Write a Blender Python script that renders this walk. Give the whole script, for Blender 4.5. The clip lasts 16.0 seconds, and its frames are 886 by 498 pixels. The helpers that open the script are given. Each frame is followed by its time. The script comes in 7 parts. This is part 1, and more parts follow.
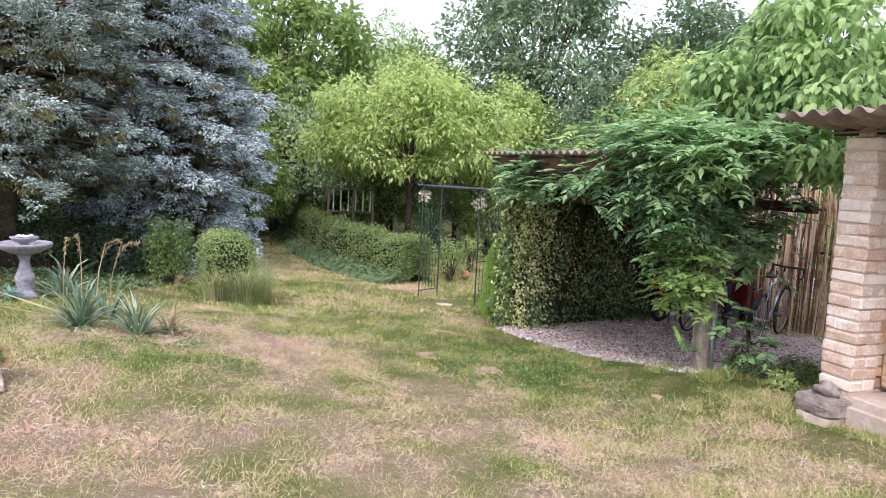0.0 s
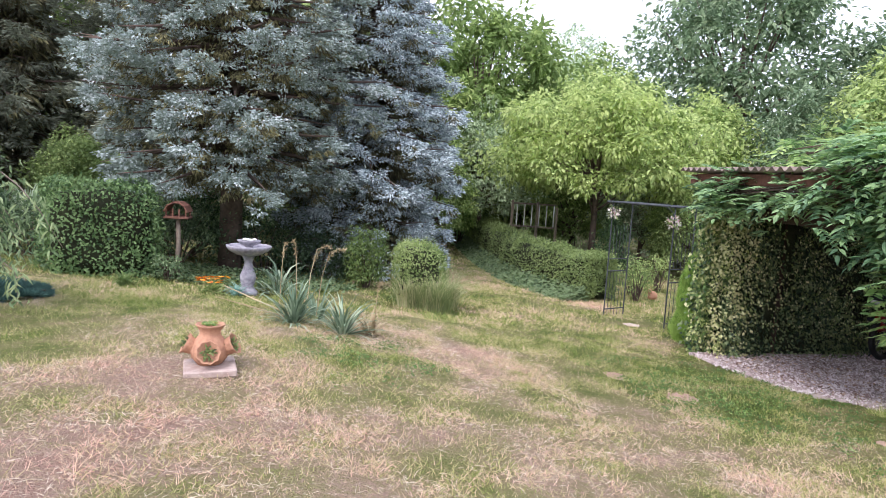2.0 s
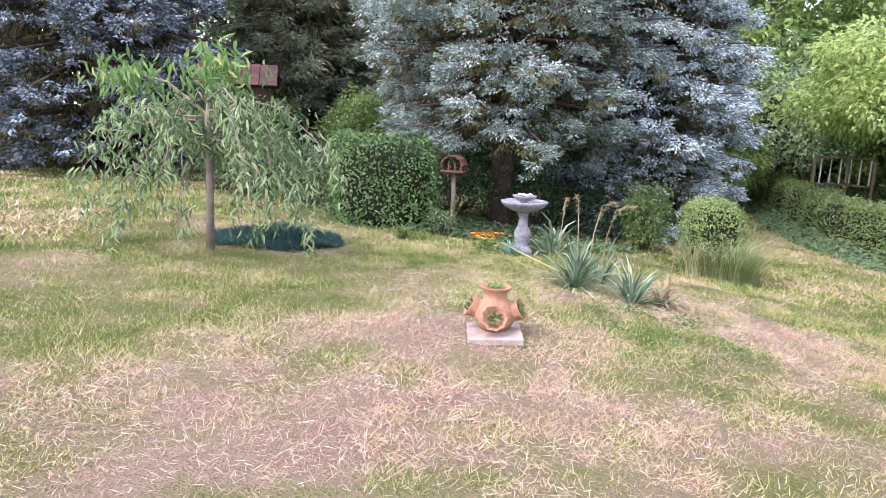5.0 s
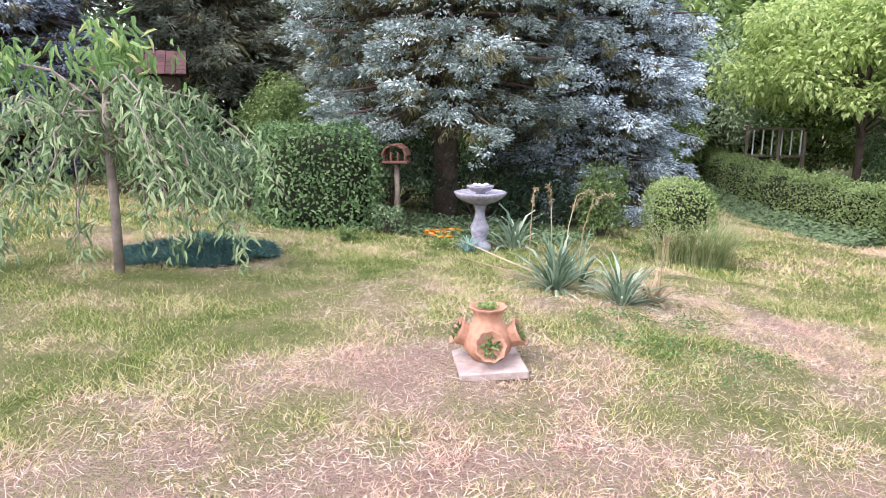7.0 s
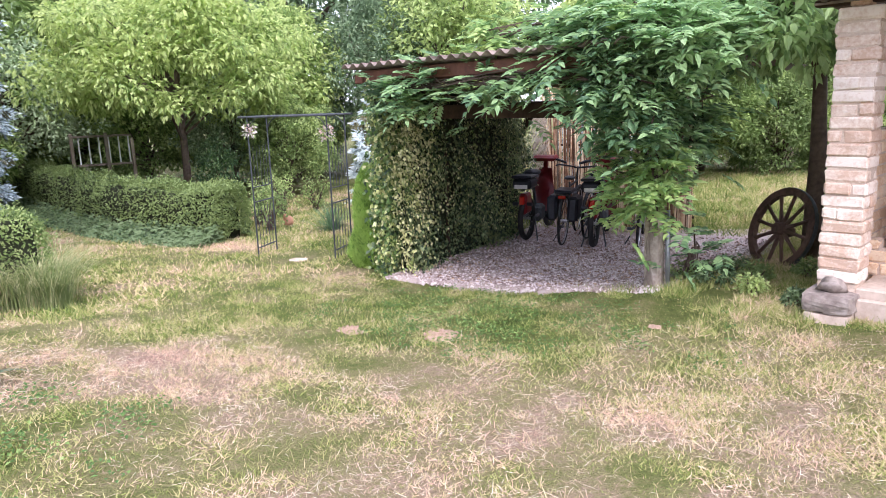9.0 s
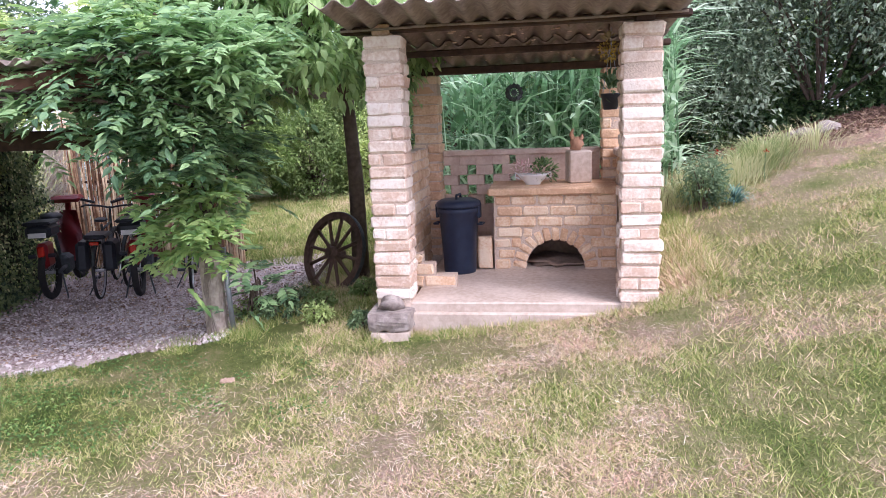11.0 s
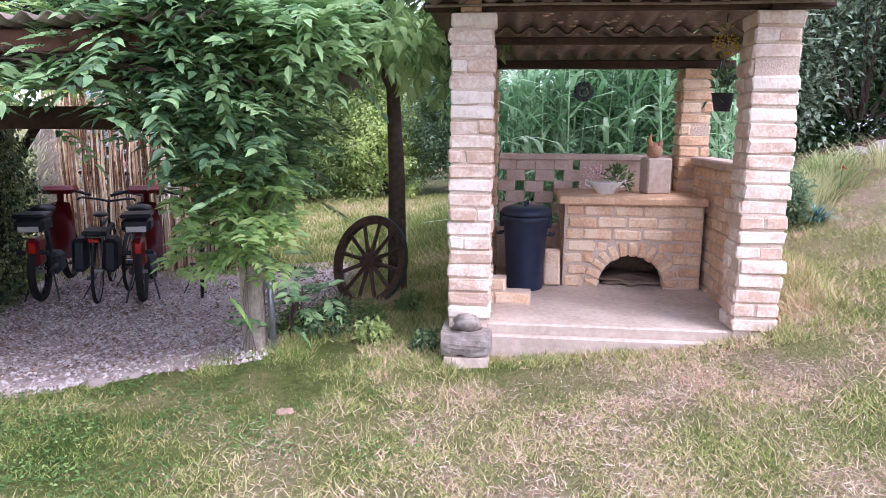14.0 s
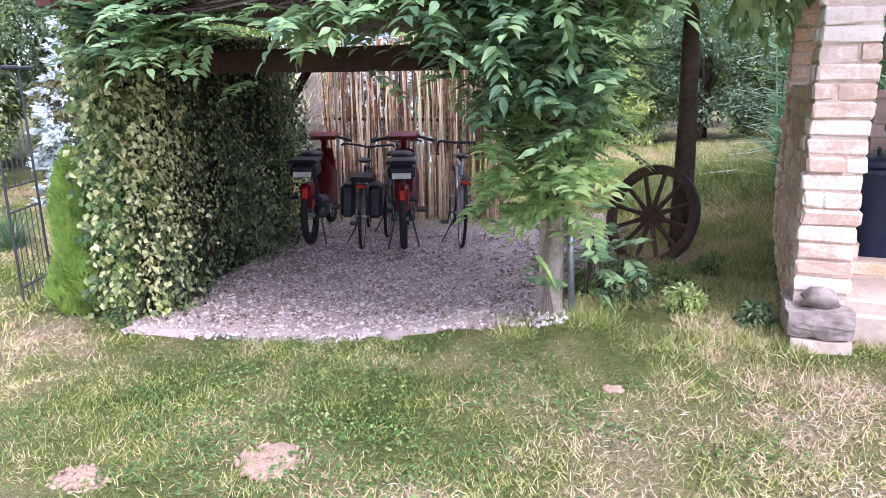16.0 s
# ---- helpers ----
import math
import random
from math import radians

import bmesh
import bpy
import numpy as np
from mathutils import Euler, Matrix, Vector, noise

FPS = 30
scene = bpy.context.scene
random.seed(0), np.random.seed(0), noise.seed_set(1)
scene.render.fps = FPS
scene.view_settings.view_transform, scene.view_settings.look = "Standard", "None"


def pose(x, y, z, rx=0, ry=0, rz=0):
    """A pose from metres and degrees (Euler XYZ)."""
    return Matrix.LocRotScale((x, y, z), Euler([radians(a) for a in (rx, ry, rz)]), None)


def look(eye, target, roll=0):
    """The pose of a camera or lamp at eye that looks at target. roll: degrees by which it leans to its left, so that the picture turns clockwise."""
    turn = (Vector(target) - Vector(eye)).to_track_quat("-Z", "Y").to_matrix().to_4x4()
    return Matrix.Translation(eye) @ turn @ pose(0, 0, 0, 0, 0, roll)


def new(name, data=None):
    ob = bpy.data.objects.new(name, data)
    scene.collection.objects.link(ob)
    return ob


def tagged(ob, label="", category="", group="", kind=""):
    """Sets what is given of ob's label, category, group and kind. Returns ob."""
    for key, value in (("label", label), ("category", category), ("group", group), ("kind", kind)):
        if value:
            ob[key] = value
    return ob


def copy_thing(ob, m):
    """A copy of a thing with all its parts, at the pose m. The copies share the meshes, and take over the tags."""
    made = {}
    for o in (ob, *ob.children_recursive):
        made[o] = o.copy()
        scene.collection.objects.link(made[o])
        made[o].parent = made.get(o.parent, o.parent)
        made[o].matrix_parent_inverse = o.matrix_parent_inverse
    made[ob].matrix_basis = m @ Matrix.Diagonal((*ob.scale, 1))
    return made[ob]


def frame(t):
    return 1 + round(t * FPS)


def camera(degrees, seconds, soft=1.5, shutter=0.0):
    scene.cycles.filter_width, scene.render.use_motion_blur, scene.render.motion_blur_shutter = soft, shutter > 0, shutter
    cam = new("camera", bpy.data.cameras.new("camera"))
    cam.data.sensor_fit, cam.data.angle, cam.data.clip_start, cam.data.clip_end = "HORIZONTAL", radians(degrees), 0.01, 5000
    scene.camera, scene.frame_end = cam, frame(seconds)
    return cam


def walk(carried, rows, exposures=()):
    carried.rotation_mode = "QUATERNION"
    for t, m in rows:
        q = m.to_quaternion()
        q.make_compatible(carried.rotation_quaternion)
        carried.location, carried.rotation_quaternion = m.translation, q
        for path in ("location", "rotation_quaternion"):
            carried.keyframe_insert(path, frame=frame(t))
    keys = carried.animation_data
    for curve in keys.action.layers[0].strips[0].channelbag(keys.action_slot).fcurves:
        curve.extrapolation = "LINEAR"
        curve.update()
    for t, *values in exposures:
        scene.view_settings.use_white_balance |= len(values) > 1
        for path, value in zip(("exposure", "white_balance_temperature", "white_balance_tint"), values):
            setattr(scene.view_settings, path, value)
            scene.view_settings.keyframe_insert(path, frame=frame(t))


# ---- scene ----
cam = camera(65.6, 16.0, soft=0.8)
PATH = [
    (0, (-0.478, -0.014, 1.571), (0.276, 1.825, 1.346), 3.0),
    (0.5, (-0.515, -0.015, 1.569), (0.036, 1.895, 1.351), 2.8),
    (1, (-0.570, -0.012, 1.576), (-0.112, 1.921, 1.346), 3.3),
    (1.5, (-0.598, -0.019, 1.581), (-0.218, 1.932, 1.362), 3.6),
    (2, (-0.640, -0.006, 1.556), (-0.378, 1.966, 1.345), 3.7),
    (2.5, (-0.693, -0.015, 1.538), (-0.606, 1.973, 1.335), 3.8),
    (3, (-0.736, -0.000, 1.534), (-0.871, 1.981, 1.292), 2.9),
    (3.5, (-0.757, 0.089, 1.516), (-1.103, 2.039, 1.234), 1.2),
    (4, (-0.770, 0.308, 1.477), (-1.256, 2.233, 1.232), 1.9),
    (4.2, (-0.795, 0.392, 1.464), (-1.258, 2.312, 1.147), 2.7),
    (6.3, (-1.288, 1.205, 1.439), (-1.725, 3.118, 1.052), 1.9),
    (6.5, (-1.332, 1.294, 1.435), (-1.749, 3.212, 1.049), 2.0),
    (7, (-1.461, 1.538, 1.429), (-1.697, 3.481, 1.021), 0.3),
    (7.5, (-1.467, 1.776, 1.414), (-1.378, 3.729, 0.993), -1.5),
    (8, (-1.339, 2.012, 1.406), (-0.811, 3.898, 1.004), -3.7),
    (8.5, (-1.224, 2.108, 1.405), (-0.348, 3.849, 0.957), -2.8),
    (9, (-1.108, 2.277, 1.432), (0.253, 3.682, 1.014), -1.9),
    (9.5, (-1.011, 2.405, 1.452), (0.642, 3.439, 1.009), -2.0),
    (10, (-0.887, 2.460, 1.435), (0.906, 3.250, 1.036), -3.0),
    (10.2, (-0.809, 2.474, 1.427), (1.029, 3.157, 1.031), -3.4),
    (12.3, (-0.212, 3.002, 1.310), (1.763, 2.931, 0.999), -1.5),
    (12.5, (-0.126, 3.046, 1.306), (1.848, 2.965, 0.990), -2.7),
    (13, (-0.013, 3.116, 1.292), (1.958, 3.184, 0.962), -0.1),
    (13.5, (0.036, 3.330, 1.288), (2.002, 3.436, 0.934), 0.8),
    (14, (0.028, 3.545, 1.268), (1.987, 3.753, 0.923), 0.5),
    (14.5, (0.083, 3.768, 1.250), (1.997, 4.229, 0.899), 0.3),
    (15, (0.244, 3.964, 1.212), (2.103, 4.598, 0.838), -1.3),
    (15.5, (0.347, 4.154, 1.201), (2.154, 4.878, 0.742), 1.0),
    (16, (0.390, 4.417, 1.197), (2.183, 5.156, 0.709), -0.9),
]
BASE = (0.253, -0.469, -0.618)
MOUNDS = ((-2.5, 4.5, 2.5, -0.177), (4.5, 0, 2.2, 0.390), (4, 4.5, 3, -0.343), (-1.5, 8, 1.8, 0.063), (8, -3, 5, 0.397), (1, 9, 3, 0.022), (-5, 7, 4, 0.094), (10, 5, 6, -0.152), (2, 16, 7, -0.356), (2, -2, 3, -0.572), (12, -7, 5, 1.328), (4.4, 1.8, 1, -0.120), (-1.3, 5.6, 1.3, 0.188), (7, 8, 1.5, -0.117), (4.6, 5.3, 1, 0.173), (9.8, -1.6, 1.8, 0.20))
# places that are drier or greener than the rest: x, y, spread, by how much
PATCHES = ((-1.3, 4.0, 0.8, 0.26), (-2.6, 3.4, 0.6, 0.22), (-2.4, 5.1, 0.5, 0.24), (-2.5, 4.35, 0.3, -0.14), (0.3, 7.0, 0.8, 0.22), (1.5, 5.0, 0.7, 0.15), (3.3, 6.5, 0.9, -0.22), (-2.6, 7.4, 1.1, -0.04), (5.5, -1.5, 2.6, 0.14), (3.9, 2.5, 0.7, 0.10), (4.4, 4.6, 0.6, -0.10), (-0.8, 5.9, 0.7, -0.10), (8.7, -1.0, 0.8, 0.3), (10.5, 6.5, 3.2, -0.14))
EXPOSURES = [(0, 1.0, 6100, 22), (2, 1.0, 6000, 23), (4, 1.25, 5900, 25), (9, 1.36, 5950, 25), (12.5, 1.25, 5650, 30), (14, 1.3, 5600, 29), (16, 1.58, 5600, 30)]
walk(cam, [(t, look(eye, target, roll)) for t, eye, target, roll in PATH], EXPOSURES)

# ---- light: a bright, thinly clouded sky with a very soft sun ----
world = bpy.data.worlds.new("world")
scene.world = world
world.use_nodes = True
wn, wl = world.node_tree.nodes, world.node_tree.links
SUN_UP, SUN_FROM = 50, 215
sky = wn.new("ShaderNodeTexSky")
sky.sky_type, sky.sun_disc = "NISHITA", False
sky.sun_elevation, sky.sun_rotation = radians(SUN_UP), radians(SUN_FROM)
sky.air_density, sky.dust_density = 1.0, 3.0
cloud = wn.new("ShaderNodeMix")
cloud.data_type = "RGBA"
cloud.inputs[0].default_value = 0.65
wl.new(sky.outputs[0], cloud.inputs[6])
cloud.inputs[7].default_value = (9.6, 10.0, 10.6, 1)
wl.new(cloud.outputs[2], wn["Background"].inputs[0])
wn["Background"].inputs[1].default_value = 0.12
sun = new("sun", bpy.data.lights.new("sun", "SUN"))
sun.data.energy, sun.data.angle, sun.data.color = 1.3, radians(25), (1, 0.95, 0.88)
sun.matrix_world = look((0, 0, 0), (-math.sin(radians(SUN_FROM)) * math.cos(radians(SUN_UP)), -math.cos(radians(SUN_FROM)) * math.cos(radians(SUN_UP)), -math.sin(radians(SUN_UP))))

# ---- materials ----
def shade(name, c1, c2=None, rough=0.8, grain=30.0, bump=0.2, island=0.0, c3=None, metal=0.0, big=2.0, leaf=0.0, spec=0.3):
    """Two or three colours mixed by coarse and fine noise, and by a random number for each loose piece or object."""
    m = bpy.data.materials.new(name)
    m.use_nodes = True
    n, l = m.node_tree.nodes, m.node_tree.links
    b = n["Principled BSDF"]
    geo, co, obj = n.new("ShaderNodeNewGeometry"), n.new("ShaderNodeTexCoord"), n.new("ShaderNodeObjectInfo")
    pos = geo.outputs["Position"] if island else co.outputs["Object"]
    fine, coarse = n.new("ShaderNodeTexNoise"), n.new("ShaderNodeTexNoise")
    fine.inputs["Scale"].default_value, fine.inputs["Detail"].default_value = grain, 4
    coarse.inputs["Scale"].default_value, coarse.inputs["Detail"].default_value = big, 3
    l.new(pos, fine.inputs[0]), l.new(pos, coarse.inputs[0])
    mix = n.new("ShaderNodeMath")
    mix.operation = "MULTIPLY_ADD"
    l.new(fine.outputs[0], mix.inputs[0])
    mix.inputs[1].default_value = 0.9
    add = n.new("ShaderNodeMath")
    add.operation = "MULTIPLY_ADD"
    l.new(coarse.outputs[0], add.inputs[0])
    add.inputs[1].default_value, add.inputs[2].default_value = 1.1, -0.5
    l.new(add.outputs[0], mix.inputs[2])
    value = mix.outputs[0]
    if island:
        for source in (geo.outputs["Random Per Island"], obj.outputs["Random"]):
            r = n.new("ShaderNodeMath")
            r.operation = "MULTIPLY_ADD"
            l.new(source, r.inputs[0])
            r.inputs[1].default_value = island
            l.new(value, r.inputs[2])
            s = n.new("ShaderNodeMath")
            s.operation = "SUBTRACT"
            l.new(r.outputs[0], s.inputs[0])
            s.inputs[1].default_value = island / 2
            value = s.outputs[0]
    ramp = n.new("ShaderNodeValToRGB")
    c2 = c2 or tuple(0.7 * c for c in c1)
    e = ramp.color_ramp.elements
    e[0].position, e[0].color = 0.25, (*c2, 1)
    e[1].position, e[1].color = 0.75, (*(c3 or c1), 1)
    if c3:
        e.new(0.5).color = (*c1, 1)
    l.new(value, ramp.inputs[0])
    l.new(ramp.outputs[0], b.inputs["Base Color"])
    b.inputs["Roughness"].default_value, b.inputs["Metallic"].default_value = rough, metal
    b.inputs["Specular IOR Level"].default_value = spec
    if bump:
        k = n.new("ShaderNodeBump")
        k.inputs["Strength"].default_value, k.inputs["Distance"].default_value = bump, 0.01
        l.new(fine.outputs[0], k.inputs["Height"])
        l.new(k.outputs[0], b.inputs["Normal"])
    if leaf:
        t, ms = n.new("ShaderNodeBsdfTranslucent"), n.new("ShaderNodeMixShader")
        l.new(ramp.outputs[0], t.inputs[0])
        ms.inputs[0].default_value = leaf
        l.new(b.outputs[0], ms.inputs[1]), l.new(t.outputs[0], ms.inputs[2])
        l.new(ms.outputs[0], n["Material Output"].inputs[0])
    return m


def foliage(name, c, c2, c3, island=0.6, leaf=0.3, rough=0.6, big=1.2):
    c, c2, c3 = (tuple(min(0.9, 1.35 * v + 0.012) for v in k) for k in (c, c2, c3))
    leaf = min(0.5, leaf + 0.12)
    return shade(name, c, c2, rough, 8.0, 0, island, c3, big=big, leaf=leaf, spec=0.25)


M = dict(
    spruce_green=foliage("spruce_green", (0.38, 0.45, 0.43), (0.20, 0.25, 0.21), (0.62, 0.69, 0.69), 0.7, 0.15),
    spruce_blue=foliage("spruce_blue", (0.38, 0.455, 0.465), (0.19, 0.235, 0.245), (0.60, 0.67, 0.69), 0.7, 0.15),
    spruce_far=foliage("spruce_far", (0.21, 0.25, 0.28), (0.09, 0.11, 0.13), (0.38, 0.43, 0.47), 0.7, 0.15),
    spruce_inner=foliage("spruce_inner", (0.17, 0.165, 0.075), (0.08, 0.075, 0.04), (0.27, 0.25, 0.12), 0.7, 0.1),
    dark_conifer=foliage("dark_conifer", (0.26, 0.29, 0.20), (0.14, 0.16, 0.11), (0.42, 0.44, 0.33), 0.7, 0.1),
    light_tree=foliage("light_tree", (0.28, 0.37, 0.12), (0.14, 0.21, 0.06), (0.45, 0.52, 0.21), 0.7, 0.4),
    mid_tree=foliage("mid_tree", (0.26, 0.34, 0.12), (0.13, 0.19, 0.06), (0.42, 0.50, 0.20), 0.7, 0.35),
    grey_tree=foliage("grey_tree", (0.23, 0.31, 0.18), (0.11, 0.17, 0.09), (0.38, 0.46, 0.29), 0.7, 0.3),
    dark_leaf=foliage("dark_leaf", (0.075, 0.14, 0.045), (0.025, 0.06, 0.02), (0.14, 0.22, 0.08), 0.7, 0.15, 0.4),
    hedge_leaf=foliage("hedge_leaf", (0.085, 0.13, 0.045), (0.05, 0.06, 0.03), (0.18, 0.24, 0.08), 0.7, 0.2),
    box_leaf=foliage("box_leaf", (0.19, 0.265, 0.075), (0.10, 0.155, 0.045), (0.32, 0.385, 0.16), 0.7, 0.3),
    ivy_ground=foliage("ivy_ground", (0.055, 0.10, 0.04), (0.025, 0.05, 0.02), (0.14, 0.20, 0.09), 0.7, 0.2, 0.45),
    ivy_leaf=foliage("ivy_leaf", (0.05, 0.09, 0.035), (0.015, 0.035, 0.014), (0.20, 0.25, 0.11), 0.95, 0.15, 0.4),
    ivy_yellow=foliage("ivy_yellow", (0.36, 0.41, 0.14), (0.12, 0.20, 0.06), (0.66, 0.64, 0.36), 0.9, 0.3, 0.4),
    wisteria=foliage("wisteria_leaf", (0.14, 0.25, 0.12), (0.06, 0.125, 0.06), (0.26, 0.39, 0.18), 0.7, 0.3, 0.4),
    light_wisteria=foliage("young_wisteria_leaf", (0.22, 0.35, 0.12), (0.10, 0.19, 0.06), (0.33, 0.44, 0.16), 0.7, 0.35, 0.4),
    broad_leaf=foliage("broad_leaf", (0.20, 0.31, 0.12), (0.09, 0.16, 0.06), (0.34, 0.46, 0.20), 0.6, 0.35, 0.45),
    cherry_leaf=foliage("cherry_leaf", (0.22, 0.30, 0.15), (0.11, 0.17, 0.08), (0.36, 0.43, 0.23), 0.7, 0.3),
    cherry_top=foliage("cherry_top_leaf", (0.22, 0.34, 0.11), (0.13, 0.22, 0.07), (0.45, 0.44, 0.17), 0.7, 0.35),
    juniper=foliage("juniper", (0.13, 0.26, 0.21), (0.06, 0.13, 0.11), (0.24, 0.40, 0.34), 0.7, 0.1),
    yucca=foliage("yucca_leaf", (0.18, 0.25, 0.16), (0.09, 0.14, 0.08), (0.34, 0.41, 0.28), 0.8, 0.15, 0.5),
    thuja=foliage("thuja_leaf", (0.16, 0.28, 0.05), (0.08, 0.16, 0.03), (0.30, 0.43, 0.10), 0.7, 0.25),
    reed_grass=foliage("reed_grass", (0.15, 0.25, 0.12), (0.07, 0.13, 0.06), (0.27, 0.38, 0.22), 0.7, 0.3),
    pale_grass=foliage("pale_grass", (0.34, 0.37, 0.17), (0.19, 0.24, 0.09), (0.50, 0.48, 0.28), 0.9, 0.3),
    shrub_leaf=foliage("shrub_leaf", (0.13, 0.18, 0.11), (0.05, 0.08, 0.045), (0.28, 0.34, 0.24), 0.8, 0.15, 0.45),
    clover=foliage("clover", (0.14, 0.24, 0.06), (0.07, 0.14, 0.035), (0.26, 0.36, 0.12), 0.8, 0.25),
    corn=foliage("corn_leaf", (0.33, 0.48, 0.29), (0.16, 0.28, 0.15), (0.55, 0.66, 0.50), 0.8, 0.35, 0.5),
    bark=shade("bark", (0.15, 0.11, 0.085), (0.07, 0.05, 0.04), 0.95, 18, 0.9, big=5),
    pale_bark=shade("pale_bark", (0.36, 0.30, 0.25), (0.20, 0.16, 0.13), 0.9, 20, 0.6),
    brick=shade("brick", (0.70, 0.48, 0.31), (0.58, 0.37, 0.23), 0.92, 45, 0.45, 0.5, (0.78, 0.62, 0.45), big=7),
    brick_front=shade("brick_washed", (0.70, 0.56, 0.46), (0.58, 0.41, 0.31), 0.92, 45, 0.4, 0.5, (0.80, 0.70, 0.61), big=9),
    mortar=shade("mortar", (0.66, 0.53, 0.43), (0.50, 0.39, 0.31), 0.95, 60, 0.8),
    concrete=shade("concrete", (0.59, 0.49, 0.41), (0.43, 0.34, 0.27), 0.9, 25, 0.4, big=3),
    grey_stone=shade("grey_stone", (0.40, 0.35, 0.31), (0.22, 0.18, 0.16), 0.95, 25, 0.9, big=6),
    plaster=shade("plaster", (0.62, 0.49, 0.40), (0.48, 0.35, 0.28), 0.95, 30, 0.5, big=6),
    roof=shade("cement_sheet", (0.33, 0.265, 0.225), (0.19, 0.145, 0.125), 0.9, 30, 0.4, big=3),
    wood_dark=shade("dark_wood", (0.085, 0.05, 0.035), (0.04, 0.025, 0.02), 0.85, 22, 0.5),
    wood_red=shade("brown_wood", (0.21, 0.095, 0.06), (0.12, 0.055, 0.04), 0.8, 22, 0.4),
    wood_old=shade("weathered_wood", (0.30, 0.25, 0.19), (0.17, 0.13, 0.10), 0.9, 25, 0.5),
    wheel=shade("wheel_wood", (0.15, 0.09, 0.07), (0.07, 0.045, 0.035), 0.85, 25, 0.6),
    reed=shade("reed", (0.50, 0.32, 0.20), (0.17, 0.085, 0.05), 0.7, 12, 0.2, 1.1, (0.78, 0.63, 0.45)),
    gravel=shade("gravel", (0.50, 0.42, 0.395), (0.26, 0.19, 0.175), 0.95, 60, 0.9, 1.1, (0.66, 0.59, 0.57), big=3),
    terracotta=shade("terracotta", (0.52, 0.29, 0.175), (0.36, 0.19, 0.12), 0.85, 30, 0.3, big=8),
    bath=shade("painted_concrete", (0.40, 0.39, 0.41), (0.20, 0.19, 0.23), 0.75, 25, 0.4, big=9),
    iron=shade("dark_iron", (0.085, 0.095, 0.10), (0.04, 0.045, 0.05), 0.6, 30, 0.2, metal=0.2),
    zinc=shade("zinc", (0.38, 0.40, 0.42), (0.25, 0.27, 0.29), 0.45, 15, 0.1, metal=0.7),
    bin_blue=shade("dark_blue_plastic", (0.022, 0.032, 0.062), (0.014, 0.02, 0.04), 0.45, 12, 0.1),
    post_pale=shade("pale_weathered_post", (0.50, 0.43, 0.36), (0.30, 0.24, 0.20), 0.95, 25, 0.8, big=9),
    dug_soil=shade("dry_pinkish_soil", (0.46, 0.33, 0.25), (0.32, 0.22, 0.16), 0.98, 40, 1.0),
    gravel_bed=shade("gravel_bed", (0.43, 0.35, 0.325), (0.27, 0.205, 0.185), 0.98, 45, 1.0, 0, (0.46, 0.38, 0.35), big=4),
    litter=shade("leaf_litter", (0.33, 0.21, 0.14), (0.18, 0.11, 0.08), 0.9, 12, 0, 0.8, (0.50, 0.36, 0.25), leaf=0.1),
    black=shade("black_plastic", (0.028, 0.032, 0.042), (0.018, 0.02, 0.027), 0.45, 12, 0.1),
    rubber=shade("rubber", (0.02, 0.02, 0.022), (0.03, 0.028, 0.026), 0.8, 40, 0.3),
    chrome=shade("steel", (0.55, 0.55, 0.56), (0.40, 0.40, 0.42), 0.3, 20, 0, metal=0.9),
    red=shade("red_paint", (0.22, 0.014, 0.02), (0.14, 0.008, 0.012), 0.3, 6, 0, spec=0.5),
    lens=shade("red_lens", (0.55, 0.035, 0.02), (0.42, 0.03, 0.02), 0.2, 6, 0, spec=0.5),
    white=shade("white_paint", (0.78, 0.78, 0.76), (0.66, 0.66, 0.64), 0.5, 20, 0.1),
    orange=shade("orange_petal", (0.85, 0.30, 0.03), (0.75, 0.16, 0.02), 0.6, 12, 0, 0.7, (0.9, 0.45, 0.06), leaf=0.2),
    pink=shade("pink_petal", (0.70, 0.42, 0.42), (0.55, 0.25, 0.25), 0.6, 12, 0, 0.7, (0.85, 0.65, 0.62), leaf=0.2),
    pale_petal=shade("pale_petal", (0.78, 0.72, 0.66), (0.6, 0.52, 0.45), 0.6, 12, 0, 0.7, leaf=0.2),
    yellow=shade("yellow_petal", (0.55, 0.42, 0.08), (0.4, 0.28, 0.06), 0.7, 12, 0, 0.7, leaf=0.2),
    straw=shade("straw", (0.55, 0.46, 0.28), (0.36, 0.28, 0.16), 0.9, 12, 0, 0.8, leaf=0.2),
    soil=shade("soil", (0.30, 0.21, 0.15), (0.18, 0.12, 0.09), 0.98, 30, 0.9),
    tile=shade("roof_tile", (0.11, 0.052, 0.046), (0.06, 0.03, 0.028), 0.85, 20, 0.4, 0.5),
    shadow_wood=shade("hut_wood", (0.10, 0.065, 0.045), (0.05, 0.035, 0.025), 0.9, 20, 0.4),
)


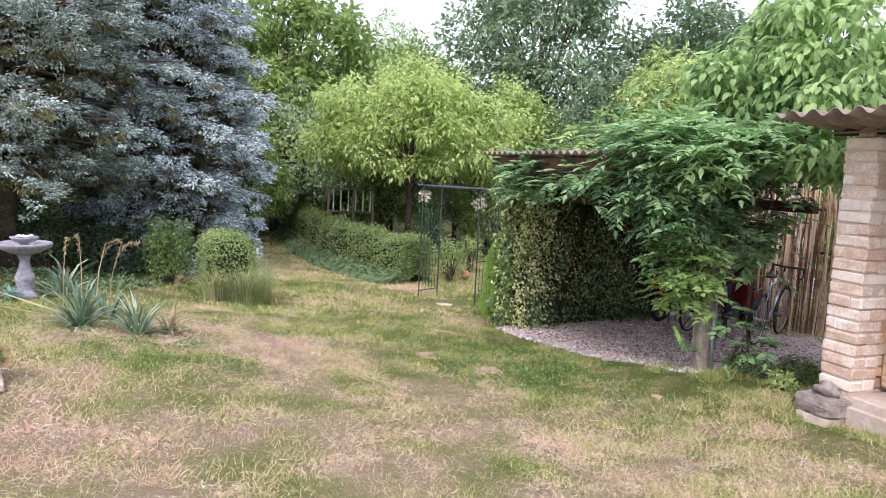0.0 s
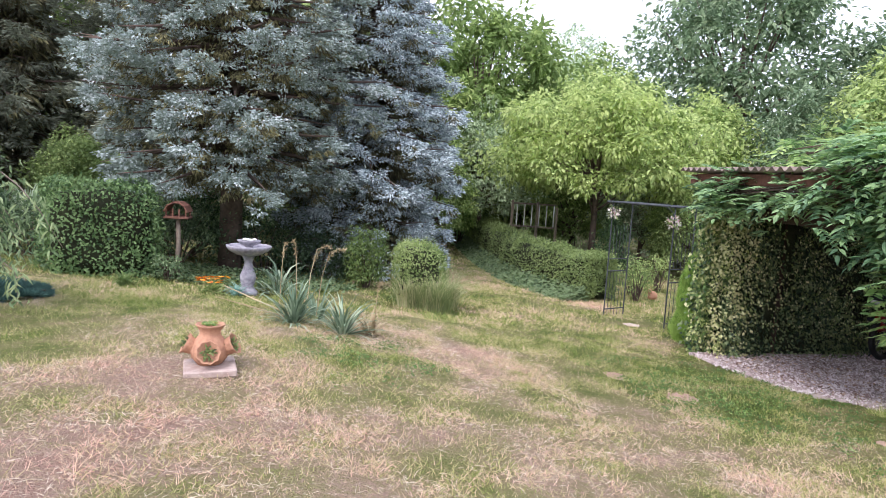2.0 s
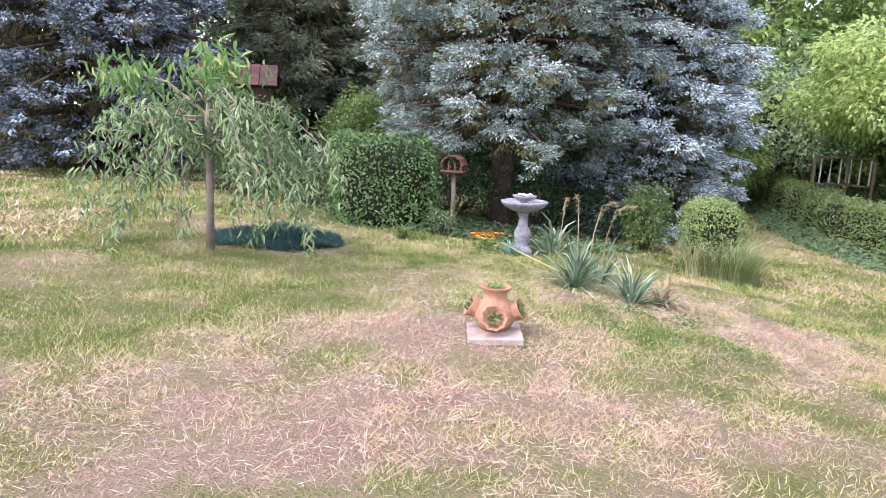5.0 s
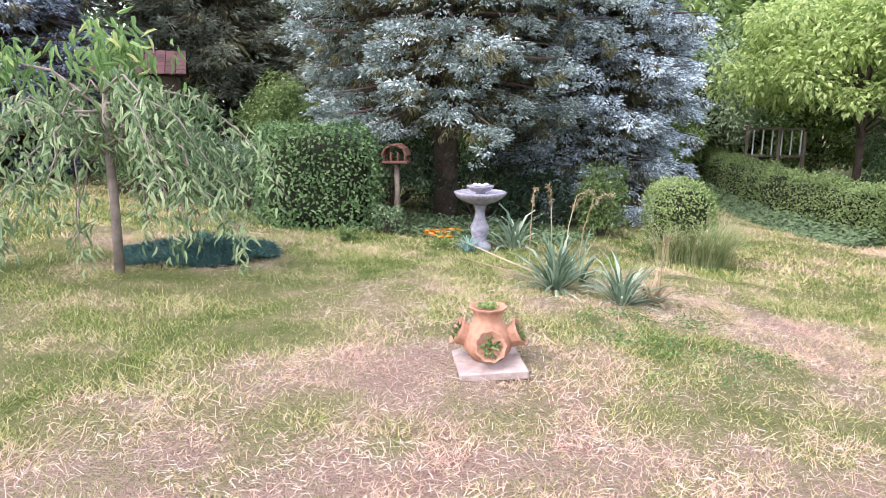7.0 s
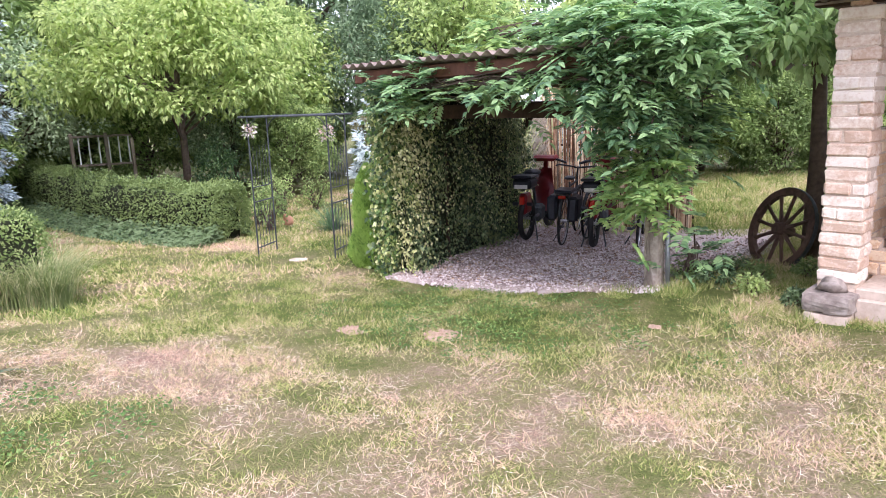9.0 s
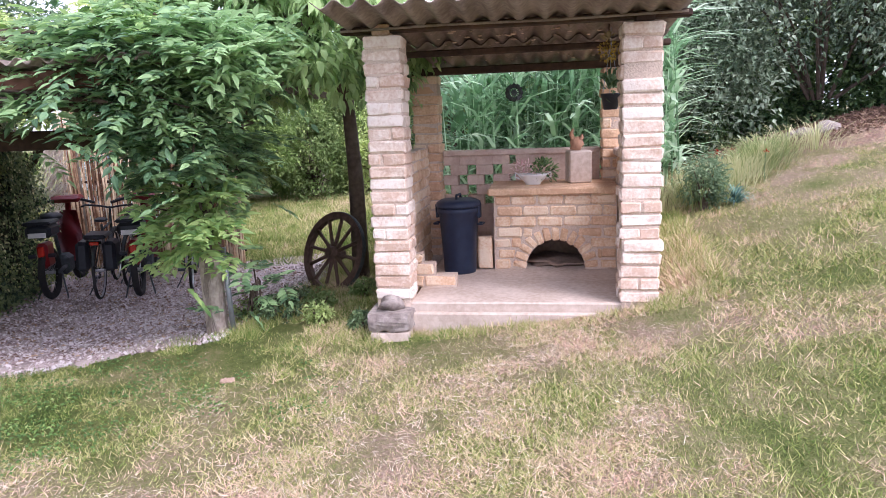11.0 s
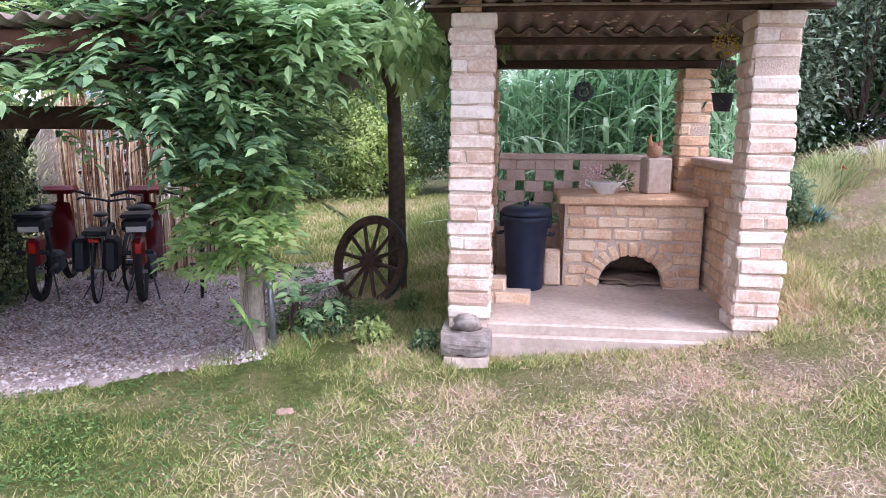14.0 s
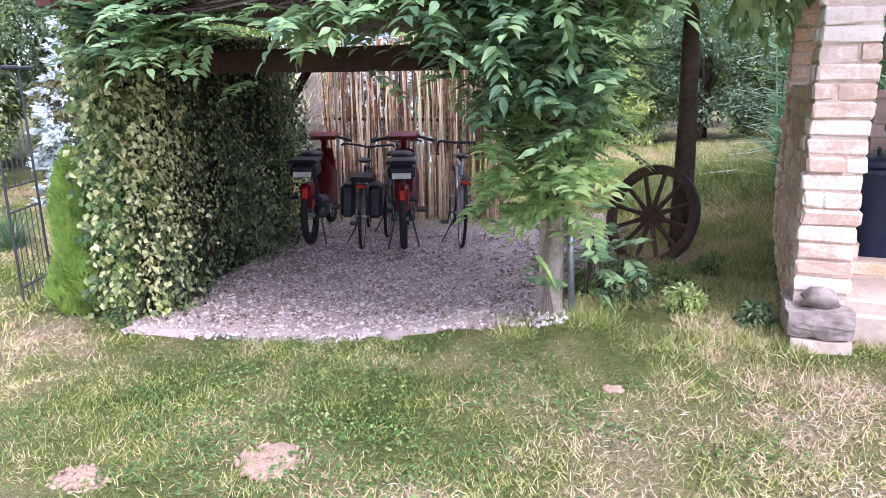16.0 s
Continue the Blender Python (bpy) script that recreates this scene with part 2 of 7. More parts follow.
def lawn_material(name, blade):
    """Grass from fresh green over straw to brown, by the dryness that the meshes carry, and by noise."""
    m = bpy.data.materials.new(name)
    m.use_nodes = True
    n, l = m.node_tree.nodes, m.node_tree.links
    b = n["Principled BSDF"]
    dry, geo = n.new("ShaderNodeAttribute"), n.new("ShaderNodeNewGeometry")
    dry.attribute_name = "dry"
    value = dry.outputs["Fac"]
    sources = [(geo.outputs["Random Per Island"], 0.58)] if blade else []
    for scale, weight in ((120, 0.55), (22, 0.55), (1.6, 0.25)) if not blade else ((1.6, 0.2),):
        t = n.new("ShaderNodeTexNoise")
        t.inputs["Scale"].default_value, t.inputs["Detail"].default_value = scale, 5
        l.new(geo.outputs["Position"], t.inputs[0])
        sources.append((t.outputs[0], weight))
    for source, weight in sources:
        a = n.new("ShaderNodeMath")
        a.operation = "MULTIPLY_ADD"
        l.new(source, a.inputs[0])
        a.inputs[1].default_value = weight
        l.new(value, a.inputs[2])
        c = n.new("ShaderNodeMath")
        c.operation = "SUBTRACT"
        l.new(a.outputs[0], c.inputs[0])
        c.inputs[1].default_value = weight / 2
        value = c.outputs[0]
    ramp = n.new("ShaderNodeValToRGB")
    e = ramp.color_ramp.elements
    # same colours, darker on the ground: shade between the blades is put in here
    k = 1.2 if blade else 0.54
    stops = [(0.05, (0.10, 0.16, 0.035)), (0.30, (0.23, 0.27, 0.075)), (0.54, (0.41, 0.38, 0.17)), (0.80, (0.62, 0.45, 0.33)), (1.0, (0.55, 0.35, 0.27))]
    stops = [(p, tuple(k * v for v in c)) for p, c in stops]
    e[0].position, e[0].color = stops[0][0], (*stops[0][1], 1)
    e[1].position, e[1].color = stops[-1][0], (*stops[-1][1], 1)
    for p, c in stops[1:-1]:
        e.new(p).color = (*c, 1)
    l.new(value, ramp.inputs[0])
    l.new(ramp.outputs[0], b.inputs["Base Color"])
    b.inputs["Roughness"].default_value, b.inputs["Specular IOR Level"].default_value = 0.9, 0.15
    if not blade:
        k, t = n.new("ShaderNodeBump"), n.new("ShaderNodeTexNoise")
        t.inputs["Scale"].default_value, t.inputs["Detail"].default_value = 60, 5
        l.new(geo.outputs["Position"], t.inputs[0]), l.new(t.outputs[0], k.inputs["Height"])
        k.inputs["Strength"].default_value, k.inputs["Distance"].default_value = 1.0, 0.05
        l.new(k.outputs[0], b.inputs["Normal"])
    return m


M["lawn"], M["blade"] = lawn_material("lawn", False), lawn_material("grass_blade", True)

# ---- makers ----
rng = np.random.default_rng(7)


def unit(v):
    return v / np.maximum(np.linalg.norm(v, axis=-1, keepdims=True), 1e-9)


def mesh(name, V, faces, material, smooth=False, attr=None):
    """A mesh from an array of places and one or more arrays of faces."""
    me = bpy.data.meshes.new(name)
    V = np.asarray(V, np.float32)
    faces = [np.asarray(f, np.int32) for f in (faces if isinstance(faces, list) else [faces]) if len(f)]
    me.vertices.add(len(V))
    me.vertices.foreach_set("co", V.ravel())
    loops = np.concatenate([f.ravel() for f in faces])
    me.loops.add(len(loops))
    me.loops.foreach_set("vertex_index", loops)
    sizes = np.concatenate([np.full(len(f), f.shape[1]) for f in faces])
    me.polygons.add(len(sizes))
    me.polygons.foreach_set("loop_start", np.concatenate([[0], np.cumsum(sizes)[:-1]]).astype(np.int32))
    me.update(calc_edges=True)
    me.polygons.foreach_set("use_smooth", np.full(len(sizes), smooth))
    if attr is not None:
        me.attributes.new("dry", "FLOAT", "POINT").data.foreach_set("value", np.asarray(attr, np.float32))
    me.materials.append(material)
    return me


def put(name, me, parent=None, label="", at=None, kind="", group=""):
    ob = new(name, me)
    ob.parent = parent
    if at is not None:
        ob.matrix_basis = at
    return tagged(ob, label, kind=kind, group=group)


def part(name, bm, material, parent=None, label="", smooth=False, at=None):
    me = bpy.data.meshes.new(name)
    bmesh.ops.recalc_face_normals(bm, faces=bm.faces)
    bm.to_mesh(me)
    bm.free()
    for p in me.polygons:
        p.use_smooth = smooth
    me.materials.append(material)
    return put(name, me, parent, label, at)


def thing(name, label, category, at=None, group="", kind=""):
    ob = new(name)
    ob.empty_display_size = 0.1
    if at is not None:
        ob.matrix_basis = at
    return tagged(ob, label, category, group, kind)


LEAF = (np.array([(0, 0, 0), (0.5, 0.42, 0.10), (0, 1, -0.12), (-0.5, 0.42, 0.10)]), [np.array([(0, 1, 2), (0, 2, 3)])])
BROAD = (np.array([(0, 0, 0), (0.42, 0.18, 0.08), (0.46, 0.55, 0.06), (0, 1, -0.18), (-0.46, 0.55, 0.06), (-0.42, 0.18, 0.08), (0, 0.45, -0.04)]),
         [np.array([(0, 1, 6), (1, 2, 6), (2, 3, 6), (3, 4, 6), (4, 5, 6), (5, 0, 6)])])
TWIG = (np.array([(0, 0, 0), (0.5, 0.45, 0), (-0.25, 0.45, 0.43), (-0.25, 0.45, -0.43), (0, 1, 0)]),
        [np.array([(0, 1, 2), (0, 2, 3), (0, 3, 1), (4, 2, 1), (4, 3, 2), (4, 1, 3)])])
SPIKE = (np.array([(0.5, 0.3, 0), (-0.3, 0.25, 0.2), (-0.3, 0.25, -0.2), (0, 1, 0)]), [np.array([(0, 1, 3), (1, 2, 3), (2, 0, 3)])])
SPRIG = (np.array([(0, 0, 0), (0.12, 0.15, 0.1), (0.5, 0.75, -0.1), (0.05, 0.35, 0), (0, 1, 0), (-0.05, 0.35, 0), (-0.5, 0.7, -0.1), (-0.12, 0.15, 0.1)]),
         [np.array([(0, 1, 2), (0, 2, 3), (3, 4, 5), (0, 3, 5), (0, 5, 6), (0, 6, 7)])])
BLADE = (np.array([(-0.5, 0, 0), (0.5, 0, 0), (0.4, 0.5, 0.03), (-0.4, 0.5, 0.03), (0.25, 0.8, -0.05), (-0.25, 0.8, -0.05), (0, 1, -0.2)]),
         [np.array([(0, 1, 2, 3), (3, 2, 4, 5)]), np.array([(5, 4, 6)])])
ARCH = (np.array([(-0.5, 0, 0), (0.5, 0, 0), (0.5, 0.35, 0.10), (-0.5, 0.35, 0.10), (0.38, 0.7, 0.05), (-0.38, 0.7, 0.05), (0.22, 0.92, -0.13), (-0.22, 0.92, -0.13), (0, 1, -0.38)]),
        [np.array([(0, 1, 2, 3), (3, 2, 4, 5), (5, 4, 6, 7)]), np.array([(7, 6, 8)])])
LEAFLET = (np.array([(0, 0, 0), (0.40, 0.22, 0.05), (0.42, 0.50, 0.04), (0, 1, -0.14), (-0.42, 0.50, 0.04), (-0.40, 0.22, 0.05), (0, 0.4, -0.02)]),
           [np.array([(0, 1, 6), (1, 2, 6), (2, 3, 6), (3, 4, 6), (4, 5, 6), (5, 0, 6)])])
THREAD = (np.array([(-0.5, 0, 0), (0.5, 0, 0), (0.35, 0.6, 0.06), (-0.35, 0.6, 0.06), (0.1, 1, 0)]), [np.array([(0, 1, 2, 3)]), np.array([(3, 2, 4)])])
TUFT = (np.array([(-0.5, 0, 0), (0.5, 0, 0), (0, 1, 0.2)]), [np.array([(0, 1, 2)])])


def cards(name, P, D, N, L, W, shape, material, attr=None, rolled=0.0):
    """One mesh of many leaves: places, directions, upper sides, lengths and widths."""
    P, D = np.asarray(P, float), unit(np.asarray(D, float))
    if rolled:
        N = N + rng.normal(0, rolled, P.shape)
    S = unit(np.cross(D, N))
    U = np.cross(S, D)
    T, faces = shape
    L, W = np.broadcast_to(L, len(P))[:, None, None], np.broadcast_to(W, len(P))[:, None, None]
    V = P[:, None] + S[:, None] * (T[:, 0][None, :, None] * W) + D[:, None] * (T[:, 1][None, :, None] * L) + U[:, None] * (T[:, 2][None, :, None] * L)
    off = (np.arange(len(P)) * len(T))[:, None, None]
    F = [(f[None] + off).reshape(-1, f.shape[1]) for f in faces]
    return mesh(name, V.reshape(-1, 3), F, material, attr=None if attr is None else np.repeat(attr, len(T)))


def tube(points, radii, sides=7, cap=True):
    """A bmesh tube along points."""
    bm = bmesh.new()
    add_tube(bm, points, radii, sides)
    return bm


def add_tube(bm, points, radii, sides=7):
    P = [Vector(p) for p in points]
    radii = [radii] * len(P) if isinstance(radii, (int, float)) else radii
    rings, side = [], None
    for i, p in enumerate(P):
        d = (P[min(i + 1, len(P) - 1)] - P[max(i - 1, 0)]).normalized()
        if side is None:
            side = d.orthogonal().normalized()
        side = (side - d * side.dot(d)).normalized()
        o = d.cross(side)
        rings.append([bm.verts.new(p + radii[i] * (side * math.cos(a) + o * math.sin(a))) for a in np.arange(sides) * 2 * math.pi / sides])
    for a, b in zip(rings, rings[1:]):
        for i in range(sides):
            bm.faces.new((a[i], a[(i + 1) % sides], b[(i + 1) % sides], b[i]))
    bm.faces.new(rings[0][::-1]), bm.faces.new(rings[-1])
    return bm


def add_box(bm, lo, hi, m=None, bevel=0.0):
    c, s = (Vector(lo) + Vector(hi)) / 2, Vector(hi) - Vector(lo)
    r = bmesh.ops.create_cube(bm, size=1, matrix=(m or Matrix()) @ Matrix.Translation(c) @ Matrix.Diagonal((*s, 1)))
    if bevel:
        es = list({e for v in r["verts"] for e in v.link_edges})
        bmesh.ops.bevel(bm, geom=es, offset=bevel, segments=1, affect="EDGES")
    return bm


def box(lo, hi, bevel=0.0, m=None):
    return add_box(bmesh.new(), lo, hi, m, bevel)


def lathe(profile, sides=24, wave=0.0, waves=12):
    """Turned round z from (radius, height) pairs; the last rings may be waved."""
    bm = bmesh.new()
    rings = []
    for i, (r, z) in enumerate(profile):
        k = wave if i >= len(profile) - 4 else 0
        rings.append([bm.verts.new(((r * (1 + k * math.cos(waves * a))) * math.cos(a), r * (1 + k * math.cos(waves * a)) * math.sin(a), z)) for a in np.arange(sides) * 2 * math.pi / sides])
    for a, b in zip(rings, rings[1:]):
        for i in range(sides):
            bm.faces.new((a[i], a[(i + 1) % sides], b[(i + 1) % sides], b[i]))
    bm.faces.new(rings[0][::-1]), bm.faces.new(rings[-1])
    return bm


def lumpy(radii, seed, rough=0.25, level=2):
    """An uneven stone."""
    bm = bmesh.new()
    bmesh.ops.create_icosphere(bm, subdivisions=level, radius=1)
    for v in bm.verts:
        k = 1 + rough * noise.noise(v.co * 1.7 + Vector((seed * 7.3, 0, 0)))
        v.co = Vector((v.co.x * radii[0] * k, v.co.y * radii[1] * k, max(v.co.z * k, -0.7) * radii[2]))
    return bm


# ---- the lie of the land ----
def ground_z(x, y):
    x, y = np.asarray(x, float), np.asarray(y, float)
    z = BASE[0] + BASE[1] * np.tanh(x / 15) + BASE[2] * np.tanh(y / 15)
    for cx, cy, r, h in MOUNDS:
        z = z + h * np.exp(-((x - cx) ** 2 + (y - cy) ** 2) / (2 * r * r))
    inside = 1 / ((1 + np.exp(-(x - 4.68) / 0.03)) * (1 + np.exp((x - 6.5) / 0.03)) * (1 + np.exp(-(y - 1.93) / 0.03)) * (1 + np.exp((y - 3.85) / 0.03)))
    return z * (1 - inside) + np.minimum(z, -0.35) * inside


def gz(x, y):
    return float(ground_z(x, y))


def waves(x, y, size, seed):
    """Smooth random hills between 0 and 1."""
    table = np.random.default_rng(seed).random((64, 64))
    u, v = x / size + 1000, y / size + 1000
    i, j = np.floor(u).astype(int), np.floor(v).astype(int)
    a, b = u - i, v - j
    a, b = a * a * (3 - 2 * a), b * b * (3 - 2 * b)
    t = lambda p, q: table[p % 64, q % 64]
    return t(i, j) * (1 - a) * (1 - b) + t(i + 1, j) * a * (1 - b) + t(i, j + 1) * (1 - a) * b + t(i + 1, j + 1) * a * b


def dryness(x, y):
    d = 0.46 + 0.25 * (waves(x, y, 1.7, 1) - 0.5) + 0.30 * (waves(x, y, 0.55, 2) - 0.5) + 0.32 * (waves(x, y, 0.2, 3) - 0.5)
    for cx, cy, r, h in PATCHES:
        d = d + h * np.exp(-((x - cx) ** 2 + (y - cy) ** 2) / (2 * r * r))
    return np.clip(d, 0, 1)


def axis(lo, hi, step, far):
    """Even steps between lo and hi, and ever wider ones out to far."""
    grow = [step]
    while sum(grow) < far:
        grow.append(grow[-1] * 1.22)
    out = np.cumsum(grow)
    return np.concatenate([lo - out[::-1], np.arange(lo, hi + step / 2, step), hi + out])


def lay_ground():
    X, Y = np.meshgrid(axis(-9, 13, 0.1, 500), axis(-5, 16, 0.1, 500))
    x, y = X.ravel(), Y.ravel()
    z = ground_z(x, y) + 0.03 * (waves(x, y, 0.6, 5) - 0.5) + 0.02 * (waves(x, y, 0.25, 6) - 0.5)
    h, w = X.shape
    i = (np.arange(h - 1)[:, None] * w + np.arange(w - 1)).ravel()
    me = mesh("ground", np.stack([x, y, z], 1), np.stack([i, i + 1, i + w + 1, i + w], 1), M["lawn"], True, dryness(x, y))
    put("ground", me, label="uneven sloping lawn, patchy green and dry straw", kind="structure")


lay_ground()


# ---- plants ----
def clumps(centres, radii, per, leaf, droop=0.3, flat=0.8):
    """Leaves in uneven clumps: places, directions and upper sides."""
    c, r = np.repeat(centres, per, 0), np.repeat(radii, per)[:, None]
    q = unit(rng.normal(0, 1, c.shape)) * rng.random((len(c), 1)) ** 0.4
    q[:, 2] *= flat
    out = unit(q + rng.normal(0, 0.35, q.shape))
    return c + q * r, out + np.array([0, 0, -droop]), np.array([0, 0, 1.0]) + out * 0.6


def crown_clumps(radii, n, seed, hollow=0.55, bottom=-0.6):
    """Uneven places for clumps in an egg of those radii about the origin."""
    g = np.random.default_rng(seed)
    d = unit(g.normal(0, 1, (n * 2, 3)))
    d = d[d[:, 2] > bottom][:n]
    lump = 0.78 + 0.4 * np.abs(np.sin(d[:, 0] * 3.1 + seed) * np.cos(d[:, 1] * 2.7 + d[:, 2] * 3.3))
    return d * np.asarray(radii) * (lump * (hollow + (1 - hollow) * g.random(len(d)) ** 0.5))[:, None]


def leafy_tree(label, height, radii, centre_z, n, per, leaf, material, seed, trunk=0.12, shape=LEAF, droop=0.3, bark="bark", lean=0.0, clump=0.34, fork=0.45):
    """A deciduous tree about its foot: tapered trunk with limbs, and a crown of leaves in clumps."""
    t = thing("tree", label, "tree")
    g = np.random.default_rng(seed)
    bm = tube([(0, 0, -0.3), (0.02, 0.02, centre_z * 0.4), (lean * 0.05, 0, centre_z * 0.72), (lean, 0, centre_z + radii[2] * 0.5)], [trunk * 1.25, trunk, trunk * 0.8, trunk * 0.15], 9)
    C = crown_clumps(radii, n, seed) + (lean, 0, centre_z)
    for c in C[:: max(1, n // 22)]:
        z0 = centre_z * (fork + (0.85 - fork) * g.random())
        mid = np.array([c[0] * 0.45 + lean * 0.4, c[1] * 0.45, (z0 + c[2]) / 2 + 0.1])
        add_tube(bm, [(lean * z0 / centre_z * 0.6, 0, z0), mid, c], [trunk * 0.4, trunk * 0.22, 0.01], 5)
    part("trunk", bm, M[bark], t, smooth=True)
    P, D, N = clumps(C, g.uniform(0.6, 1.3, len(C)) * clump * max(radii) / 2, per, leaf, droop)
    put("crown", cards("crown", P, D, N, leaf * rng.uniform(0.7, 1.3, len(P)), leaf * 0.55, shape, M[material], rolled=0.4), t)
    return t


def spruce(label, x, y, height, radius, low, material, seed, twig=0.11, per=300, inner="spruce_inner", shape=SPIKE, wide=0.52, power=0.75, layer=0.30, many=26):
    """A spruce about its foot: trunk, drooping boughs in whorls, twig tips outside and older brown-green twigs inside."""
    x, y = far(x, y)
    z0 = gz(x, y)
    t = thing("spruce_tree", label, "conifer", pose(x, y, z0))
    g = np.random.default_rng(seed)
    part("trunk", tube([(0, 0, -0.3), (0, 0, height * 0.5), (0, 0, height)], [radius * 0.075, radius * 0.045, 0.02], 9), M["bark"], t, smooth=True)
    boughs = bmesh.new()
    P, D, N, Q, E = [], [], [], [], []
    h = low
    while h < height * 0.97:
        reach = radius * (1 - (h - low) / (height - low)) ** power
        k = max(5, int(9 * reach / radius + 4))
        a0 = g.random() * 6.3
        for j in range(k):
            a = a0 + 6.283 * j / k + g.normal(0, 0.15)
            length = reach * g.uniform(0.72, 1.12) * min(1, 0.68 + 0.32 * (h - low) / 1.6)
            out, side = np.array([math.cos(a), math.sin(a), 0]), np.array([-math.sin(a), math.cos(a), 0])
            drop = g.uniform(0.18, 0.42)
            at_ = lambda s: out * s[:, None] * length + np.array([0, 0, 1.0]) * (h + length * (0.12 * s - drop * s ** 2 + 0.12 * s ** 5))[:, None]
            ss = np.array([0, 0.35, 0.7, 1.0])
            if h < height * 0.75:
                add_tube(boughs, at_(ss).tolist(), [0.03 * length, 0.02 * length, 0.012 * length, 0.004], 4)
            fans = int(per * (0.55 if h < 6 else 0.15) / many * length / radius) + 3
            m = fans * many
            s = np.repeat(g.random(fans) ** 0.45, many)
            v = np.repeat(g.uniform(-1, 1, fans), many)
            spread = g.normal(0, 1, (m, 3)) * (0.06, 0.06, 0.03) * max(0.8, twig / 0.12)
            w = 0.34 * length * (1.05 - s) + 0.10
            # side shoots in rows, each hanging a little
            row = v
            p = at_(s) + side * (row * w)[:, None] + out * (np.abs(row) * 0.35 * w)[:, None]
            hang = np.repeat(np.abs(g.normal(0, 0.10, fans)) * (0.5 + length * 0.5), many) + 0.10 * np.abs(row)
            p[:, 2] -= hang
            p += spread
            d = out * g.uniform(0.5, 1.0, m)[:, None] + side * (np.sign(row) * g.uniform(0.1, 0.9, m))[:, None]
            d[:, 2] += np.repeat(g.uniform(-0.6, 0.2, fans), many)
            d += spread * 9 + g.normal(0, 0.18, d.shape)
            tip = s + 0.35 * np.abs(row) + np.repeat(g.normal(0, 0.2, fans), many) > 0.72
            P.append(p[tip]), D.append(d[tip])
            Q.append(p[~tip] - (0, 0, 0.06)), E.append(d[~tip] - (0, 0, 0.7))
        h += layer * g.uniform(0.85, 1.2) * (0.7 + 0.3 * reach / radius)
    part("bough", boughs, M["bark"], t, smooth=True)
    P, D, Q, E = (np.concatenate(v) for v in (P, D, Q, E))
    up = np.tile((0, 0, 1.0), (len(P), 1))
    put("foliage", cards("foliage", P, D, up, twig * rng.uniform(0.7, 1.4, len(P)), twig * wide, shape, M[material], rolled=0.3), t, kind="stuff")
    up = np.tile((0, 0, 1.0), (len(Q), 1))
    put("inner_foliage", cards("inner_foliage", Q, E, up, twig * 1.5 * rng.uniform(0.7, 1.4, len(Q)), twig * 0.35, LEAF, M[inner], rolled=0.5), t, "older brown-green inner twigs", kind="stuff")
    return t


def clipped(name, label, outline, density, leaf, material, seed, core=True, category="hedge", shape=LEAF, fuzz=0.05, per_area=None):
    """A clipped hedge: outline() gives places and outward ways on its skin; a dark core, coloured as inner shade, fills
    it.
    """
    P, Nn = outline(density)
    P = P + Nn * np.abs(rng.normal(0, fuzz, (len(P), 1))) - Nn * fuzz
    D = unit(rng.normal(0, 1, P.shape) + Nn * 0.8 + (0, 0, -0.15))
    base = P.mean(0) * (1, 1, 0) + (0, 0, P[:, 2].min())
    t = thing(name, label, category, pose(*base))
    ob = put("leaves", cards("leaves", P - base, D, Nn + (0, 0, 0.5), leaf * rng.uniform(0.7, 1.4, len(P)), leaf * 0.6, shape, M[material], rolled=0.3), t, kind="stuff")
    return t, base


def rounded_box(lo, hi, turn=0.0, power=5.0, wob=0.06, lean=None):
    """Skin of a rounded block of hedge."""
    c, h = (np.array(lo) + hi) / 2, (np.array(hi) - lo) / 2

    def outline(n):
        d = rng.uniform(-1, 1, (n, 3))
        k = rng.integers(0, 3, n)
        area = np.array([h[1] * h[2], h[0] * h[2], h[0] * h[1]])
        k = rng.choice(3, n, p=area / area.sum())
        d[np.arange(n), k] = np.sign(d[np.arange(n), k])
        r = (np.abs(d) ** power).sum(1) ** (-1 / power)
        q = d * r[:, None]
        nn = unit(np.sign(q) * np.abs(q) ** (power - 1) / h)
        p = q * h
        p = p * (1 + wob * np.sin(p[:, 0:1] * 5 + p[:, 1:2] * 4 + p[:, 2:3] * 6))
        ca, sa = math.cos(turn), math.sin(turn)
        R = np.array([[ca, -sa, 0], [sa, ca, 0], [0, 0, 1]])
        p, nn = p @ R.T + c, nn @ R.T
        keep = nn[:, 2] > -0.6
        return p[keep], nn[keep]

    return outline


# solid dark block that stands in for the shade inside a hedge
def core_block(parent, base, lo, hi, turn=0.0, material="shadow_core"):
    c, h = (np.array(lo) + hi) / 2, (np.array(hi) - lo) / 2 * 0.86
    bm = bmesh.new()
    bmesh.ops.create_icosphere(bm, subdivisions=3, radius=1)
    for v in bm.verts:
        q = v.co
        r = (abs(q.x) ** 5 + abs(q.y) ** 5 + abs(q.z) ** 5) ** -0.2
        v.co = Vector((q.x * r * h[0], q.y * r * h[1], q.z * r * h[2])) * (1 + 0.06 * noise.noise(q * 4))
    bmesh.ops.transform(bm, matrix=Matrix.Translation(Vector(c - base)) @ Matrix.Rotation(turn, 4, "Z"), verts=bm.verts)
    return part("twig_core", bm, M["twigs"], parent, "dark solid core, coloured as the shade among the hedge twigs", True)


# near-black: the shade between the twigs is part of this colour
M["twigs"] = shade("shaded_twigs", (0.045, 0.055, 0.025), (0.02, 0.022, 0.012), 0.95, 35, 1.0)


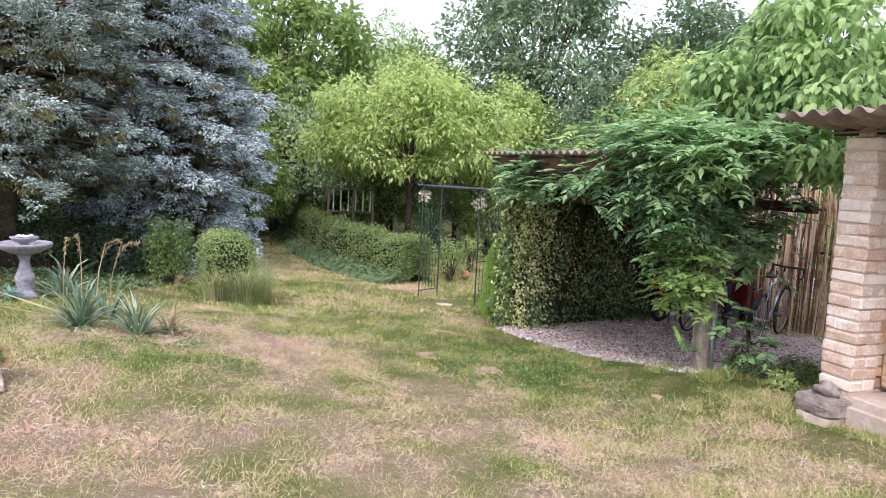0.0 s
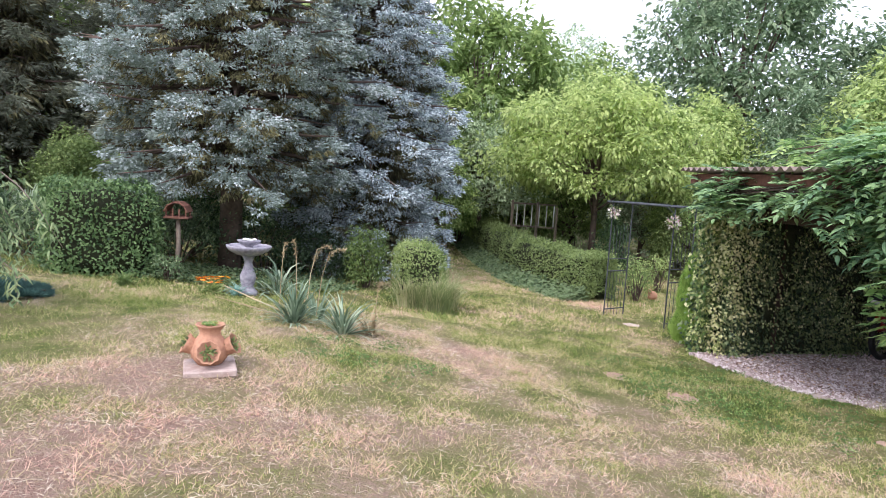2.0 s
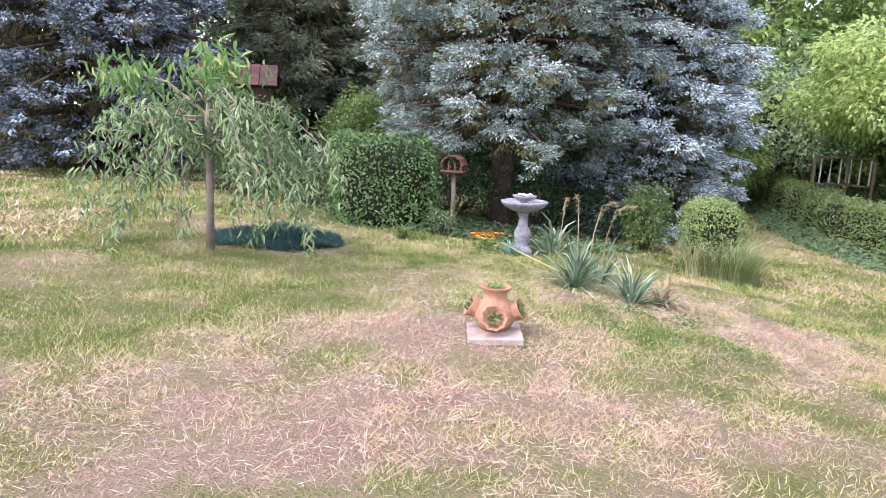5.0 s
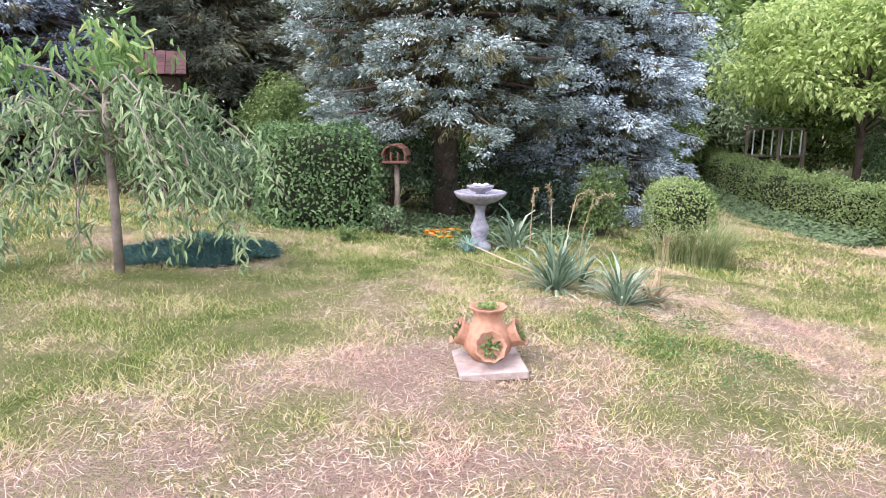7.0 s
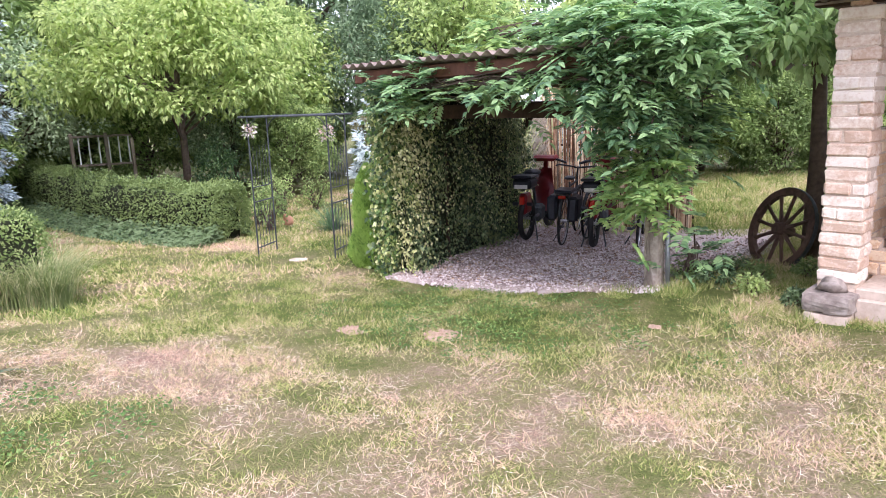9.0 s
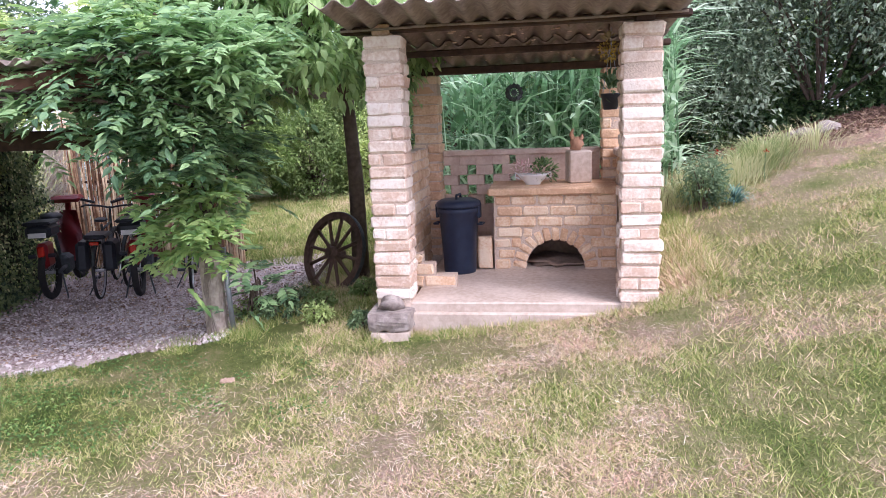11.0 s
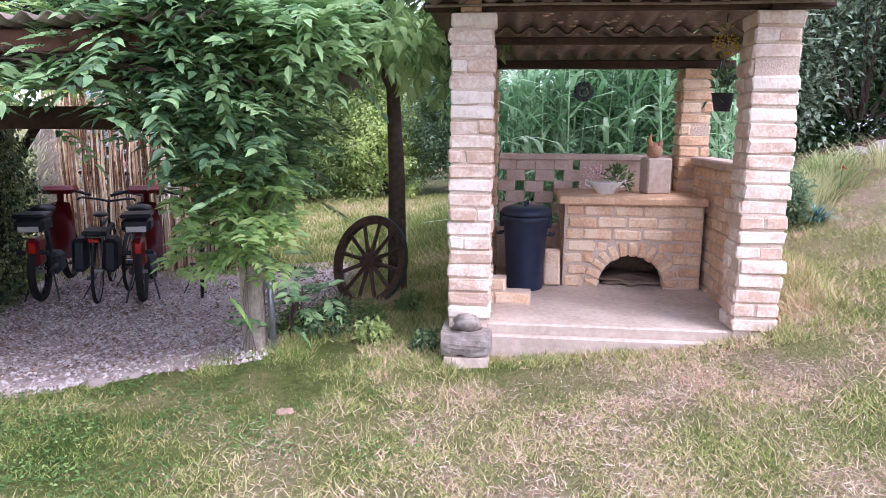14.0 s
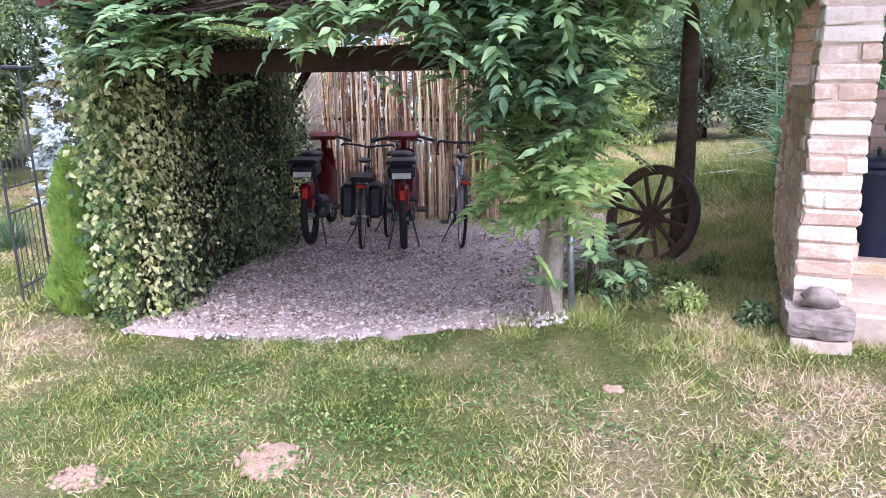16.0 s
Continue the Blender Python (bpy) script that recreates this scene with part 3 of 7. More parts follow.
def tuft(name, label, x, y, n, length, width, material, spread=0.5, seed=1, shape=ARCH, category="plant", foot=0.05, z=None, stiff=0.0):
    """Long leaves out of one foot."""
    g = np.random.default_rng(seed)
    t = thing(name, label, category, pose(x, y, gz(x, y) if z is None else z))
    a, lift = g.random(n) * 6.283, g.uniform(stiff, 1, n) ** spread * 1.35
    D = np.stack([np.cos(a) * np.cos(lift), np.sin(a) * np.cos(lift), np.sin(lift)], 1)
    P = D * (1, 1, 0) * foot * g.random((n, 1)) * 2
    put("leaf", cards("leaf", P, D, np.tile((0, 0, 1.0), (n, 1)) + 0.01, length * g.uniform(0.55, 1.15, n), width, shape, M[material]), t)
    return t


def bush(name, label, x, y, radii, n, per, leaf, material, seed, z=None, shape=LEAF, stems=9, category="shrub", low=0.0, group=""):
    z = gz(x, y) if z is None else z
    t = thing(name, label, category, pose(x, y, z), group)
    C = crown_clumps(radii, n, seed, 0.5, -0.75) + (0, 0, radii[2] * 0.92 + low)
    bm = bmesh.new()
    for c in C[:: max(1, n // stems)]:
        add_tube(bm, [(c[0] * 0.1, c[1] * 0.1, -0.05), (c[0] * 0.5, c[1] * 0.5, c[2] * 0.6), c], [0.012 + 0.01 * max(radii), 0.008 + 0.005 * max(radii), 0.003], 5)
    part("stem", bm, M["bark"], t)
    P, D, N = clumps(C, np.random.default_rng(seed).uniform(0.7, 1.3, len(C)) * max(radii) * 0.3, per, leaf, 0.2)
    P[:, 2] = np.maximum(P[:, 2], 0.02)
    put("foliage", cards("foliage", P, D, N, leaf * rng.uniform(0.7, 1.3, len(P)), leaf * 0.55, shape, M[material], rolled=0.4), t, kind="stuff")
    return t


def far(x, y):
    """A place of the background, turned about the middle of the lawn."""
    return x + 0.055 * (y - 7.5), y - 0.055 * (x + 0.5)


# ---- conifers ----
spruce("tall green-blue spruce with drooping boughs over the flower bed", -2.95, 11.9, 10.5, 2.75, 1.75, "spruce_green", 3, 0.064, 1900, wide=0.44)
spruce("dense silver-blue spruce with boughs down to the ground", -0.75, 13.7, 10.5, 2.15, 0.5, "spruce_blue", 4, 0.068, 1800, wide=0.44)
spruce("wide silver-blue spruce at the back of the lawn", -11.9, 12.6, 11, 3.45, 0.7, "spruce_far", 5, 0.10, 1900, layer=0.46)
spruce("dull brown-green fir behind the garden hut", -9.2, 16.4, 9, 2.4, 1.2, "dark_conifer", 6, 0.16, 480, shape=SPRIG, wide=0.4)
spruce("dark green fir in the wood's edge", -6.2, 18.2, 12, 2.8, 1.0, "dark_conifer", 8, 0.16, 480, shape=SPRIG, wide=0.4)
spruce("small pale blue spruce on the far lawn", 8.3, 14.6, 3.1, 1.15, 0.15, "spruce_blue", 7, 0.09, 260)
spruce("pale blue spruce behind the bicycle shelter", 9.6, 9.9, 3.2, 1.1, 0.15, "spruce_blue", 9, 0.09, 200)

# ---- broad-leaved trees ----
bright = leafy_tree("bright green spreading tree behind the rose arch", 4.6, (2.5, 2.4, 1.7), 3.0, 230, 110, 0.13, "light_tree", 11, 0.075, droop=0.5)
bright.matrix_basis = pose(5.6, 17.4, gz(5.6, 17.4)) @ Matrix.Scale(1.06, 4)
light = leafy_tree("light green tree of the wood's edge", 8, (3.0, 3.0, 3.6), 4.6, 260, 42, 0.27, "light_tree", 12, 0.16)
mid = leafy_tree("mid green tree of the wood's edge", 8, (3.2, 3.0, 3.8), 4.4, 260, 42, 0.27, "mid_tree", 13, 0.16)
grey = leafy_tree("tall grey-green tree of the wood's edge", 10, (3.6, 3.4, 5.0), 6.3, 300, 44, 0.27, "grey_tree", 14, 0.2, clump=0.3)
light.matrix_basis, mid.matrix_basis, grey.matrix_basis = (pose(*far(*p), gz(*far(*p))) for p in ((2.6, 24), (-1.5, 26), (12.0, 24.5)))
for ob, x, y, k, turn in (
    (light, -0.2, 21.5, 0.72, 40), (light, 5.8, 22.5, 0.62, 100), (mid, 6.5, 30, 0.85, 200), (light, 9.0, 20.5, 0.62, 260), (mid, 1.2, 32, 1.0, 80), (light, 9.5, 31, 0.95, 10),
    (grey, 17.5, 22, 0.85, 120), (mid, 13.5, 18.0, 0.75, 60), (grey, 8.8, 36, 0.85, 300), (light, 20.5, 17, 0.8, 150), (mid, 22.5, 12.5, 0.8, 220), (light, 17.0, 14.5, 0.62, 20), (mid, 25, 8.5, 0.75, 90),
    (mid, -5, 24, 1.0, 30), (mid, -10, 23, 1.1, 130), (grey, -14, 21, 0.9, 230), (mid, -18, 18, 1.0, 330), (grey, -21, 13, 0.9, 70), (light, -8, 27, 1.1, 170),
    (mid, 18, 8.8, 0.5, 280), (light, 14, 10.4, 0.42, 310), (grey, 22, -3, 0.7, 200), (mid, 17, -8, 0.8, 100), (light, 20, 27, 1.0, 45),
):
    x, y = far(x, y)
    copy_thing(ob, pose(x, y, gz(x, y), 0, 0, turn) @ Matrix.Scale(k, 4))
for ob, x, y, k, turn in (
    (mid, 7.5, 17.5, 0.35, 40), (light, 12, 15.5, 0.42, 130), (mid, 15.5, 11.5, 0.42, 210), (light, 19.5, 9.5, 0.5, 300), (mid, 23, 5.5, 0.5, 60), (mid, -3.5, 20, 0.4, 90), (light, 1.0, 19.5, 0.4, 150),
    (mid, -8, 20, 0.45, 10), (mid, -13, 18, 0.45, 200), (mid, -16, 14, 0.45, 310), (light, 3.6, 23.5, 0.42, 20), (mid, -9.5, 15.2, 0.3, 75), (mid, -6.8, 15.0, 0.3, 120),
):
    x, y = far(x, y)
    copy_thing(ob, pose(x, y, gz(x, y) - 0.9 * k, 0, 0, turn) @ Matrix.Scale(k, 4))

for i, (x, y, k) in enumerate([(-5 + 1.5 * j, (22.6 if j in (4, 5, 6) else 20.5) + 1.2 * math.sin(j * 2.1), 0.42 + 0.1 * math.sin(j * 1.3)) for j in range(14)] + [(15.5, -0.5, 0.5), (15, -3.5, 0.55), (14.5, -6.5, 0.6), (14, -9.5, 0.6), (16, 2.5, 0.5), (18.5, 6, 0.45)]):
    x, y = far(x, y)
    copy_thing((mid, light, grey)[i % 3] if i < 14 else mid, pose(x, y, gz(x, y) - 1.4 * k, 0, 0, 67 * i) @ Matrix.Scale(k, 4))

for i, (x, y) in enumerate(((17.5, 3.2), (17.2, 5.0), (17.0, 6.8), (16.5, 8.6), (16.2, 10.4), (15.6, 12.2))):
    copy_thing((mid, grey, light)[i % 3], pose(x, y, gz(x, y) - 0.9, 0, 0, 50 * i) @ Matrix.Scale(0.40, 4))

# tree by the cart wheel
shade_tree = leafy_tree("shade tree with large heart-shaped leaves beside the cart wheel", 4, (1.42, 1.42, 1.3), 2.75, 230, 62, 0.115, "broad_leaf", 21, 0.082, BROAD, 0.9, "bark", -0.95, fork=0.72)
shade_tree.matrix_basis = pose(6.85, 4.74, gz(6.85, 4.74), 0, 0, -35) @ Matrix.Scale(1.03, 4)

# ---- corrugated sheets ----
def corrugated(name, x0, x1, y0, y1, z0, z1, parent, off, pitch=0.177, depth=0.026, label=""):
    """Sheets whose ridges run along x, falling from z0 at x0 to z1 at x1, each 6 mm thick."""
    n = int((y1 - y0) / pitch * 10)
    y = np.linspace(y0, y1, n + 1)
    w = depth * np.cos((y - y0) / pitch * 2 * math.pi)
    V = np.concatenate([np.stack([np.full(n + 1, x), y, z + w + d], 1) for x, z in ((x0, z0), (x1, z1)) for d in (0, -0.007)])
    i, k = np.arange(n), n + 1
    q = lambda a, b: np.stack([a * k + i, a * k + i + 1, b * k + i + 1, b * k + i], 1)
    F = np.concatenate([q(0, 2), q(3, 1), q(1, 0), q(2, 3), [[0, 2 * k, 3 * k, k], [n, k + n, 3 * k + n, 2 * k + n]]])
    return put(name, mesh(name, V, F, M["roof"], True), parent, label, pose(-off[0], -off[1], -off[2]))


# ---- brickwork ----
BRICKS = {}


def brick(parent, lo, hi, material="brick", at=None):
    """One worn brick, sharing its mesh with others of its size."""
    lo, hi = Vector(lo), Vector(hi)
    s = hi - lo
    key = (round(s.x, 2), round(s.y, 2), round(s.z, 2), material, random.randrange(3))
    if key not in BRICKS:
        bm = box((-key[0] / 2, -key[1] / 2, -s.z / 2), (key[0] / 2, key[1] / 2, s.z / 2), 0.013)
        for v in bm.verts:
            v.co += Vector([random.gauss(0, 0.0035) for _ in range(3)])
        me = bpy.data.meshes.new("brick")
        bm.to_mesh(me)
        bm.free()
        me.materials.append(M[material])
        BRICKS[key] = me
    ob = new("brick", BRICKS[key])
    ob.parent = parent
    c = (lo + hi) / 2
    ob.matrix_basis = (at or Matrix()) @ pose(c.x + random.gauss(0, 0.003), c.y + random.gauss(0, 0.003), c.z, random.gauss(0, 0.6), random.gauss(0, 0.6), random.gauss(0, 0.8) + (180 if random.random() < 0.5 else 0))
    return ob


def pillar(parent, off, x0, x1, y0, y1, z0, z1, label, material="brick_front"):
    core = part("pillar", box((x0 + 0.012, y0 + 0.012, z0 - 0.1), (x1 - 0.012, y1 - 0.012, z1 - 0.01)), M["mortar"], parent, label, at=pose(*(-c for c in off)))
    n = round((z1 - z0) / 0.095)
    h = (z1 - z0) / n
    for i in range(n):
        z = z0 + i * h
        cut = (0.5, 0.36, 0.64, 1.0, 1.0)[random.randrange(5)]
        if i % 2:
            y = y0 + (y1 - y0) * cut
            parts = [((x0, y0), (x1, y - 0.003)), ((x0, y + 0.003), (x1, y1))] if cut < 1 else [((x0, y0), (x1, y1))]
        else:
            x = x0 + (x1 - x0) * 0.5
            parts = [((x0, y0), (x - 0.005, y1)), ((x + 0.005, y0), (x1, y1))]
        for a, b in parts:
            j = random.gauss(0, 0.005)
            brick(core, (a[0] + j, a[1] + j, z + 0.0035), (b[0] + j, b[1] + j, z + h - 0.0035), material)
    return core


def brick_wall(name, parent, off, start, along, length, thick, z0, z1, label, material="brick", gap=None, course=0.095, long=0.27):
    """A wall one brick thick from start, running along "x" or "y". gap(u, z) tells where bricks are left out."""
    ax = (lambda u0, u1, z0_, z1_: ((start[0] + u0, start[1], z0_), (start[0] + u1, start[1] + thick, z1_))) if along == "x" else (lambda u0, u1, z0_, z1_: ((start[0], start[1] + u0, z0_), (start[0] + thick, start[1] + u1, z1_)))
    n = round((z1 - z0) / course)
    h = (z1 - z0) / n
    at_ = pose(*(-c for c in off))
    bm = bmesh.new()
    rows = []
    for i in range(n):
        u = -(long / 2) * (i % 2)
        while u < length:
            a, b = max(u, 0), min(u + long, length)
            if b - a > 0.03 and not (gap and gap((a + b) / 2, z0 + (i + 0.5) * h)):
                rows.append((a + 0.004, b - 0.004, z0 + i * h + 0.004, z0 + (i + 1) * h - 0.004))
                lo, hi = ax(a, b, z0 + i * h, z0 + (i + 1) * h)
                k = 0.012
                lo, hi = (Vector(lo) + Vector((0 if along == "x" else k, 0 if along == "y" else k, 0)), Vector(hi) - Vector((0 if along == "x" else k, 0 if along == "y" else k, 0)))
                add_box(bm, lo, hi)
            u += long
    core = part(name, bm, M["mortar"], parent, label, at=at_)
    for a, b, za, zb in rows:
        brick(core, *ax(a, b, za, zb), material)
    return core


def rough_block(lo, hi, seed):
    """A block with broken edges and faces."""
    bm = bmesh.new()
    bmesh.ops.create_cube(bm, size=1)
    bmesh.ops.subdivide_edges(bm, edges=bm.edges[:], cuts=4, use_grid_fill=True)
    c, s = (Vector(lo) + Vector(hi)) / 2, Vector(hi) - Vector(lo)
    for v in bm.verts:
        q = v.co.normalized() * 0.62
        p = v.co.lerp(q, 0.16)
        p = Vector((p.x * s.x, p.y * s.y, p.z * s.z)) + c
        v.co = p + noise.noise_vector(p * 14 + Vector((seed, 0, 0))) * 0.018
    return bm


# ---- the barbecue shelter ----
SX, SB, SY0, SY1 = 4.45, 6.52, 1.87, 3.98
off = (5.4, 2.9, -0.3)
shelter = thing("barbecue_shelter", "open barbecue shelter with washed brick pillars and corrugated cement roof", "garden shelter", pose(*off))
T = pose(*(-c for c in off))
bm = box((SX + 0.02, SY0 + 0.02, -0.5), (SB, SY1 - 0.26, 0.0), 0.012)
part("slab", bm, M["concrete"], shelter, "worn beige concrete floor slab with a stepped front edge", at=T)
part("curb", box((SX - 0.03, SY0 + 0.27, -0.5), (SX + 0.02, SY1 - 0.28, -0.07), 0.012), M["concrete"], shelter, at=T)
pillar(shelter, off, SX, SX + 0.28, 3.70, 3.98, 0.02, 1.98, "washed pale brick corner pillar")
pillar(shelter, off, SX, SX + 0.28, 1.87, 2.15, 0.0, 1.98, "washed pale brick corner pillar")
pillar(shelter, off, 6.25, 6.52, 3.72, 3.98, 0.0, 1.80, "yellowish brick rear pillar", "brick")
pillar(shelter, off, 6.25, 6.52, 1.89, 2.15, 0.0, 1.80, "yellowish brick rear pillar", "brick")
brick_wall("side_wall", shelter, off, (SX + 0.29, 3.83), "x", 1.5, 0.13, -0.3, 1.10, "low brick side wall")
brick_wall("side_wall", shelter, off, (SX + 0.29, 1.89), "x", 1.5, 0.13, -0.05, 0.98, "low brick side wall")
part("coping", box((SX + 0.3, 1.86, 0.985), (6.24, 2.05, 1.05), 0.012), M["plaster"], shelter, at=T)
bm = bmesh.new()
add_box(bm, (6.38, 2.16, -0.1), (6.50, 2.98, 1.0))
for i in range(6):
    z = 0.42 + i * 0.1
    y = 2.98 + (0.06 if i % 2 else -0.03)
    while y < 3.70:
        add_box(bm, (6.382 + 0.002 * (i % 2), y, z - 0.012), (6.498, min(y + 0.17, 3.71), z + 0.088), bevel=0.006)
        y += 0.26 if i < 5 else 0.17
add_box(bm, (6.385, 2.98, -0.1), (6.495, 3.71, 0.41))
part("lattice_wall", bm, M["plaster"], shelter, "plastered brick rear wall with square openings", at=T)
part("coping", box((6.35, 2.16, 1.0), (6.53, 3.71, 1.055), 0.01), M["plaster"], shelter, "pinkish coping on the rear wall", at=T)
# plinth of the front pillar
part("plinth", rough_block((4.23, 3.69, -0.6), (4.70, 3.99, -0.17), 6), M["concrete"], shelter, "broken brick plinth", at=T)
part("plinth", rough_block((4.24, 3.68, -0.165), (4.72, 4.01, -0.035), 5), M["grey_stone"], shelter, "dark weathered stone on the plinth", at=T)
bm = lumpy((0.075, 0.10, 0.06), 3, 0.7)
bmesh.ops.transform(bm, matrix=Matrix.Translation((4.38, 3.84, 0.01)), verts=bm.verts)
part("plinth_stone", bm, M["grey_stone"], shelter, "rounded grey stone against the pillar", True, T)
# brick steps beside the bin
brick_wall("step_wall", shelter, off, (4.95, 3.42), "y", 0.40, 0.13, 0.0, 0.10, "stepped brick kerb beside the bin")
brick_wall("step_wall", shelter, off, (4.95, 3.60), "y", 0.22, 0.13, 0.10, 0.20, "stepped brick kerb beside the bin")
brick_wall("step_wall", shelter, off, (4.95, 3.70), "y", 0.12, 0.13, 0.20, 0.28, "stepped brick kerb beside the bin")
# roof
corrugated("roof_sheet", 3.88, 5.45, 1.70, 4.16, 2.12, 1.99, shelter, off, label="lichen-spotted corrugated cement sheet")
corrugated("roof_sheet", 5.30, 6.85, 1.70, 4.16, 1.985, 1.87, shelter, off, label="lichen-spotted corrugated cement sheet")
part("beam", box((4.52, 1.68, 2.005), (4.62, 4.16, 2.055), 0.01), M["wood_dark"], shelter, "dark roof batten", at=T)
part("beam", box((5.36, 1.68, 1.895), (5.44, 4.16, 1.945), 0.01), M["wood_dark"], shelter, "dark roof batten", at=T)
part("beam", box((6.32, 1.70, 1.80), (6.44, 4.14, 1.87), 0.01), M["wood_dark"], shelter, "dark rear beam", at=T)
part("block", box((4.50, 3.79, 1.985), (4.63, 3.92, 2.065), 0.008), M["brick"], shelter, "single brick packing on the pillar", at=T)
part("block", box((4.50, 1.93, 1.985), (4.63, 2.06, 2.055), 0.008), M["wood_dark"], shelter, at=T)
bm = bmesh.new()
add_tube(bm, [(4.47, 1.72, 2.03), (4.46, 2.6, 2.02), (4.47, 3.4, 2.03), (4.47, 4.14, 2.02)], 0.009, 6)
part("pole", bm, M["wood_old"], shelter, "thin reed pole under the roof edge", at=T)
bm = bmesh.new()
for i in range(70):
    x = random.uniform(4.6, 6.2)
    y = random.uniform(2.2, 3.7)
    zz = 2.12 - 0.13 * (x - 3.88) / 1.57 - 0.036
    bmesh.ops.create_icosphere(bm, subdivisions=1, radius=random.uniform(0.008, 0.028), matrix=Matrix.Translation((x, y, zz)) @ Matrix.Diagonal((1, 1, 0.3, 1)))
part("lichen", bm, M["plaster"], shelter, "pale lichen spots under the sheets", at=T)

# ---- fireplace ----
foff = (6.0, 2.6, 0.0)
fire = thing("brick_fireplace", "low brick fireplace with an arched opening and a plastered top", "fireplace", pose(*foff))
FT = pose(*(-c for c in foff))
FX, FY0, FY1, FZ = 5.62, 2.06, 3.15, 0.68
AY, AR = 2.60, 0.265
arch_gap = lambda u, z: (u + FY0 - AY) ** 2 + z ** 2 < (AR + 0.17) ** 2
body = bmesh.new()
seg = 12
prof = [(AY + AR * math.cos(a), AR * 1.05 * math.sin(a)) for a in np.linspace(math.pi, 0, seg)]
ring = [(FY0, 0.001), (FY0, FZ), (FY1, FZ), (FY1, 0.001)]
outer = [(FY1, 0.001), (FY1, FZ), (FY0, FZ), (FY0, 0.001)]
for x0, x1 in ((FX + 0.012, FX + 0.14),):
    for (ya, za), (yb, zb) in zip(prof, prof[1:]):
        v = [body.verts.new(p) for p in ((x0, ya, za), (x0, yb, zb), (x0, yb, FZ), (x0, ya, FZ), (x1, ya, za), (x1, yb, zb), (x1, yb, FZ), (x1, ya, FZ))]
        for f in ((0, 1, 2, 3), (7, 6, 5, 4), (0, 4, 5, 1)):
            body.faces.new([v[k] for k in f])
    add_box(body, (x0, FY0, 0), (x1, AY - AR, FZ))
    add_box(body, (x0, AY + AR, 0), (x1, FY1, FZ))
add_box(body, (FX + 0.14, FY0, 0), (6.37, FY0 + 0.12, FZ)), add_box(body, (FX + 0.14, FY1 - 0.12, 0), (6.37, FY1, FZ))
body_ob = part("body", body, M["mortar"], fire, "mortar joints of the fireplace", at=FT)
part("fire_box", box((6.25, FY0 + 0.12, 0.0), (6.36, FY1 - 0.12, FZ - 0.01)), M["soil"], fire, "sooty brown back of the hearth", at=FT)
part("hearth_ash", lumpy((0.3, 0.28, 0.035), 5, 0.8, 3), M["soil"], fire, "ash and twigs in the hearth", True, FT @ pose(6.0, 2.6, 0.02))
n = 7
h = FZ / n
for i in range(n):
    u = -0.11 * (i % 2)
    while u < FY1 - FY0:
        a, b = max(u, 0), min(u + 0.235, FY1 - FY0)
        # bricks are cut back where they meet the arch
        z = (i + 0.5) * h
        half = math.sqrt(max(0.0, (AR + 0.125) ** 2 - z * z)) if z < AR + 0.125 else 0
        l, r = AY - half - FY0, AY + half - FY0
        spans = [(a, b)] if half == 0 else [(a, min(b, l)), (max(a, r), b)]
        for c, d in spans:
            if d - c > 0.035:
                brick(body_ob, (FX, FY0 + c + 0.005, i * h + 0.006), (FX + 0.12, FY0 + d - 0.005, (i + 1) * h - 0.006), "brick")
        u += 0.235
for a in np.linspace(8, 172, 13):
    m = pose(FX + 0.055, AY, 0.0, a, 0, 0)
    brick(body_ob, (-0.062, AR + 0.0, -0.032), (0.062, AR + 0.118, 0.032), "brick", m)
for i in range(n - 1):
    for j in range(3):
        brick(body_ob, (FX + 0.14 + j * 0.205, FY1 - 0.125, i * h + 0.006), (FX + 0.335 + j * 0.205, FY1 + 0.004, (i + 1) * h - 0.006), "brick")
part("worktop", box((FX - 0.04, FY0 - 0.02, FZ), (6.37, FY1 + 0.05, FZ + 0.065), 0.012), M["brick"], fire, "pink-beige plastered worktop", at=FT)
brick(body_ob, (FX + 0.0, 3.17, 0.003), (FX + 0.13, 3.30, 0.30), "brick")

# ---- things in the shelter ----
bin_ = thing("dustbin", "dark blue-black ribbed plastic dustbin with a closed lid", "dustbin", pose(5.55, 3.46, 0.0, 0, 0, -8) @ Matrix.Scale(0.89, 4))
part("body", lathe([(0.16, 0), (0.165, 0.02), (0.172, 0.2), (0.20, 0.60), (0.218, 0.62), (0.218, 0.66), (0.20, 0.67)], 28), M["bin_blue"], bin_, smooth=True)
part("lid", lathe([(0.222, 0.672), (0.228, 0.69), (0.222, 0.72), (0.18, 0.745), (0.06, 0.755)], 28), M["bin_blue"], bin_, smooth=True)
bm = bmesh.new()
add_tube(bm, [(-0.09, 0, 0.75), (-0.07, 0, 0.79), (0.07, 0, 0.79), (0.09, 0, 0.75)], 0.013, 6)
part("lid_handle", bm, M["bin_blue"], bin_)
for s in (-1, 1):
    part("side_clip", box((-0.04, s * 0.215 - 0.014, 0.56), (0.04, s * 0.215 + 0.02, 0.70), 0.006), M["bin_blue"], bin_)
    bm = bmesh.new()
    add_tube(bm, [(-0.05, s * 0.20, 0.50), (-0.05, s * 0.25, 0.50), (0.05, s * 0.25, 0.50), (0.05, s * 0.20, 0.50)], 0.011, 6)
    part("side_handle", bm, M["bin_blue"], bin_)

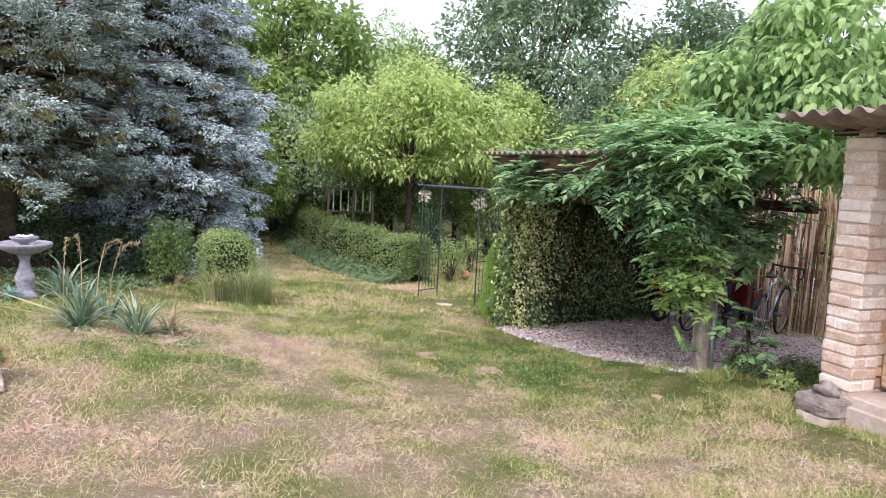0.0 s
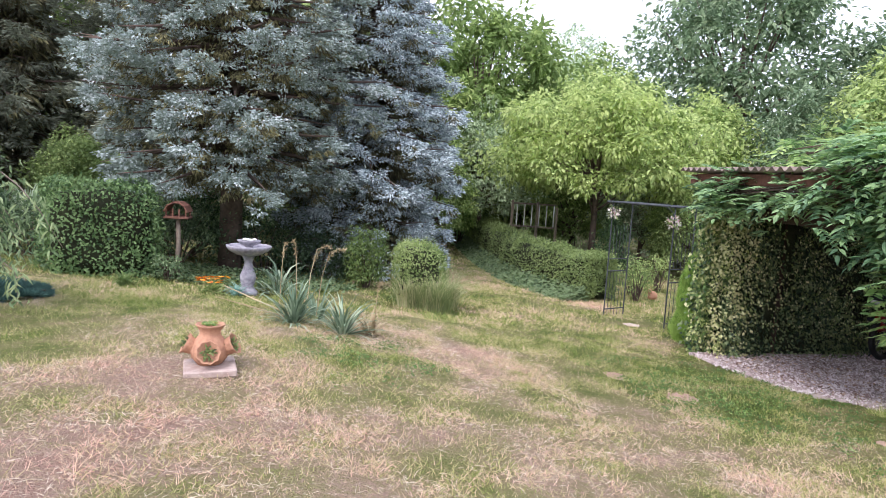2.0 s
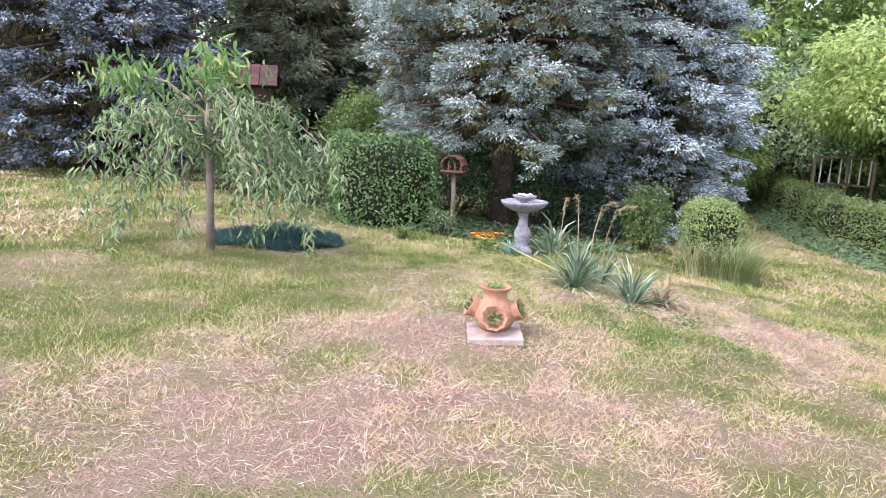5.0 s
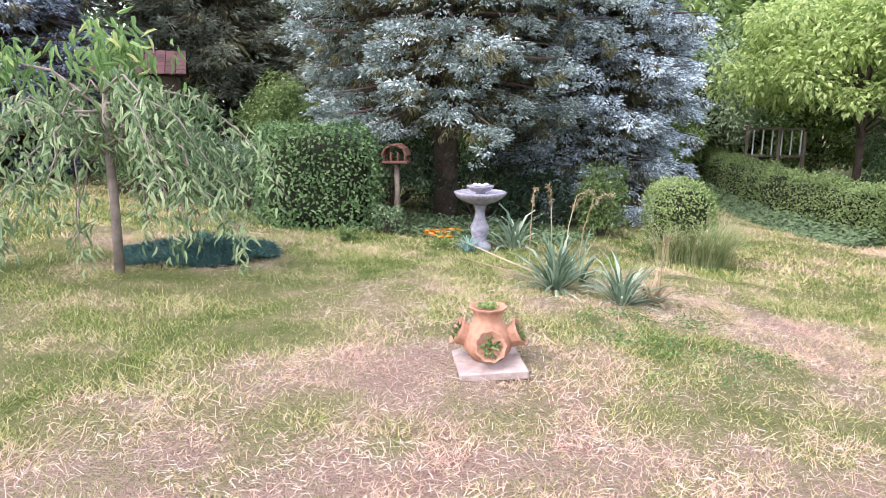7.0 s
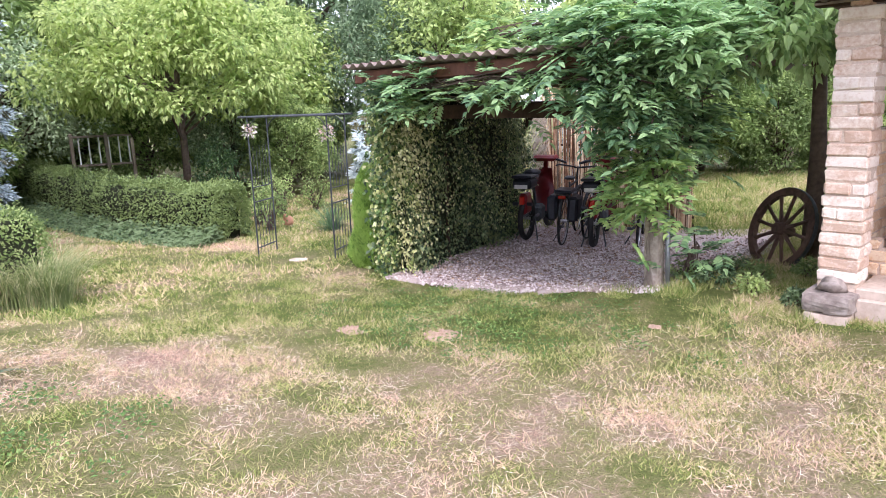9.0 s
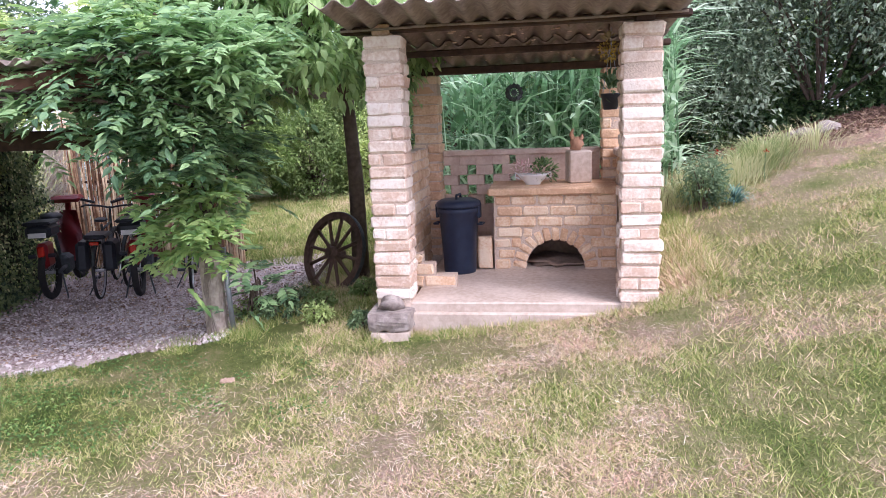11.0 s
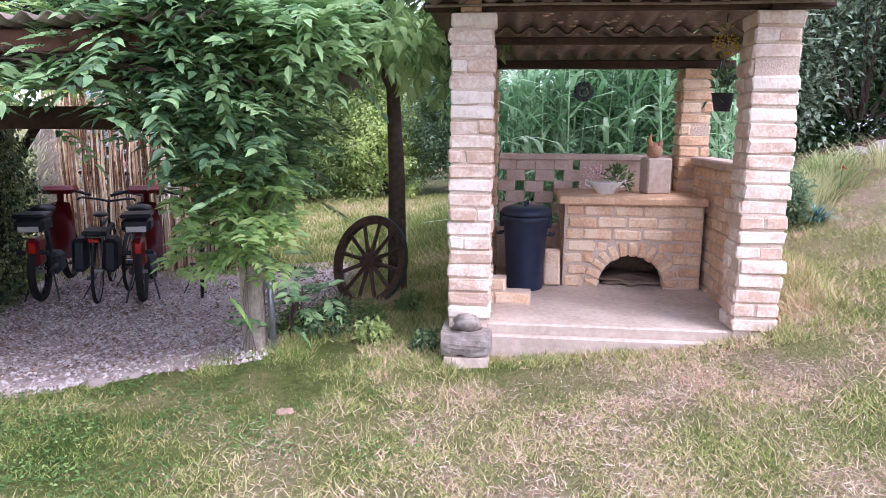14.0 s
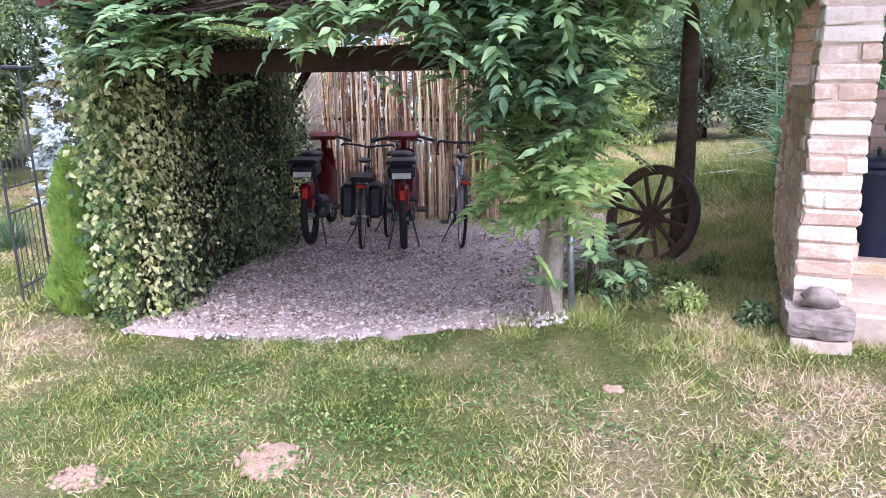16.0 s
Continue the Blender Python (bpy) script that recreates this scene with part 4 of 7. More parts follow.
post = thing("stone_block", "upright plastered block on the worktop", "pedestal", pose(6.02, 2.38, FZ + 0.065, 0, 0, 12))
part("block", box((-0.09, -0.105, 0), (0.09, 0.105, 0.30), 0.014), M["concrete"], post)
hen = thing("terracotta_figure", "rough terracotta sculpture on the block", "ornament", pose(6.02, 2.40, FZ + 0.365))
bm = lumpy((0.055, 0.06, 0.075), 11, 0.5)
bmesh.ops.transform(bm, matrix=Matrix.Translation((0, 0, 0.05)), verts=bm.verts)
add_tube(bm, [(0, 0.02, 0.08), (0, 0.045, 0.15), (0, 0.03, 0.2)], [0.028, 0.02, 0.008], 7)
add_tube(bm, [(0, -0.02, 0.07), (0, -0.05, 0.12), (0, -0.055, 0.15)], [0.028, 0.02, 0.006], 7)
part("figure", bm, M["terracotta"], hen, smooth=True)

bowl = thing("planter_bowl", "white oval footed bowl with wilting pink and green plants", "planter", pose(5.93, 2.80, FZ + 0.065))
bm = lathe([(0.07, 0), (0.072, 0.012), (0.10, 0.04), (0.135, 0.085), (0.145, 0.098), (0.135, 0.10), (0.11, 0.08)], 24)
bmesh.ops.scale(bm, vec=(0.75, 1, 1), verts=bm.verts)
part("bowl", bm, M["white"], bowl, smooth=True)
for s in (-1, 1):
    bm = bmesh.new()
    add_tube(bm, [(0, s * 0.13, 0.09), (0, s * 0.165, 0.115), (0, s * 0.165, 0.07), (0, s * 0.125, 0.055)], 0.008, 6)
    part("handle", bm, M["white"], bowl)


def spray(name, parent, n, size, leaf, material, at_, up=0.6, shape=LEAF, label=""):
    d = unit(rng.normal(0, 1, (n, 3)) + (0, 0, up))
    P = d * rng.random((n, 1)) ** 0.5 * size
    return put(name, cards(name, P, d + rng.normal(0, 0.4, d.shape), np.tile((0, 0, 1.0), (n, 1)), leaf, leaf * 0.5, shape, M[material], rolled=0.5), parent, label, at_)


spray("flowers", bowl, 90, 0.13, 0.035, "pink", pose(0, 0.09, 0.10), 1.0, label="wilted pink flowers")
spray("green_leaves", bowl, 160, 0.13, 0.05, "dark_leaf", pose(0, -0.10, 0.10), 0.8, label="dark green trailing leaves")

hang = thing("hanging_pot", "small black hanging pot with a thin pale plant", "hanging planter", pose(4.9, 2.19, 1.40))
part("pot", lathe([(0.05, 0), (0.072, 0.11), (0.078, 0.12), (0.07, 0.12)], 16), M["black"], hang, smooth=True)
bm = bmesh.new()
for a in (0, 2.1, 4.2):
    add_tube(bm, [(0.07 * math.cos(a), 0.07 * math.sin(a), 0.12), (0, 0, 0.50), (0, 0, 0.60)], 0.003, 4)
part("wire", bm, M["zinc"], hang)
spray("leaves", hang, 60, 0.12, 0.07, "reed_grass", pose(0, 0, 0.14), 1.6)
dried = thing("dried_flowers", "hanging bunch of dried yellow flowers", "dried flowers", pose(4.85, 2.21, 1.83))
spray("flower_heads", dried, 150, 0.075, 0.028, "yellow", pose(0, 0, 0), 0)
part("string", tube([(0, 0, 0), (0, 0, 0.13), (0.0, 0, 0.19)], 0.004, 5), M["wood_dark"], dried)
spray("stalks", dried, 14, 0.06, 0.06, "straw", pose(0, 0, 0.05), 2.0)
rosette = thing("iron_rosette", "dark round openwork ornament hanging between the rear pillars", "ornament", pose(6.3, 2.98, 1.60))
bm = bmesh.new()
for k in range(12):
    a = k * math.pi / 6
    bmesh.ops.create_icosphere(bm, subdivisions=1, radius=0.026, matrix=Matrix.Translation((0, 0.065 * math.cos(a), 0.065 * math.sin(a))) @ Matrix.Diagonal((0.4, 1, 1, 1)))
    add_tube(bm, [(0, 0.02 * math.cos(a), 0.02 * math.sin(a)), (0, 0.07 * math.cos(a), 0.07 * math.sin(a))], 0.006, 4)
bmesh.ops.create_icosphere(bm, subdivisions=2, radius=0.03, matrix=Matrix.Diagonal((0.4, 1, 1, 1)))
part("disc", bm, M["iron"], rosette)
part("string", tube([(0, 0, 0.08), (0, 0, 0.2)], 0.003, 4), M["iron"], rosette)

# the shelter and all in it, brought to their true size about the front
GROW = Matrix.Translation((0.03, 3.5, 1.33)) @ Matrix.Scale(1.045, 4) @ Matrix.Translation((-0.03, -3.5, -1.33))
for ob in (shelter, fire, bin_, post, hen, bowl, hang, dried, rosette):
    ob.matrix_basis = GROW @ ob.matrix_basis

# ---- bicycle shelter ----
boff = (5.8, 7.0, -0.55)
shed = thing("bicycle_shelter", "open corrugated-roofed shelter of dark posts overgrown with ivy", "shelter", pose(*boff))
BT = pose(*(-c for c in boff))
corrugated("roof_sheet", 3.60, 5.2, 5.15, 8.66, 1.85, 1.78, shed, boff, 0.15, 0.022, "weathered corrugated cement sheet")
corrugated("roof_sheet", 5.1, 7.6, 5.15, 9.1, 1.80, 1.69, shed, boff, 0.15, 0.022, "weathered corrugated cement sheet")
part("front_beam", box((3.74, 5.35, 1.67), (3.86, 8.50, 1.795), 0.008), M["wood_red"], shed, "reddish brown front beam", at=BT)
part("end_beam", box((3.70, 8.44, 1.66), (5.3, 8.56, 1.785), 0.008), M["wood_red"], shed, "reddish brown beam under the roof end", at=BT)
part("cross_beam", box((4.62, 5.45, 1.24), (4.76, 8.5, 1.40), 0.01), M["wood_dark"], shed, "dark cross beam", at=BT)
part("cross_beam", box((7.50, 6.6, 1.26), (7.62, 9.7, 1.40), 0.01), M["wood_dark"], shed, "dark cross beam", at=BT)
for x, y, r in ((4.42, 8.62, 0.06), (5.2, 8.80, 0.10), (7.55, 9.52, 0.08)):
    part("post", tube([(x, y, gz(x, y) - 0.2), (x + 0.02, y, 0.5), (x, y, 1.66 if x < 5 else 1.62)], [r * 1.1, r, r * 0.95], 9), M["wood_dark"], shed, "rough dark round post", True, BT)
part("brace", tube([(7.53, 9.49, 0.70), (7.53, 9.05, 1.28)], 0.055, 8), M["wood_dark"], shed, "slanting dark brace", True, BT)

screen = thing("reed_screen", "tall screen of thin brown reeds behind the bicycles", "screen", pose(8.42, 7.5, -0.72) @ Matrix.Diagonal((1, 1, 1.26, 1)))
random.seed(4)
CANE = [part("cane", tube([(0, 0, 0), (random.gauss(0, 0.012), random.gauss(0, 0.012), 0.6), (random.gauss(0, 0.02), random.gauss(0, 0.02), 1.25), (random.gauss(0, 0.03), random.gauss(0, 0.03), 1.9)], [0.015, 0.014, 0.012, 0.009], 5), M["reed"], screen, at=pose(0, -0.6 + 0.01 * k, 0)).data for k in range(4)]
y = -0.62
while y < 2.05:
    put("cane", random.choice(CANE), screen, at=pose(random.gauss(0, 0.012), y, random.uniform(-0.08, 0.02), random.gauss(0, 0.8), random.gauss(0, 0.8), random.random() * 360))
    y += random.uniform(0.009, 0.026)
for z in (0.3, 1.1, 1.6):
    part("rail", tube([(0.03, -0.66, z), (0.03, 2.1, z)], 0.016, 6), M["wood_dark"], screen)

mat = thing("pale_reed_mat", "pale grey sheaf of dry reeds beside the dark post", "screen", pose(8.1, 9.35, -0.1))
k = 600
P = np.stack([rng.normal(0, 0.03, k), rng.uniform(-0.15, 0.15, k), rng.uniform(0, 1.5, k)], 1)
put("reeds", cards("reeds", P, np.stack([rng.normal(0, 0.1, k), rng.normal(0.5, 0.2, k), np.full(k, -0.7)], 1), np.tile((-1.0, 0, 0.2), (k, 1)), rng.uniform(0.1, 0.24, k), 0.014, BLADE, M["pale_petal"], rolled=0.3), mat, kind="stuff")
part("rail", tube([(0.03, -0.3, -0.62), (0.03, -0.3, 1.6)], 0.016, 6), M["wood_old"], mat)

# gravel floor
gx, gy = np.meshgrid(np.linspace(3.8, 8.5, 60), np.linspace(5.2, 9.6, 60))
px, py = gx.ravel(), gy.ravel()
edge = 3.84 + (8.1 - py) * 0.22 + 0.10 * (waves(px, py, 0.3, 31) - 0.5) + np.where(py < 5.5, 0.6, 0)
inside = px > edge
zz = ground_z(px, py) + np.where(inside, 0.03, -0.06)
i = (np.arange(59)[:, None] * 60 + np.arange(59)).ravel()
i = i[(px[i] > edge[i] - 0.12) & (py[i] < 8.38 + (px[i] - 4.1) * 0.26) & (py[i] > 5.5)]
put("gravel_bed", mesh("gravel_bed", np.stack([px, py, zz], 1), np.stack([i, i + 1, i + 61, i + 60], 1), M["gravel_bed"], True), label="pinkish grey gravel floor under the bicycle shelter", kind="structure")
n = 26000
sx, sy = rng.uniform(3.7, 7.9, n), rng.uniform(5.3, 9.1, n)
keep = sx > 3.86 + (8.1 - sy) * 0.22 + 0.02 + 0.16 * (waves(sx, sy, 0.35, 36) - 0.5) + np.abs(rng.normal(0, 0.16, n)) * (rng.random(n) < 0.6) - 0.06
keep &= sy < 8.4 + (sx - 4.1) * 0.26
sx, sy = sx[keep], sy[keep]
P = np.stack([sx, sy, ground_z(sx, sy) + 0.022], 1)
D = rng.normal(0, 1, P.shape)
D[:, 2] *= 0.2
put("gravel_stones", cards("gravel_stones", P, D, np.tile((0, 0, 1.0), (len(P), 1)), rng.uniform(0.018, 0.055, len(P)), rng.uniform(0.015, 0.038, len(P)), TWIG, M["gravel"]), label="loose pale gravel stones", kind="stuff")


n = 2200
sx, sy = rng.uniform(4.0, 7.9, n), rng.uniform(5.6, 9.1, n)
keep = (sx > 4.0 + (8.1 - sy) * 0.22) & (sy < 8.4 + (sx - 4.1) * 0.26) & (waves(sx, sy, 0.5, 33) * rng.random(n) > 0.16)
P = np.stack([sx[keep], sy[keep], ground_z(sx[keep], sy[keep]) + 0.045], 1)
D = rng.normal(0, 1, P.shape) * (1, 1, 0.25)
put("leaf_litter", cards("leaf_litter", P, D, np.tile((0, 0, 1.0), (len(P), 1)), 0.045, 0.022, LEAF, M["litter"], rolled=0.5), label="brown leaf litter scattered on the gravel", kind="stuff")


# ---- ivy ----
def ivy_sheet(name, label, n, place, leaf, material, depth=0.10, gap=0):
    """Leaves hanging on a surface: place(u, v) gives the point and the outward way; gap: where along it leaves are left
    out above, to imitate a dark shadow.
    """
    u, v = rng.random(n), rng.random(n)
    if gap:
        keep = ~((np.abs(u - gap) < 0.055 + 0.02 * np.sin(v * 9)) & (v > 0.34 + 0.1 * np.sin(u * 40)))
        u, v = u[keep], v[keep]
        n = len(u)
    P, Nn = place(u, v)
    P = P + Nn * rng.normal(0, depth, (n, 1))
    D = unit(rng.normal(0, 0.5, P.shape) + (0, 0, -0.8) + Nn * 0.4)
    base = P.mean(0) * (1, 1, 0) + (0, 0, P[:, 2].min())
    t = thing(name, label, "ivy", pose(*base))
    put("ivy_leaves", cards("ivy_leaves", P - base, D, Nn + (0, 0, 0.3), leaf * rng.uniform(0.5, 1.3, n), leaf * 0.85, BROAD if leaf > 0.07 else LEAF, M[material], rolled=0.35), t, kind="stuff")
    return t, base


def wall_between(a, b, z0, z1, out, wob=0.10):
    a, b = np.array(a), np.array(b)

    def place(u, v):
        P = np.zeros((len(u), 3))
        P[:, :2] = a + (b - a) * u[:, None]
        P[:, 2] = z0 + (z1 - z0) * v
        nrm = np.tile((*out, 0.0), (len(u), 1))
        return P + nrm * (wob * np.sin(u * 11 + v * 7))[:, None], nrm

    return place


d = unit(np.array([0.75, 2.9]))
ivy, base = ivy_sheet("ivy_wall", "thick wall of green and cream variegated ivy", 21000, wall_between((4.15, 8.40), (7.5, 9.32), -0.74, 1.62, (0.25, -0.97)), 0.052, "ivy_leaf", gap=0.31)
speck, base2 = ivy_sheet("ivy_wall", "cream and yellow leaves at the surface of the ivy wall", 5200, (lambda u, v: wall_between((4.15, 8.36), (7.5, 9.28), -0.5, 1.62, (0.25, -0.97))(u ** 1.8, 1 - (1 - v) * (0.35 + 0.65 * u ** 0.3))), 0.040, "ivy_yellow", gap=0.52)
P, Nn = wall_between((4.2, 8.75), (7.5, 9.6), -0.62, 1.6, (-0.25, 0.97))(rng.random(4000), rng.random(4000))
put("ivy_leaves", cards("ivy_leaves", P - base, Nn + (0, 0, -0.9), Nn, 0.07, 0.06, LEAF, M["ivy_leaf"], rolled=0.5), ivy, kind="stuff")
# dark box behind the leaves: shade within the ivy, seen through the gap
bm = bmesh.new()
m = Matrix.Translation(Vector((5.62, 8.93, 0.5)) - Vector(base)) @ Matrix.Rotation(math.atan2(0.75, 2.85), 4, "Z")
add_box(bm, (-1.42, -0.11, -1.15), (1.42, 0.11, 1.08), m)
part("stem_core", bm, M["twigs"], ivy, "dark block coloured as the shade among the ivy stems")
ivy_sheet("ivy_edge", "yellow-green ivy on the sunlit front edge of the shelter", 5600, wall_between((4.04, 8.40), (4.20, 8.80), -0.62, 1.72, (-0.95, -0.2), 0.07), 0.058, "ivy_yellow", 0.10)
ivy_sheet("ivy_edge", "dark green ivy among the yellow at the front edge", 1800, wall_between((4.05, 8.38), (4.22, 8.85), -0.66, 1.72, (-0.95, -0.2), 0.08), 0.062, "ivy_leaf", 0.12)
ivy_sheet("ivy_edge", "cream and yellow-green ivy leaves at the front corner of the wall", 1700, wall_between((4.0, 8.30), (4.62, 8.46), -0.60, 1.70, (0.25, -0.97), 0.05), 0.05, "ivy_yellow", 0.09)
stems = bmesh.new()
for k in range(14):
    y = random.uniform(8.2, 8.7)
    add_tube(stems, [(4.1, y, 1.1 + random.random() * 0.4), (3.95, y - 0.1, 1.5), (3.95, y - random.random() * 0.7, 1.55 + random.random() * 0.15), (4.0, y - 1.0, 1.4 + random.random() * 0.3)], 0.006, 4)
vt = thing("bare_vines", "bare tangled vine stems under the roof edge", "vine", pose(3.9, 8.2, 1.1))
part("stem", stems, M["bark"], vt, at=pose(-3.9, -8.2, -1.1))


# ---- wisteria ----
def wisteria(label, centres, per, seed, x0=0, material="wisteria"):
    """Feathered leaves: rows of leaflets along hanging stalks."""
    g = np.random.default_rng(seed)
    C = np.asarray(centres, float)
    base = C.mean(0) * (1, 1, 0) + (0, 0, C[:, 2].min())
    n = len(C) * per
    root = np.repeat(C, per, 0) + g.normal(0, 0.13, (n, 3))
    way = unit(g.normal(0, 1, (n, 3)) * (1, 1, 0.5) + (-0.6, 0, 0.15))
    length = g.uniform(0.16, 0.30, n)
    P, D, N = [], [], []
    side = unit(np.cross(way, (0, 0, 1.0)))
    for s in np.linspace(0.15, 1.0, 6):
        at_ = root + way * (length * s)[:, None]
        at_[:, 2] -= 0.32 * length * s ** 2
        for sign in ((-1, 1) if s < 1 else (0,)):
            P.append(at_.copy())
            D.append(way * 0.6 + side * sign * 0.9 + (0, 0, -0.12 * s))
            N.append(np.tile((0, 0, 1.0), (n, 1)) + way * 0.3)
    P, D, N = np.concatenate(P), np.concatenate(D), np.concatenate(N)
    t = thing("wisteria", label, "climbing plant", pose(*base))
    put("foliage", cards("foliage", P - base, D, N, g.uniform(0.08, 0.13, len(P)), 0.05, LEAFLET, M[material], rolled=0.25), t, kind="stuff")
    stems = bmesh.new()
    for c in C[:: max(1, len(C) // 30)]:
        e = C[g.integers(len(C))]
        add_tube(stems, [Vector(c - base), Vector((c + e) / 2 - base) + Vector((0, 0, 0.1)), Vector(e - base)], 0.008, 4)
    part("stem", stems, M["bark"], t)
    return t


g = np.random.default_rng(51)


def cloud_in(n, centre, spread, lo, hi):
    return np.clip(g.normal(0, 1, (n, 3)) * spread + centre, lo, hi) + g.normal(0, 0.03, (n, 3))


roof_c = np.stack([g.uniform(3.8, 4.8, 170), g.uniform(4.75, 6.0, 170), g.uniform(1.76, 1.98, 170)], 1)
wisteria("lush wisteria over the shelter roof and its front edge", roof_c, 7, 52)
fringe = np.stack([g.uniform(3.7, 3.92, 36), g.uniform(5.0, 7.7, 36), g.uniform(1.50, 1.62, 36)], 1)
wisteria("wisteria fringe hanging from the roof edge", fringe, 4, 61)
arm = np.stack([g.uniform(3.7, 3.85, 16), g.uniform(7.3, 8.3, 16), g.uniform(1.52, 1.62, 16)], 1)
wisteria("thin wisteria shoots along the front beam", arm, 3, 53)
wisteria("dense head of wisteria over the corner post", cloud_in(80, (4.35, 5.42, 1.5), (0.2, 0.22, 0.22), (4.0, 5.15, 1.12), (4.8, 5.75, 1.84)), 6, 54)
wisteria("wisteria shoots hanging round the corner post", cloud_in(34, (4.5, 5.38, 0.72), (0.07, 0.16, 0.16), (4.35, 5.28, 0.46), (4.62, 5.72, 1.05)), 4, 55, material="light_wisteria")
wisteria("low wisteria shoots beside the corner post", cloud_in(11, (4.95, 5.25, -0.1), (0.12, 0.06, 0.12), (4.82, 5.14, -0.35), (5.2, 5.35, 0.25)), 3, 56)
wisteria("young yellow-green wisteria shoots on top of the roof", np.stack([g.uniform(3.85, 4.6, 46), g.uniform(5.2, 6.9, 46), g.uniform(1.92, 2.08, 46)], 1), 5, 59, material="light_wisteria")
top = np.stack([g.uniform(4.4, 6.4, 80), g.uniform(5.2, 6.7, 80), g.uniform(1.80, 1.98, 80)], 1)
wisteria("wisteria spreading over the back of the roof", top, 6, 57)
wisteria("wisteria curtain on the side of the shelter", cloud_in(26, (5.1, 5.35, 1.35), (0.3, 0.05, 0.25), (4.8, 5.22, 0.9), (5.8, 5.42, 1.8)), 7, 58)

# corner post, pipe
cp = thing("corner_post", "short weathered concrete post overgrown with stems", "post", pose(4.70, 5.42, gz(4.7, 5.42)))
part("post", rough_block((-0.065, -0.07, -0.2), (0.065, 0.07, 0.80), 2), M["post_pale"], cp)
bm = bmesh.new()
for k in range(5):
    add_tube(bm, [(-0.07, -0.05 + 0.03 * k, 0), (-0.06, 0.05 - 0.02 * k, 0.4), (-0.065, -0.03 + 0.02 * k, 0.85), (0, 0.1 * k - 0.2, 1.3)], 0.011, 5)
part("climbing_stem", bm, M["pale_bark"], cp)
pp = thing("metal_pipe", "leaning galvanised pipe beside the corner post", "pipe", pose(4.72, 5.28, gz(4.72, 5.28), 0, 0, 0))
part("pipe", tube([(0, 0, -0.1), (0.01, 0.035, 0.74)], 0.022, 12), M["zinc"], pp, smooth=True)


# ---- bicycles ----
def ring(bm, R, r, sides=28, m=None, k=6):
    vs = []
    for a in np.arange(sides) * 2 * math.pi / sides:
        vs.append([bm.verts.new((m or Matrix()) @ Vector(((R + r * math.cos(b)) * math.cos(a), r * math.sin(b), (R + r * math.cos(b)) * math.sin(a)))) for b in np.arange(k) * 2 * math.pi / k])
    for i in range(sides):
        a, b = vs[i], vs[(i + 1) % sides]
        for j in range(k):
            bm.faces.new((a[j], a[(j + 1) % k], b[(j + 1) % k], b[j]))
    return bm


def wheel(parent, x, R, fat):
    w = part("wheel", ring(bmesh.new(), R - fat - 0.008, 0.012, 28), M["chrome"], parent, "spoked wheel", True, pose(x, 0, R))
    part("tyre", ring(bmesh.new(), R - fat, fat, 28), M["rubber"], w, smooth=True)
    bm = bmesh.new()
    for k in range(16):
        a = k * math.pi / 8
        add_tube(bm, [(0, 0.02 * (-1) ** k, 0), ((R - fat) * math.cos(a), 0, (R - fat) * math.sin(a))], 0.0015, 3)
    add_tube(bm, [(0, -0.05, 0), (0, 0.05, 0)], 0.018, 8)
    part("spokes", bm, M["chrome"], w)
    return w


